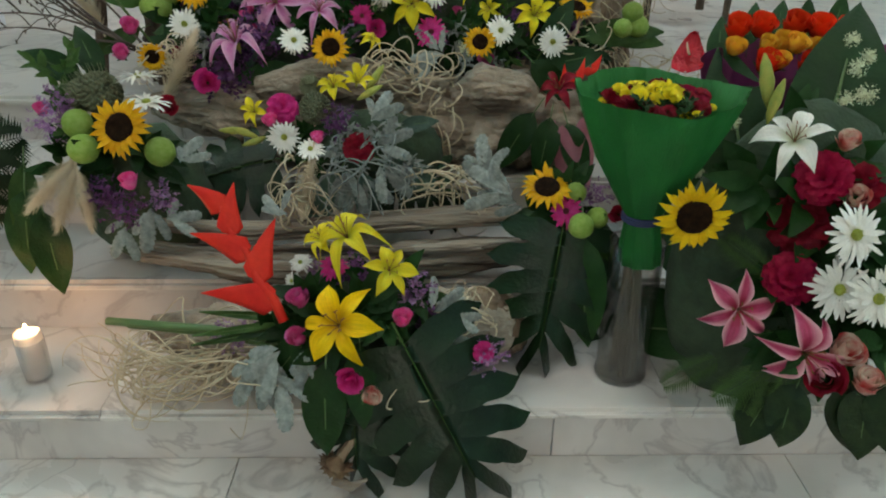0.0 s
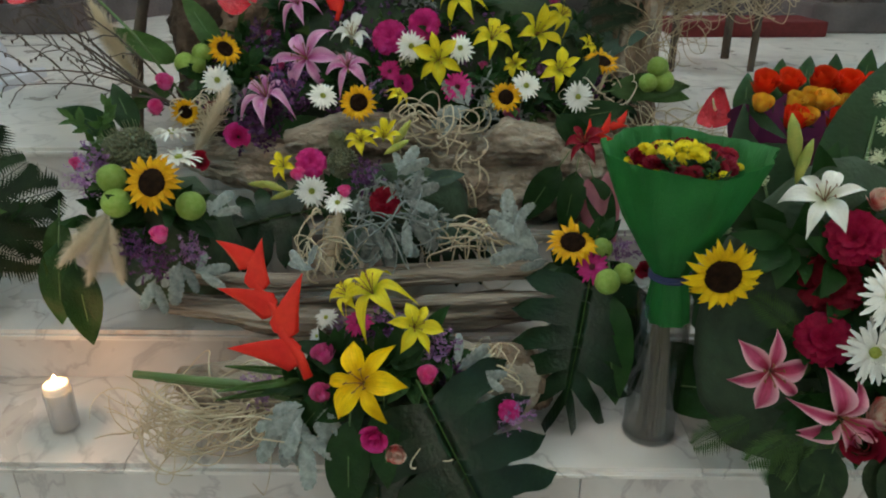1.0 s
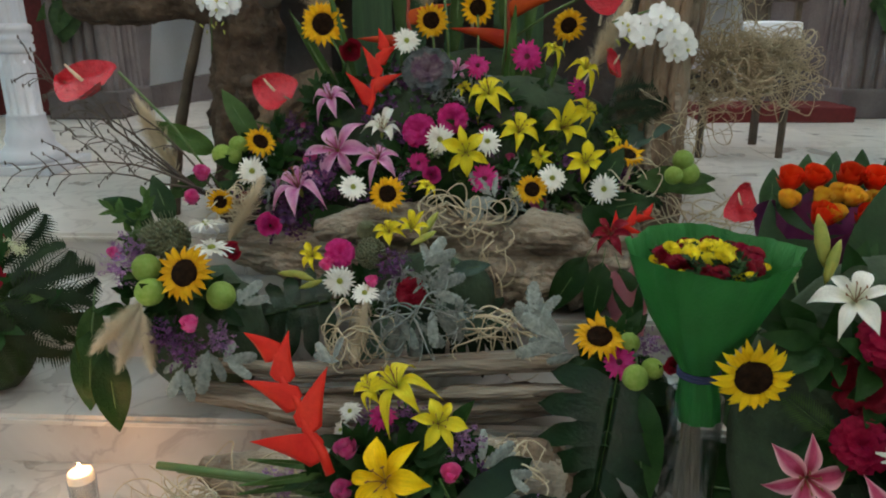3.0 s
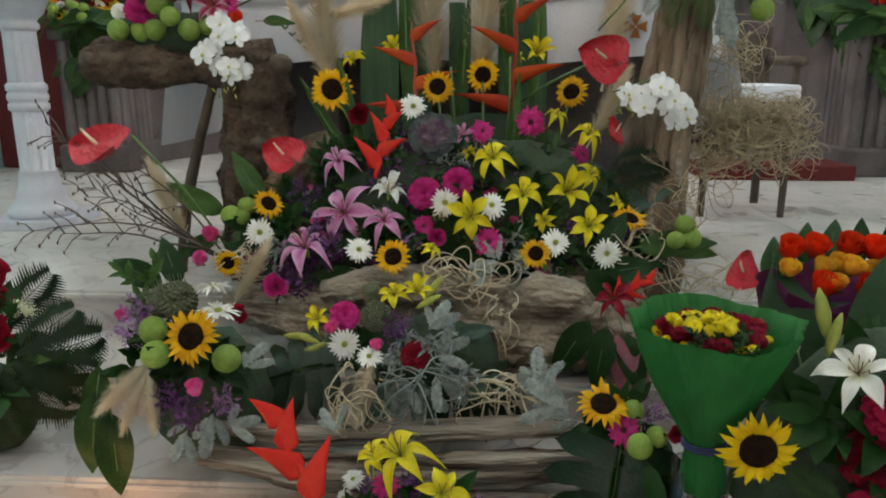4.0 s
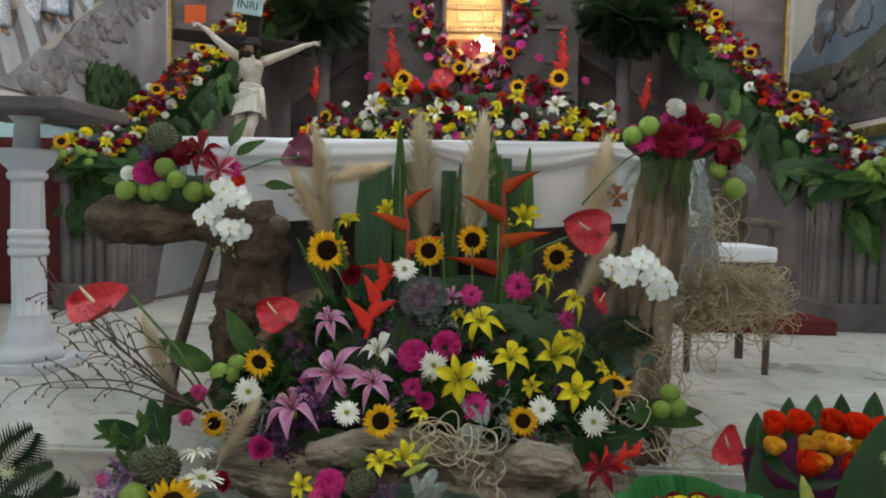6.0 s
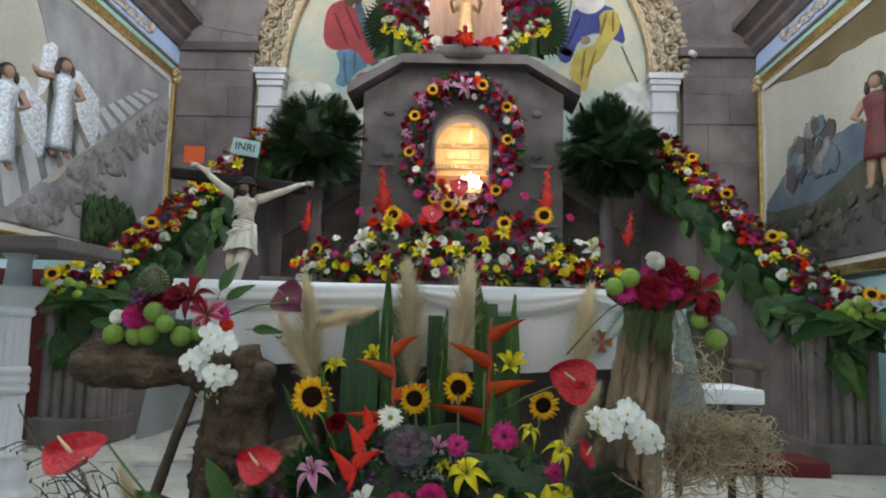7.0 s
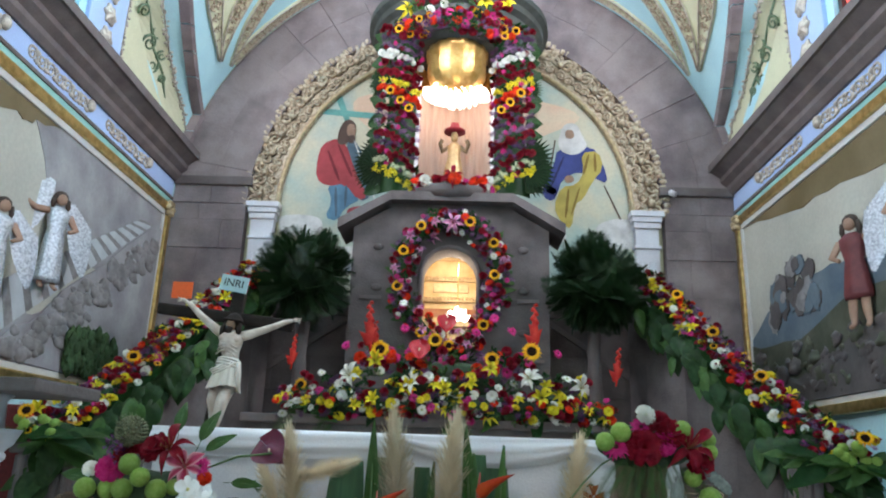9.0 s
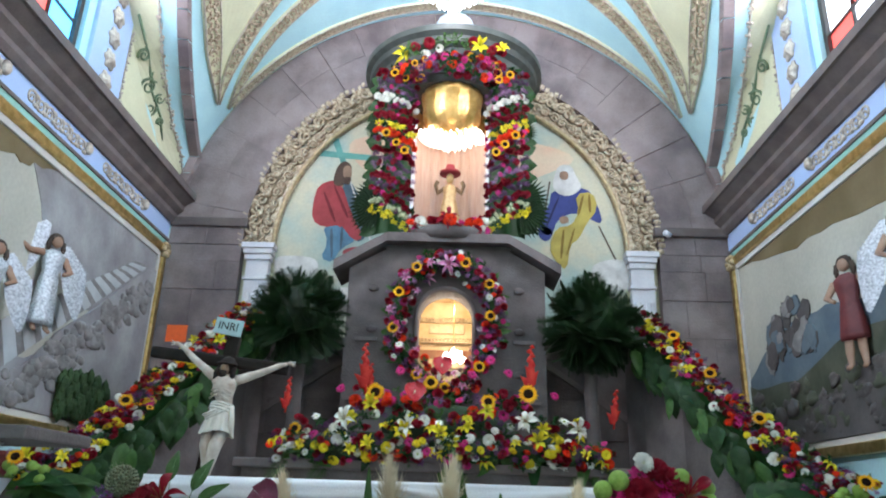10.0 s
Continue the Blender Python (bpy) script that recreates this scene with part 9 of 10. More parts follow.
# ---- shrine of grey stone ----
shrine = thing("stone_shrine", "grey stone shrine front with a low gable and an arched opening", "shrine", at=(AX, 7.4, PLAT))
for sg in (-1, 1):                         # front wall left and right of the opening
    outline = [(sg * 1.06, 0), (sg * 1.06, 3.42), (sg * 0.66, 3.66), (0, 3.66), (0, 3.5 - PLAT + 0.29)]
    outline += [(sg * x, z) for x, z in arch_points(0, 3.5 - PLAT, 0.29, 90, 0, 10)][1:] + [(sg * 0.29, 2.15), (0, 2.15), (0, 0)]
    part("front_wall", slab(bmesh.new(), outline, 0, 0.32), STONE, shrine)
    part("side_wall", boxm(*sorted((sg * 1.06, sg * 0.8)), 0.33, 1.4, 0, 3.4), STONE, shrine)
    bm = bmesh.new()
    slab(bm, [(sg * 1.22, 3.36), (sg * 1.22, 3.47), (sg * 0.66, 3.80), (sg * 0.66, 3.70)], -0.14, 0.5)
    part("gable_cornice", bm, STONE, shrine)
    for k in range(3):                     # raised stone panels
        xx = sg * (0.78 + 0.0 * k)
        part("stone_boss", ball(bmesh.new(), Vector((xx, -0.005, 3.2 - 0.45 * k)), 0.045, 2, (1.3, 0.4, 0.9)), STONE, shrine, smooth=True)
    bm = bmesh.new()
    box(bm, *sorted((sg * 0.95, sg * 0.72)), -0.02, 0.0, 2.62, 2.66)
    box(bm, *sorted((sg * 1.0, sg * 0.7)), -0.02, 0.0, 2.0, 2.03)
    part("string_course", bm, STONE_DARK, shrine)
part("gable_cornice", boxm(-0.66, 0.66, -0.14, 0.5, 3.70, 3.80), STONE, shrine)
part("top_slab", boxm(-0.9, 0.9, 0.0, 1.4, 3.66, 3.7), STONE, shrine)
bm = bmesh.new()
tube(bm, [(x, -0.01, z) for x, z in [(0.31, 2.15)] + arch_points(0, 3.5 - PLAT, 0.31, 0, 180, 20) + [(-0.31, 2.15)]], 0.025, 6)
part("opening_moulding", bm, STONE_DARK, shrine, smooth=True)
# lit golden box behind the opening, standing in for the nave mirrored in glass
MIRRORED_GOLD = mat("mirrored_gold", (0.74, 0.60, 0.36), 0.5, (0.58, 0.42, 0.2), 6, 0.2, 30, metal=0.2)
niche = thing("mirrored_nave_box", "lit golden box with cornices, built for the nave mirrored in the glass", "niche", at=(AX, 7.74, PLAT))
part("mirrored_back", boxm(-0.6, 0.6, 0.85, 0.9, 1.9, 3.4), MIRRORED_GOLD, niche)
part("mirrored_side", boxm(-0.62, -0.58, 0.0, 0.85, 1.9, 3.4), MIRRORED_GOLD, niche)
part("mirrored_side", boxm(0.58, 0.62, 0.0, 0.85, 1.9, 3.4), MIRRORED_GOLD, niche)
part("mirrored_ceiling", boxm(-0.6, 0.6, 0.0, 0.85, 3.38, 3.42), MIRRORED_GOLD, niche)
part("mirrored_floor", boxm(-0.6, 0.6, 0.0, 0.85, 1.88, 1.92), MIRRORED_GOLD, niche)
for z, d in ((2.86, 0.06), (2.55, 0.1), (3.12, 0.05)):
    part("niche_cornice", boxm(-0.58, 0.58, 0.85 - d, 0.848, z, z + 0.06, bevel=0.01), GILT, niche)
for z, r in ((2.90, 0.026), (2.60, 0.034), (3.15, 0.022)):
    bm = bmesh.new()
    for k in range(26):
        ball(bm, Vector((-0.55 + 0.044 * k, 0.79, z)), r * 0.8, 1, (0.8, 0.7, 1.2))
    part("bead_row", bm, GILT, niche, smooth=True)
part("red_frieze", boxm(-0.58, 0.58, 0.835, 0.849, 2.68, 2.78), mat("mirrored_red", (0.30, 0.10, 0.05), 0.6, (0.4, 0.2, 0.1), 12), niche, "brown-red painted frieze")
part("inner_frame", boxm(-0.22, 0.22, 0.83, 0.849, 2.98, 3.1, bevel=0.01), GILT, niche)
CRYSTAL = glow("lit_crystal", (1.0, 0.95, 0.86), 12)
# built chandelier in place of the one mirrored in the glass
lamp = thing("mirrored_chandelier", "small bright crystal chandelier built for the one mirrored in the glass", "chandelier", at=(AX + 0.09, 8.0, 3.12))
bm = bmesh.new()
for k in range(60):
    a, r = 2.4 * k, 0.15 * math.sqrt(k / 60)
    z = 0.17 * (1 - (r / 0.17) ** 2) * (0.3 + 0.7 * random.random())
    ball(bm, Vector((r * math.cos(a), r * math.sin(a) * 0.6, z)), 0.018, 1, (0.6, 0.6, 1.6))
tagged(part("crystals", bm, CRYSTAL, lamp), kind="stuff")
part("rod", tube(bmesh.new(), [(0, 0, 0.1), (0, 0, 0.85)], 0.006, 6), GOLD, lamp)

# ---- upper niche with the lit statue, canopy and flower frame ----
upper = thing("glass_niche", "brightly lit round glass niche under a dark canopy", "niche", at=(AX, 7.85, 4.45))
WHITE_LIT = mat("cream_silk_lining", (0.60, 0.48, 0.40), 0.6, (0.54, 0.38, 0.30), 5, 0.3, 12, stretch=(4, 4, 0.6))
rows = [[(0.46 * math.sin(a), 0.36 * math.cos(a) + 0.1, z) for a in np.linspace(-1.75, 1.75, 73)] for z in (0.05, 0.5, 1.0, 1.6)]
rows = [[(p[0] * (1 + 0.05 * math.sin(9 * p[0] * 6.3 + z)), p[1] + 0.025 * math.sin(46 * p[0] + 2 * p[2]), p[2]) for p in row] for row, z in zip(rows, (0, 1, 2, 3))]
bm = bmesh.new()
sheet(bm, rows)
part("lining", bm, WHITE_LIT, upper, smooth=True)
bm = bmesh.new()
lathe(bm, [(0.62, -0.1), (0.66, 0.0), (0.62, 0.05), (0.02, 0.052)], n=40)
part("floor_drum", bm, STONE, upper, smooth=True)
GOLD_BOWL = mat("gold_leaf_paint", (0.90, 0.60, 0.22), 0.3, (0.72, 0.40, 0.10), 12, 0.8, 30, metal=0.6)
bm = bmesh.new()
lathe(bm, [(0.03, 1.36), (0.12, 1.40), (0.24, 1.47), (0.33, 1.57), (0.37, 1.68), (0.365, 1.86), (0.39, 1.9), (0.39, 1.98)], (0, -0.02, 0), 48, 16, 0.05)
part("gilded_bowl", bm, GOLD_BOWL, upper, "gilded fluted bowl over the crystals", smooth=True)
bm = bmesh.new()
sheet(bm, [[(0.5 * math.sin(a), 0.4 * math.cos(a) + 0.1, z) for a in np.linspace(-1.9, 1.9, 29)] for z in (1.5, 1.75, 2.0)])
part("gold_drum", bm, GOLD_BOWL, upper, smooth=True)
for sg in (-1, 1):
    bm = bmesh.new()
    lathe(bm, [(0.05, 0.05), (0.04, 0.1), (0.035, 1.5), (0.06, 1.6)], (sg * 0.46, -0.1, 0), 14)
    part("side_post", bm, WHITE_PAINT, upper, smooth=True)
bm = bmesh.new()
lathe(bm, [(0.5, 1.95), (0.86, 1.98), (0.90, 2.06), (0.93, 2.06), (0.97, 2.2), (1.02, 2.22), (1.03, 2.34), (1.10, 2.38), (1.11, 2.46), (1.17, 2.5), (1.17, 2.58), (1.12, 2.6), (0.1, 2.62)], (0, 0.45, 0), 64)
part("canopy", bm, mat("dark_canopy_stone", (0.035, 0.042, 0.038), 0.55, (0.06, 0.07, 0.065), 6, 0.2, 40), upper, "dark moulded round canopy")
bm = bmesh.new()
lathe(bm, [(0.96, 2.605), (0.93, 2.66), (0.76, 2.76), (0.52, 2.96), (0.36, 3.18), (0.24, 3.45), (0.05, 3.6)], (0, 0.45, 0), 48, 16, 0.03)
part("canopy_roof", bm, WHITE_PAINT, upper, "white painted conical roof", smooth=True)
bm = bmesh.new()
for k in range(44):
    a = 2 * math.pi * k / 44
    lathe(bm, [(0.004, 1.42), (0.012, 1.46), (0.006, 1.52)], (0.4 * math.sin(a), 0.05 + 0.2 * math.cos(a), 0.03 * math.sin(3 * a)), 6)
for k in range(90):
    a, r = 2.4 * k, 0.36 * math.sqrt(k / 90)
    lathe(bm, [(0.004, 1.30), (0.014, 1.35), (0.006, 1.42)], (r * math.sin(a), -0.02 + 0.5 * r * math.cos(a), 0.14 * (r / 0.36) ** 2 - 0.04 + 0.03 * math.sin(5 * a)), 6)
part("crystal_fringe", bm, glow("fringe_crystal", (1.0, 0.93, 0.84), 4), upper, "bright crystal fringe")
gown, hat, arms = bmesh.new(), bmesh.new(), bmesh.new()
lathe(gown, [(0.17, 0), (0.16, 0.1), (0.09, 0.36), (0.11, 0.46), (0.05, 0.53)], n=20, lobes=6, depth=0.06)
ball(gown, Vector((0, -0.02, 0.60)), 0.062, 2, (0.9, 0.9, 1.15))
for sg in (-1, 1):
    tube(arms, [(sg * 0.08, -0.02, 0.47), (sg * 0.17, -0.05, 0.40), (sg * 0.20, -0.09, 0.48), (sg * 0.17, -0.1, 0.53)], 0.03, 7)
lathe(hat, [(0.02, 0.655), (0.155, 0.665), (0.15, 0.685), (0.075, 0.70), (0.06, 0.775), (0.01, 0.785)], n=20)
st = tinted("statue", [(gown, mat("gilded_statue_paint", (0.62, 0.42, 0.2), 0.4, (0.5, 0.3, 0.13), 22, 0.4, 50, metal=0.4)), (arms, mat("dark_gilt_statue_paint", (0.16, 0.10, 0.06), 0.5, (0.3, 0.2, 0.1), 22, 0.3, 50, metal=0.3)), (hat, mat("crimson_hat_paint", (0.36, 0.02, 0.035), 0.6, (0.25, 0.015, 0.025), 9, 0.2, 40))])
st.location, st.scale = (AX + 0.0, 7.72, 4.66), (0.82, 0.82, 1.0)
tagged(st, "small gilded and red painted statue inside the lit glass niche", "statue")
part("statue_step", boxm(-0.2, 0.22, -0.3, 0.1, 0.052, 0.21, bevel=0.02), WHITE_PAINT, upper)

# ---- chandelier hanging before the canopy ----
chand = thing("crystal_chandelier", "bright crystal chandelier hanging from the vault", "chandelier", at=(0.03, 6.4, 6.66))
bm = bmesh.new()
rc = random.Random(4)
for k in range(150):
    a, r = 2.4 * k, 0.5 * math.sqrt(k / 150)
    z = 0.9 * r + rc.uniform(-0.05, 0.05)
    ball(bm, Vector((r * math.cos(a), r * math.sin(a), z)), 0.026, 1, (0.5, 0.5, 1.5))
tagged(part("crystals", bm, glow("chandelier_crystal", (0.95, 0.97, 1.0), 9), chand), kind="stuff")
part("stem", tube(bmesh.new(), [(0, 0, 0.1), (0, 0, 1.75)], 0.02, 8), GOLD, chand)

# ---- framed side pictures ----
PIC_GREY = mat("painted_mountain_grey", (0.20, 0.19, 0.205), 0.75, (0.38, 0.38, 0.39), 1.8, 0.15, 25, detail=7)
PIC_SKY = mat("painted_overcast", (0.50, 0.49, 0.42), 0.75, (0.38, 0.37, 0.32), 0.9, 0.1, 25)
PIC_BROWN = mat("painted_brown_cloud", (0.13, 0.095, 0.04), 0.75, (0.2, 0.15, 0.08), 1.2, 0.1, 25)
PIC_ROCK = mat("painted_dark_rock", (0.06, 0.056, 0.055), 0.8, (0.12, 0.105, 0.105), 3, 0.3, 20)
PIC_STONE = mat("painted_grey_stone", (0.17, 0.165, 0.165), 0.85, (0.28, 0.27, 0.27), 6, 0.5, 24)
PIC_HILL = mat("painted_hill_green", (0.045, 0.055, 0.034), 0.8, (0.085, 0.09, 0.062), 4, 0.2, 20)
PIC_BLUE = mat("painted_blue_hill", (0.08, 0.12, 0.16), 0.8, (0.13, 0.17, 0.20), 3, 0.2, 20)
PIC_STAIR = mat("painted_stair_grey", (0.50, 0.53, 0.55), 0.8, (0.4, 0.43, 0.46), 5, 0.2, 20)
BUSH = mat("painted_bush", (0.018, 0.05, 0.014), 0.85, (0.04, 0.09, 0.03), 6, 0.6, 25)
SILVER = mat("silver_relief", (0.62, 0.67, 0.72), 0.42, (0.30, 0.34, 0.39), 48, 0.8, 70, metal=0.6, low=0.35, high=0.68)
ROBE_RED = mat("maroon_robe_relief", (0.16, 0.028, 0.03), 0.6, (0.1, 0.016, 0.02), 7, 0.2, 30)
PY0, PY1, PZ0, PZ1 = 3.3, 8.55, 2.22, 4.55


def picture(side, name, label):
    pic = thing(name, label, "framed picture", "framed side pictures", (side * WALL, 0, 0))
    s = -side
    ox = lambda d: sorted((0, s * d))      # noqa: E731
    part("canvas", boxm(*ox(0.03), PY0, PY1, PZ0, PZ1), PIC_SKY, pic)
    for (y0, y1, z0, z1) in ((PY0 - 0.1, PY1 + 0.1, PZ1, PZ1 + 0.1), (PY0 - 0.1, PY1 + 0.1, PZ0 - 0.1, PZ0), (PY1, PY1 + 0.1, PZ0, PZ1), (PY0 - 0.1, PY0, PZ0, PZ1)):
        part("gilt_frame", boxm(*ox(0.09), y0, y1, z0, z1, bevel=0.02), GOLD, pic)
    for (y0, y1, z0, z1) in ((PY0, PY1, PZ1 - 0.07, PZ1 - 0.002), (PY0, PY1, PZ0 + 0.002, PZ0 + 0.06), (PY1 - 0.06, PY1 - 0.002, PZ0 + 0.06, PZ1 - 0.07)):
        part("cream_slip", boxm(*ox(0.055), y0, y1, z0, z1, bevel=0.008), PLASTER_WHITE, pic)
    for y, z in ((PY1 + 0.03, PZ1 + 0.03), (PY1 + 0.03, PZ0 - 0.03)):
        bm = bmesh.new()
        for k in range(6):
            ball(bm, Vector((s * 0.09, y + 0.07 * math.cos(k * 1.05), z + 0.07 * math.sin(k * 1.05))), 0.05, 1)
        part("corner_carving", bm, GILT, pic, smooth=True)
    return pic, s


def field(pic, s, name, pts, m, d0, d1, rough=0.0):
    """A painted or modelled patch of the picture, from (y, z) pairs."""
    q = []
    rr = random.Random(len(pts) + int(d1 * 1000))
    for (a, b), (c, d) in zip(pts, pts[1:] + pts[:1]):
        for k in range(4):
            t = k / 4
            q.append((a + (c - a) * t + rr.uniform(-rough, rough), b + (d - b) * t + rr.uniform(-rough, rough)))
    q = [(min(PY1 - 0.062, max(PY0, y)), min(PZ1 - 0.075, max(PZ0 + 0.062, z))) for y, z in q]
    part(name, side_slab(bmesh.new(), q, *sorted((s * d0, s * d1))), m, pic)


pic, s = picture(-1, "framed_picture", "gold-framed picture of a grey mountain stair with pale reliefs")
field(pic, s, "mountain", [(3.3, 2.2), (8.6, 2.2), (8.6, 4.0), (7.9, 3.6), (7.0, 3.15), (6.2, 2.75), (5.3, 2.5), (3.3, 2.4)], PIC_GREY, 0.03, 0.045, 0.03)
field(pic, s, "distant_mountain", [(5.6, 4.5), (8.6, 4.5), (8.6, 3.4), (7.0, 3.4), (6.2, 3.7)], PIC_GREY, 0.03, 0.036, 0.03)
field(pic, s, "brown_cloud", [(3.3, 4.5), (6.1, 4.5), (5.7, 4.36), (5.4, 4.3), (4.6, 4.1), (3.3, 3.9)], PIC_BROWN, 0.03, 0.038, 0.03)
top0, top1, low0, low1 = Vector((5.45, 2.80)), Vector((7.9, 4.2)), Vector((5.6, 2.40)), Vector((8.3, 4.27))
for k in range(13):                        # treads and risers of the painted stair
    f0, f1, f2 = (k / 13) ** 0.85, ((k + 0.62) / 13) ** 0.85, ((k + 1) / 13) ** 0.85
    for g0, g1, m in ((f0, f1, PIC_STAIR), (f1, f2, PIC_STONE)):
        a, b, c, d = top0.lerp(top1, g0), low0.lerp(low1, g0), low0.lerp(low1, g1), top0.lerp(top1, g1)
        field(pic, s, "painted_step", [tuple(a), tuple(b), tuple(c), tuple(d)], m, 0.040, 0.046, 0.004)
field(pic, s, "rock_edge", [(5.2, 2.28), (8.55, 2.25), (8.55, 4.3), (8.2, 4.17), (7.44, 3.65), (6.58, 3.04), (6.1, 2.65), (5.7, 2.42)], PIC_GREY, 0.046, 0.06, 0.03)
rr_ = random.Random(12)
for k in range(150):                       # modelled rocks along the stair's edge
    f = rr_.random()
    p = Vector((5.75, 2.40)).lerp(Vector((8.2, 4.08)), f) + Vector((rr_.uniform(-0.05, 0.42), -rr_.uniform(0.0, 0.2)))
    bm = bmesh.new()
    ball(bm, Vector((s * 0.06, min(p.x, 8.38), max(p.y, 2.36))), rr_.uniform(0.04, 0.1), 2, (0.22, 1.25, 0.8))
    for v in bm.verts:
        v.co += v.normal * 0.03 * noise.noise(v.co * 14)
    part("modelled_rock", bm, PIC_STONE, pic, smooth=True)
bush = bmesh.new()
rbs = random.Random(2)
for k in range(190):
    t, u = rbs.random(), rbs.random()
    ball(bush, Vector((s * (0.08 + 0.05 * rbs.random()), 6.72 + 1.0 * t, 2.32 + 0.5 * u * (0.7 + 0.5 * t - 0.5 * t * t))), rbs.uniform(0.04, 0.075), 1, (0.5, 0.8, 1.3))
part("modelled_bush", bush, BUSH, pic, "dark green modelled bush")
pic2, s2 = picture(1, "framed_picture", "gold-framed picture of dark hills with a maroon-robed relief")
field(pic2, s2, "brown_cloud", [(3.3, 4.5), (8.4, 4.5), (7.2, 4.25), (6.2, 4.2), (4.8, 3.95), (3.3, 3.9)], PIC_BROWN, 0.03, 0.036, 0.03)
field(pic2, s2, "blue_hill", [(5.0, 3.4), (6.0, 3.42), (6.7, 3.5), (7.4, 3.5), (8.6, 3.1), (8.6, 2.6), (5.0, 2.6)], PIC_BLUE, 0.03, 0.04, 0.03)
rtree = random.Random(17)
for k in range(46):                        # painted rock mass, in many facets
    t, v = rtree.random(), rtree.random()
    yc, zc, r = 6.85 + 1.0 * t, 3.2 + 0.52 * v * math.sin(math.pi * (0.25 + 0.6 * t)), rtree.uniform(0.07, 0.16)
    pts = [(yc + r * rtree.uniform(0.6, 1.2) * math.cos(a), zc + r * rtree.uniform(0.6, 1.2) * math.sin(a)) for a in np.linspace(0, 5.4, 7)]
    field(pic2, s2, "painted_rock", pts, (PIC_ROCK, PIC_STONE, PIC_ROCK, PIC_BLUE)[k % 4], 0.04, 0.046 + 0.0003 * k, 0.012)
field(pic2, s2, "green_hill", [(3.3, 3.0), (4.8, 3.1), (6.2, 3.15), (7.3, 2.9), (8.6, 3.0), (8.6, 2.2), (3.3, 2.2)], PIC_HILL, 0.04, 0.05, 0.03)
field(pic2, s2, "dark_rock", [(3.3, 2.9), (5.2, 2.95), (6.3, 2.75), (7.4, 2.55), (8.6, 2.6), (8.6, 2.2), (3.3, 2.2)], PIC_ROCK, 0.05, 0.07, 0.04)
for k in range(90):                        # rough modelled ground and shrubs
    y, z = rtree.uniform(5.3, 8.3), 2.36 + 0.5 * rtree.random() ** 1.5
    bm = bmesh.new()
    ball(bm, Vector((s2 * 0.06, y, z)), rtree.uniform(0.04, 0.11), 2, (0.22, rtree.uniform(0.9, 1.6), rtree.uniform(0.6, 1.2)))
    for v in bm.verts:
        v.co += v.normal * 0.045 * noise.noise(v.co * 16)
    part("modelled_rock", bm, (PIC_ROCK, PIC_HILL, PIC_ROCK)[k % 3], pic2, smooth=True)


SKIN = mat("painted_statue_flesh", (0.36, 0.22, 0.15), 0.6, (0.28, 0.16, 0.11), 9, 0.1, 40)
HAIR = mat("painted_statue_brown", (0.03, 0.018, 0.012), 0.7, (0.05, 0.03, 0.02), 12, 0.3, 50)


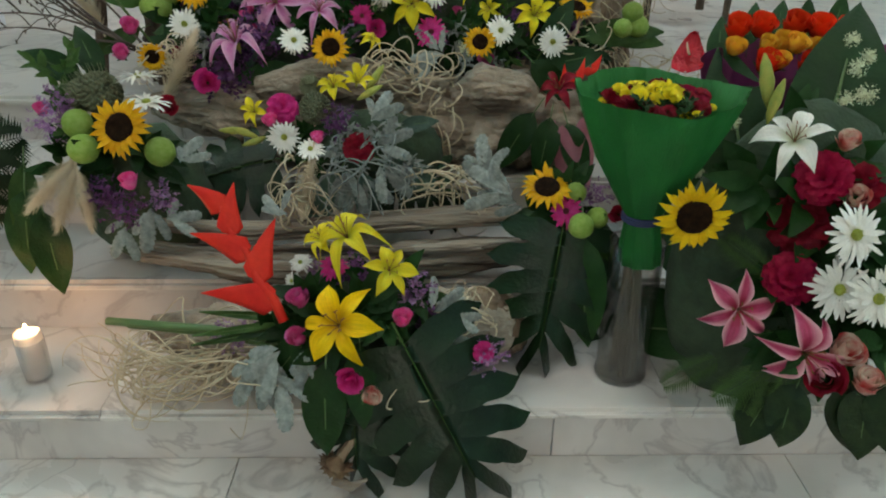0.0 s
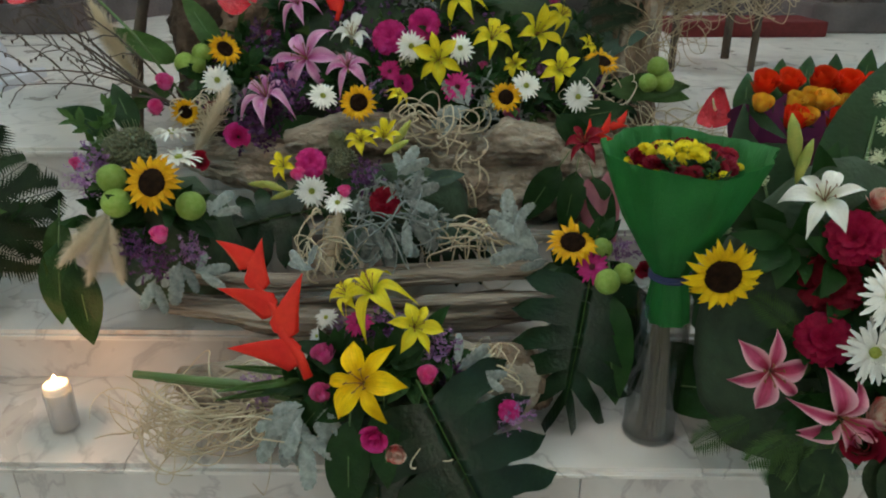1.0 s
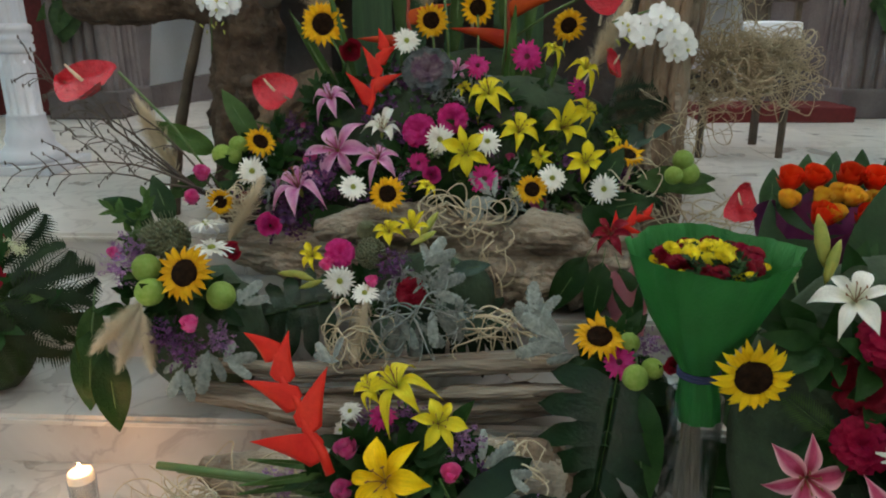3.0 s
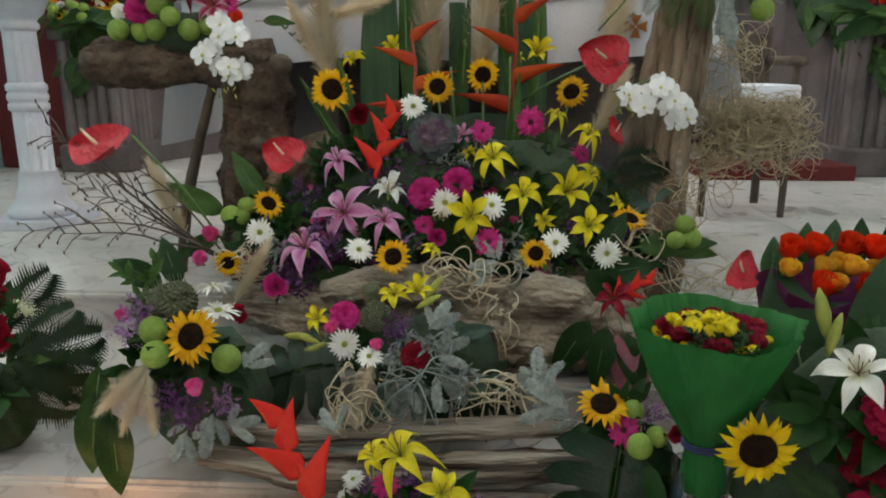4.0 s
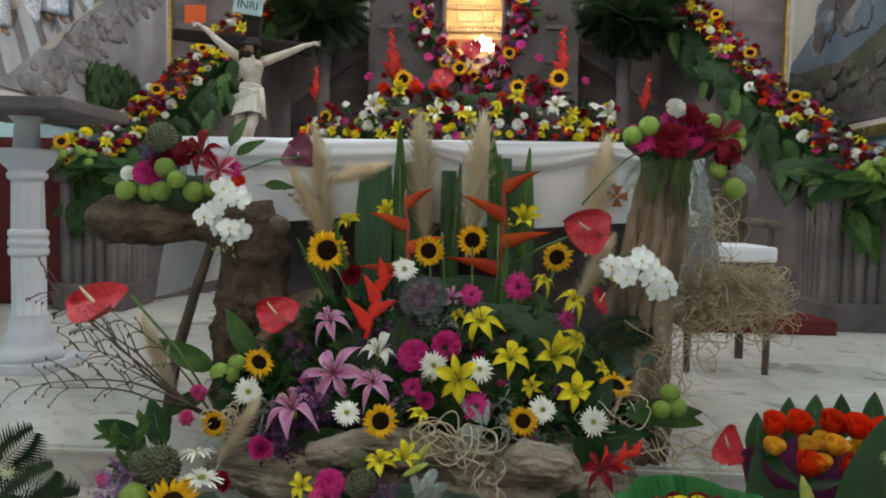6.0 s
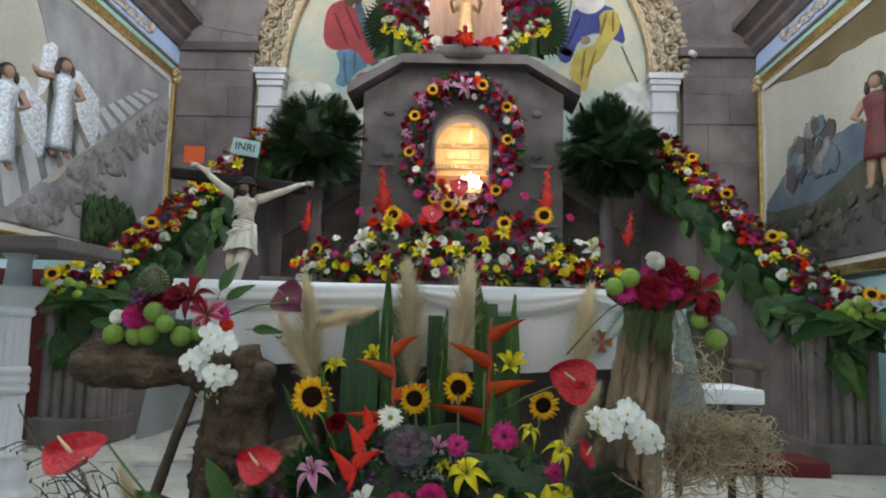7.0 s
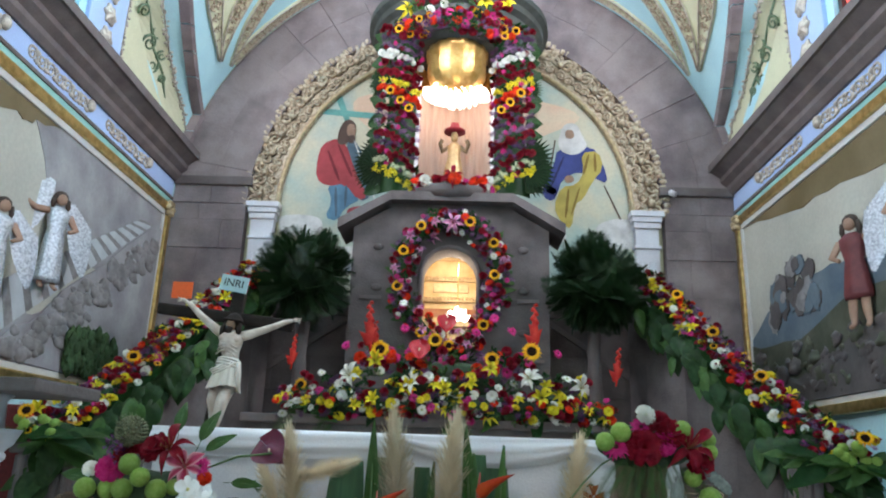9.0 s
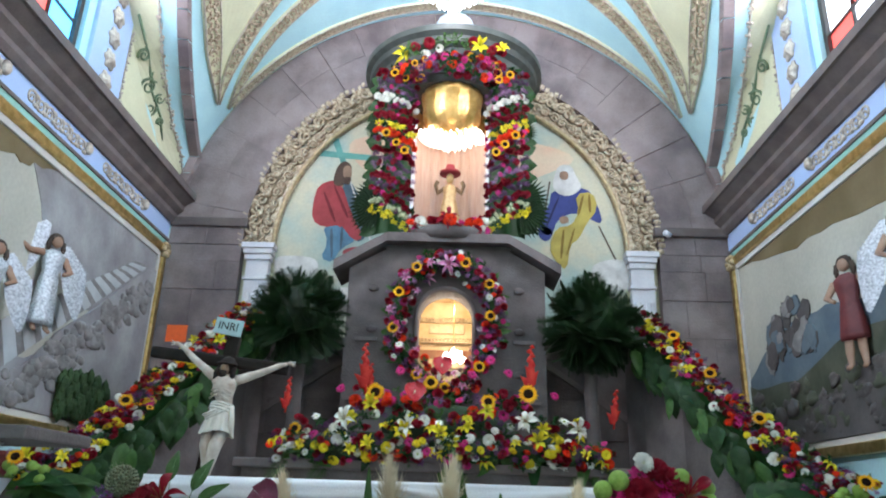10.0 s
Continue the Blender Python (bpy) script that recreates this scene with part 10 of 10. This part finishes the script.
def relief(side, y, z, h, robe, label, wings=False, hem=0.26):
    """A plain standing relief, its back on the picture and its face to the room; +y is away from the door."""
    cloth, flesh, dark, wing = bmesh.new(), bmesh.new(), bmesh.new(), bmesh.new()
    lathe(cloth, [(0.105 * h, hem * h), (0.11 * h, (hem + 0.04) * h), (0.085 * h, 0.50 * h), (0.072 * h, 0.58 * h), (0.095 * h, 0.70 * h), (0.10 * h, 0.77 * h), (0.045 * h, 0.82 * h)], n=22, lobes=7, depth=0.10)
    for sg in (-1, 1):
        tube(flesh, [(0, sg * 0.045 * h, hem * h + 0.05), (-0.01, sg * 0.05 * h, 0.14 * h), (0, sg * 0.055 * h, 0.03 * h), (-0.06, sg * 0.06 * h, 0.0)], [0.036 * h, 0.034 * h, 0.022 * h, 0.02 * h], 8)
    ball(flesh, Vector((-0.01, 0, 0.905 * h)), 0.055 * h, 2, (1, 0.85, 1.2))
    ball(dark, Vector((0.012, 0.0, 0.925 * h)), 0.066 * h, 2, (0.95, 0.95, 1.1))
    tube(dark, [(0.0, 0.055 * h, 0.92 * h), (0.0, 0.065 * h, 0.85 * h), (0.0, 0.06 * h, 0.79 * h)], [0.02 * h, 0.022 * h, 0.01 * h], 6)
    tube(dark, [(0.0, -0.055 * h, 0.92 * h), (0.0, -0.065 * h, 0.85 * h), (0.0, -0.06 * h, 0.79 * h)], [0.02 * h, 0.022 * h, 0.01 * h], 6)
    tube(flesh, [(0, -0.09 * h, 0.76 * h), (-0.03, -0.21 * h, 0.74 * h), (-0.06, -0.33 * h, 0.80 * h), (-0.07, -0.37 * h, 0.83 * h)], [0.036 * h, 0.03 * h, 0.024 * h, 0.015 * h], 8)
    tube(flesh, [(0, 0.09 * h, 0.76 * h), (-0.04, 0.15 * h, 0.63 * h), (-0.09, 0.08 * h, 0.58 * h)], [0.036 * h, 0.03 * h, 0.018 * h], 8)
    if wings:
        for sg, up, low in ((-1, 1.08, 0.36), (1, 0.90, 0.20)):
            for k in range(9):             # rows of feathers
                f = k / 8
                rows = []
                for i in range(7):
                    t = i / 6
                    w = (0.055 - 0.012 * f) * h * math.sin(math.pi * (0.12 + 0.8 * t)) ** 0.7
                    yc, zc = sg * (0.10 + 0.20 * f * (1 - 0.35 * t) + 0.08 * t) * h, (up - 0.18 * f + (low - up + 0.18 * f) * t * (0.7 + 0.3 * f)) * h
                    rows.append([(0.02 - 0.02 * math.cos(q) + 0.006 * k, yc + w * q * sg, zc + 0.01 * q) for q in (-1, 0, 1)])
                sheet(wing, rows)
    ob = tinted("relief_statue", [(cloth, robe), (flesh, SKIN), (dark, HAIR)] + ([(wing, SILVER)] if wings else []))
    ob.matrix_world = Matrix.Translation((side * (WALL - 0.13), y, z)) @ Matrix.Rotation(radians(side * 24), 4, "Z") @ Matrix.Diagonal((side * 0.6, 1.3, 1, 1))
    tagged(ob, label, "relief statue", "relief statues in the pictures")


relief(-1, 6.13, 2.96, 0.92, SILVER, "silver winged relief statue on the painted stair", True, 0.06)
relief(-1, 5.36, 2.68, 0.86, SILVER, "silver winged relief statue at the painted stair's foot", True, 0.06)
relief(1, 5.98, 2.80, 1.0, ROBE_RED, "maroon robed relief statue with bare legs on the painted rock", False, 0.24)
relief(1, 5.12, 2.95, 0.98, SILVER, "silver winged relief statue in the dark hill picture", True, 0.2)

# ---- chair behind the altar, small red dais ----
chair = thing("altar_chair", "dark wooden chair with a pale seat beside the altar", "chair", at=(1.44, 3.95, PLAT))
for x, y in ((-0.2, -0.2), (0.2, -0.2), (-0.2, 0.2), (0.2, 0.2)):
    part("leg", tube(bmesh.new(), [(x, y, 0), (x, y, 0.58)], [0.018, 0.022], 8), WOOD_DARK, chair)
part("seat", boxm(-0.23, 0.23, -0.23, 0.23, 0.58, 0.66, bevel=0.02), CLOTH, chair, "pale cushioned seat")
for x in (-0.21, 0.21):
    part("armrest_post", tube(bmesh.new(), [(x, -0.18, 0.55), (x, -0.18, 0.76)], 0.018, 8), WOOD_DARK, chair)
    part("armrest", tube(bmesh.new(), [(x, -0.25, 0.77), (x, 0.2, 0.78)], 0.024, 8), WOOD_DARK, chair, smooth=True)
    part("back_post", tube(bmesh.new(), [(x, 0.2, 0.0), (x, 0.23, 0.95)], 0.02, 8), WOOD_DARK, chair)
part("back_rail", boxm(-0.2, 0.2, 0.2, 0.24, 0.6, 0.92, bevel=0.01), WOOD_DARK, chair)
tagged(part("red_step", boxm(1.6, 2.6, 5.0, 5.4, PLAT, PLAT + 0.1, bevel=0.01), mat("dark_red_carpet", (0.14, 0.012, 0.012), 0.9, (0.1, 0.008, 0.008), 30, 0.4, 120)), "low step covered in dark red carpet", "step")
tagged(part("red_step", boxm(-3.64, -2.95, 5.4, 6.1, PLAT, PLAT + 1.3, bevel=0.03), mat("dark_red_drape", (0.12, 0.012, 0.012), 0.9, (0.08, 0.008, 0.008), 30, 0.4, 120)), "dark red draped block behind the pedestal", "drape")
cam_box = thing("security_camera", "small white security camera on a bracket on the stone pier", "security camera", at=(2.9, 8.74, 5.0))
part("body", tube(bmesh.new(), [(-0.02, -0.02, 0), (-0.1, -0.16, -0.03)], [0.04, 0.04], 12), WHITE_PAINT, cam_box, smooth=True)
part("bracket", tube(bmesh.new(), [(0, 0.06, 0.06), (-0.01, -0.02, 0.0)], 0.015, 8), LEAD, cam_box)


# grey stone flanks of the stair between shrine and parapets
for side in (-1, 1):
    flank = thing("stair_flank", "grey stone side wall of the stair behind the palm topiary", "stair wall", "stair flank walls", (AX, 7.8, PLAT), "structure")
    z, k = 0.0, 0
    while z < 2.7:
        h = 0.42 + 0.05 * math.sin(k * 2.9 + side)
        for q in range(3):
            x0, x1 = 1.07 + 0.42 * q + 0.1 * (k % 2) * (q > 0), 1.07 + 0.42 * (q + 1) + 0.1 * (k % 2) * (q < 2)
            a, b = sorted((side * x0, side * (min(x1, 2.36) - 0.003)))
            part("flank_stone", boxm(a, b, 0.01 * math.sin(k * 3 + q * 5), 0.2, z + 0.0015, min(2.74, z + h) - 0.0015), STONE, flank)
        z, k = z + h, k + 1
    bm = bmesh.new()
    slab(bm, [(side * 1.1, 2.45), (side * 1.1, 2.52), (side * 2.3, 1.72), (side * 2.3, 1.65)], -0.05, 0.0)
    part("stair_string", bm, STONE_DARK, flank)

# ---- flowers of the shrine ----
rs = random.Random(21)
WREATH = ("mauve_filler", "gerbera", "purple_filler", "lilac_lily", "orange_carnation", "red_carnation", "red_rose", "purple_filler", "mauve_filler", "dark_leaf_filler", "pink_rose", "mauve_filler", "purple_filler", "daisy", "leaf_filler", "red_rose")


def swathe(parent, path, width, n, kinds, size, tip=25, lift=0.03, turn=0):
    """Flowers strewn along a path of points."""
    path = [Vector(p) for p in path]
    seg = [(b - a).length for a, b in zip(path, path[1:])]
    total = sum(seg)
    for k in range(n):
        d = total * (k + rs.random()) / n
        i = 0
        while i < len(seg) - 1 and d > seg[i]:
            d -= seg[i]
            i += 1
        p = path[i].lerp(path[i + 1], min(1, d / seg[i]))
        along = (path[i + 1] - path[i]).normalized()
        across = along.cross(Vector((0, -1, 0)))
        across = across.normalized() if across.length > 0.1 else Vector((1, 0, 0))
        off = rs.uniform(-1, 1)
        p = p + across * width * off + Vector((0, -lift * (1 - off * off) * rs.uniform(0.5, 1.5), 0))
        kind = rs.choice(kinds)
        s = size * rs.uniform(0.75, 1.2) * (1.35 if "lily" in kind else 1.0)
        bloom(parent, kind, p, s, turn + rs.uniform(-35, 35), tip + rs.uniform(-25, 30), fine=kind in ("sunflower", "gerbera", "daisy"))


wreath = thing("flower_wreath", "oval wreath of mauve, orange and red flowers round the arched opening", "flower wreath", at=(AX, 7.3, 3.4))
loop = [(AX + 0.50 * math.sin(a), 7.33, 3.47 + (0.62 if math.cos(a) > 0 else 0.75) * math.cos(a)) for a in np.linspace(0, 2 * math.pi, 33)]
loop = [(AX + (x - AX) * (1 if z > 3.2 else 1 - 0.45 * (3.2 - z)), y, z) for x, y, z in loop]
bm = bmesh.new()
tube(bm, [Vector(p) - Vector(wreath.location) for p in loop], 0.07, 8)
part("leaf_ring", bm, C_DARKLEAF, wreath, smooth=True)
swathe(wreath, loop, 0.15, 400, WREATH, 0.082, 10, 0.1)
for a in (28, 62, 100, 145, 180, 222, 262, 300, 335):
    i = int(32 * a / 360)
    bloom(wreath, "sunflower", Vector(loop[i]) + Vector((rs.uniform(-0.05, 0.05), -0.14, 0)), 0.135, 0, 5)
bloom(wreath, "lilac_lily", (AX + 0.02, 7.17, 4.02), 0.22, 0, -10)
for k in range(40):
    p = Vector(rs.choice(loop))
    bloom(wreath, "leaf", p + Vector((0, 0.02, 0)), 0.22, rs.uniform(-40, 40), 0, math.degrees(math.atan2(-(p.x - AX), p.z - 3.45)) + rs.uniform(-30, 30), fine=False)

# flower frame of the upper niche
frame_fl = thing("niche_flower_frame", "tall frame of striped flower bands round the lit niche", "flower frame", at=(AX, 7.55, 4.5))
for sg in (-1, 1):
    bm = bmesh.new()
    rows = [[(sg * (x0 + (0.42 - 0.08 * z) * q), 0.12 - 0.12 * math.sin(math.pi * q), z) for q in np.linspace(0, 1, 6)] for z, x0 in ((0.0, 0.46), (0.5, 0.46), (1.0, 0.46), (1.6, 0.48), (2.1, 0.5))]
    sheet(bm, rows)
    part("leaf_backing", bm, C_DARKLEAF, frame_fl, smooth=True)
    bands = ("yellow_lily", "white_filler", "red_carnation", "purple_filler", "red_carnation", "mauve_filler", "purple_filler", "red_rose", "purple_filler", "orange_carnation", "yellow_lily", "red_carnation", "red_rose", "white_carnation", "mauve_filler", "purple_filler", "red_rose")
    for row, kind in enumerate(bands):     # stripes that rise outwards
        for k in range(18):
            t = (k + 0.5) / 18
            p = Vector((AX + sg * (0.40 + 0.50 * t), 7.45 - 0.12 * math.sin(math.pi * t), 4.46 + 0.118 * row + 0.30 * t * (1 - row / 40) + rs.uniform(-0.035, 0.035)))
            kd = kind if rs.random() < 0.78 else rs.choice(("purple_filler", "red_carnation", "dark_leaf_filler", "red_rose", "gerbera"))
            bloom(frame_fl, kd, p, rs.uniform(0.062, 0.098), sg * 15 + rs.uniform(-25, 25), rs.uniform(-30, 15), fine=False)
    for x, z in ((0.62, 5.5), (0.52, 5.4), (0.74, 5.62), (0.55, 6.35), (0.68, 6.42)):
        bloom(frame_fl, "sunflower", (AX + sg * x, 7.27, z), 0.115, sg * 10, -10)
    for k in range(20):
        z = 0.05 + 0.1 * k
        bloom(frame_fl, "fan_leaf" if k in (2, 3, 4, 13) else "broad_leaf", (AX + sg * 0.82, 7.6, 4.5 + z), 0.24 if k not in (2, 3, 4) else 0.36, sg * 10, rs.uniform(-20, 10), -sg * rs.uniform(50, 115), fine=False)
swathe(frame_fl, [(AX - 0.68, 7.38, 6.40), (AX - 0.35, 7.28, 6.50), (AX, 7.24, 6.53), (AX + 0.35, 7.28, 6.50), (AX + 0.68, 7.38, 6.40)], 0.15, 130, ("red_carnation", "purple_filler", "red_rose", "dark_leaf_filler", "orange_carnation", "purple_filler", "mauve_filler", "sunflower", "leaf_filler", "gerbera"), 0.11, -20, 0.08)
swathe(frame_fl, [(AX - 0.62, 7.3, 6.68), (AX, 7.16, 6.78), (AX + 0.62, 7.3, 6.68)], 0.08, 30, ("white_carnation", "yellow_lily", "leaf_filler", "red_carnation", "leaf_filler"), 0.14, -15, 0.06)
swathe(frame_fl, [(AX - 0.42, 7.4, 4.52), (AX, 7.3, 4.48), (AX + 0.42, 7.4, 4.52)], 0.1, 55, ("red_carnation", "white_carnation", "orange_carnation", "gerbera", "red_rose", "orange_rose"), 0.12, 15, 0.05)
bloom(frame_fl, "red_lily", (AX, 7.22, 4.55), 0.24, 0, 10)
bloom(frame_fl, "orange_carnation", (AX + 0.02, 7.2, 4.53), 0.17, 0, 10)

# flower bank on the retable
retable = thing("stone_retable", "grey stone ledge with dark wood front carrying the shrine flowers", "retable", at=(AX, 6.85, PLAT))
part("ledge_body", boxm(-1.75, 1.75, -0.3, 0.54, 0, 1.28), STONE, retable)
part("ledge_top", boxm(-1.82, 1.82, -0.36, 0.54, 1.28, 1.36, bevel=0.015), STONE_DARK, retable)
part("wood_front", boxm(-1.6, 1.6, -0.33, -0.302, 0.3, 1.2, bevel=0.01), mat("dark_brown_wood", (0.06, 0.03, 0.018), 0.5, (0.1, 0.05, 0.03), 8, 0.3, 40, stretch=(0.3, 1, 1)), retable)
shelf = thing("retable_flowers", "long low bank of white lilies, yellow flowers and dark red roses", "flower arrangement", at=(AX, 6.6, 1.96))
core(shelf, (AX - 0.75, 6.75, 2.08), 0.2, (3.4, 0.6, 0.75))
core(shelf, (AX + 0.75, 6.75, 2.08), 0.2, (3.4, 0.6, 0.75))
core(shelf, (AX, 6.9, 2.3), 0.22, (2.6, 0.6, 1.0))
FILL = ("red_carnation", "white_carnation", "yellow_lily", "red_rose", "leaf_filler", "dark_leaf_filler", "orange_carnation", "red_rose", "purple_filler", "dark_leaf_filler", "yellow_carnation", "purple_filler", "gerbera", "daisy")
swathe(shelf, [(AX - 1.5, 6.5, 2.06), (AX, 6.42, 2.06), (AX + 1.5, 6.5, 2.06)], 0.12, 250, FILL, 0.094, 25, 0.06)
swathe(shelf, [(AX - 1.3, 6.6, 2.25), (AX, 6.5, 2.28), (AX + 1.3, 6.6, 2.25)], 0.1, 100, ("white_carnation", "red_carnation", "red_rose", "dark_leaf_filler", "leaf_filler", "daisy", "yellow_lily", "purple_filler", "purple_filler"), 0.098, 30, 0.05)
swathe(shelf, [(AX - 0.85, 6.75, 2.5), (AX, 6.7, 2.45), (AX + 0.85, 6.75, 2.5)], 0.14, 90, ("red_carnation", "purple_filler", "red_rose", "dark_leaf_filler", "mauve_filler", "gerbera", "orange_carnation", "leaf_filler"), 0.115, 20, 0.06)
for x, z, s in ((-0.6, 2.56, 0.18), (0.78, 2.58, 0.2), (0.42, 2.5, 0.15), (-1.3, 2.22, 0.13), (-0.1, 2.66, 0.16)):
    bloom(shelf, "sunflower", (AX + x, 6.5, z), s, 0, 10)
for x, z in ((-0.62, 2.43), (0.4, 2.4), (0.0, 2.2), (0.1, 2.12), (-0.35, 2.2), (0.85, 2.15)):
    bloom(shelf, "yellow_lily", (AX + x, 6.42, z), 0.17, rs.uniform(-20, 20), 15)
for x, z in ((-0.28, 2.25), (0.75, 2.32), (1.2, 2.25), (-0.85, 2.3)):
    bloom(shelf, "white_lily", (AX + x, 6.42, z), 0.2, rs.uniform(-20, 20), 15)
for x, z, h in ((-0.72, 2.82, 0.55), (0.82, 2.84, 0.55), (-1.42, 2.55, 0.36), (1.58, 2.5, 0.4), (-0.45, 2.03, 0.3), (0.3, 2.03, 0.3), (-0.15, 2.02, 0.3), (-0.66, 2.68, 0.42)):
    bloom(shelf, "shelf_heliconia", (AX + x, 6.62, z), h, rs.uniform(-20, 20), 5, rs.uniform(-8, 8) if h > 0.33 else rs.choice((-70, 70)))
for x, z in ((-0.24, 2.55), (0.0, 2.80)):
    bloom(shelf, "anthurium", (AX + x, 6.5, z), 0.17, 0, 20, 180)
for x, z in ((0.28, 2.78), (0.45, 2.92), (0.62, 2.8), (-0.4, 2.8), (-0.95, 2.62), (1.05, 2.6)):
    bloom(shelf, "gerbera", (AX + x, 6.72, z), 0.1, rs.uniform(-30, 30), 20)
for k in range(40):
    x = rs.uniform(-1.6, 1.6)
    bloom(shelf, rs.choice(("leaf", "dark_leaf", "fern")), (AX + x, 6.55, 2.0), rs.uniform(0.2, 0.34), rs.uniform(-30, 30), rs.uniform(10, 60), rs.uniform(-80, 80) + (180 if rs.random() < 0.5 else 0), fine=False)

# palm balls on trunks
for sg in (-1, 1):
    px, pz = AX + sg * 1.48, 3.42
    tree = thing("palm_topiary", "round ball of dark palm fronds on a thick grey trunk", "topiary", "palm topiaries", (px, 7.1, PLAT))
    bm = log_mesh([(0, 0.1, 0), (0.02, 0.1, 1.0), (0, 0.1, 2.0), (0, 0.08, 2.8)], [0.085, 0.07, 0.065, 0.06], seed=60 + sg, n=18)
    part("trunk", bm, STONE, tree, smooth=True)
    for k in range(150):
        u, a = rs.uniform(-1, 1), rs.uniform(0, 6.28)
        d = Vector((math.sqrt(1 - u * u) * math.cos(a), math.sqrt(1 - u * u) * math.sin(a) * 0.8, u * 1.1))
        m = Matrix.Translation(Vector((0, 0, pz - PLAT - 0.05)) + d * 0.1) @ d.to_track_quat("Y", "Z").to_matrix().to_4x4() @ Matrix.Rotation(rs.uniform(0, 6.28), 4, "Y") @ Matrix.Scale(rs.uniform(0.33, 0.43), 4)
        shared("palm_frond", KIND["dark_fern"][0][1], tree, m)
    bm = bmesh.new()
    ball(bm, Vector((0, 0, pz - PLAT)), 0.3, 3)
    for v in bm.verts:
        v.co += (v.co - Vector((0, 0, pz - PLAT))) * 0.25 * noise.noise(v.co * 8)
    part("leaf_core", bm, C_PALMLEAF, tree)

# garlands on the stair parapets
GAR = ("dark_leaf_filler", "purple_filler", "red_rose", "leaf_filler", "purple_filler", "red_rose", "leaf_filler", "red_carnation", "orange_carnation", "white_carnation", "yellow_lily", "sunflower", "purple_filler", "gerbera", "leaf_filler", "mauve_filler", "yellow_carnation", "red_rose", "orange_rose", "white_carnation", "red_carnation")
for sg in (-1, 1):
    g = thing("stair_garland", "thick mixed flower garland with hanging green leaves on the stair parapet", "flower garland", "stair garlands", (AX + sg * 2.6, 6.2, 2.4))
    path = [(AX + sg * 2.95, 5.2, 1.70), (AX + sg * 2.74, 5.5, 1.88), (AX + sg * 2.60, 5.95, 2.2), (AX + sg * 2.45, 6.4, 2.58), (AX + sg * 2.28, 6.9, 3.02), (AX + sg * 2.05, 7.35, 3.48)]
    bm = bmesh.new()
    tube(bm, [Vector(p) - Vector(g.location) + Vector((0, 0, -0.05)) for p in path], [0.1, 0.12, 0.12, 0.12, 0.12, 0.09], 10)
    part("leaf_rope", bm, C_DARKLEAF, g, smooth=True)
    swathe(g, [Vector(p) + Vector((-sg * 0.02, -0.08, 0.03)) for p in path], 0.15, 350, GAR, 0.08, 35, 0.04, -sg * 15)
    swathe(g, [Vector(p) + Vector((0, 0.05, 0.1)) for p in path], 0.09, 130, GAR, 0.082, 45, 0.03, -sg * 15)
    for p in ((2.88, 5.2, 1.86), (2.55, 6.0, 2.36), (2.4, 6.6, 2.82), (2.22, 7.0, 3.25)):
        bloom(g, "sunflower", (AX + sg * p[0], p[1] - 0.18, p[2] - 0.02), 0.125, -sg * 15, 25)
    for k in range(11):
        bloom(g, "pod", (AX + sg * (2.72 + 0.26 * rs.random()), 5.08 + 0.1 * rs.random(), 1.68 + 0.12 * rs.random()), 0.075)
    for k in range(150):
        t = rs.random()
        i = min(4, int(t * 5))
        p = Vector(path[i]).lerp(Vector(path[i + 1]), t * 5 - i)
        bloom(g, rs.choice(("broad_leaf", "broad_leaf", "leaf")), p + Vector((-sg * (0.06 + 0.16 * rs.random()), -0.05, -0.06 - 0.26 * rs.random())), rs.uniform(0.2, 0.32), -sg * rs.uniform(10, 50), rs.uniform(10, 45), 180 + sg * rs.uniform(-10, 60), fine=False)
    for k in range(16):
        bloom(g, rs.choice(("leaf", "dark_leaf", "fern")), (AX + sg * (2.6 + 0.4 * rs.random()), 5.12, 1.68), rs.uniform(0.25, 0.4), rs.uniform(-30, 30), rs.uniform(20, 60), rs.choice((90, -90)) + rs.uniform(-40, 40), fine=False)
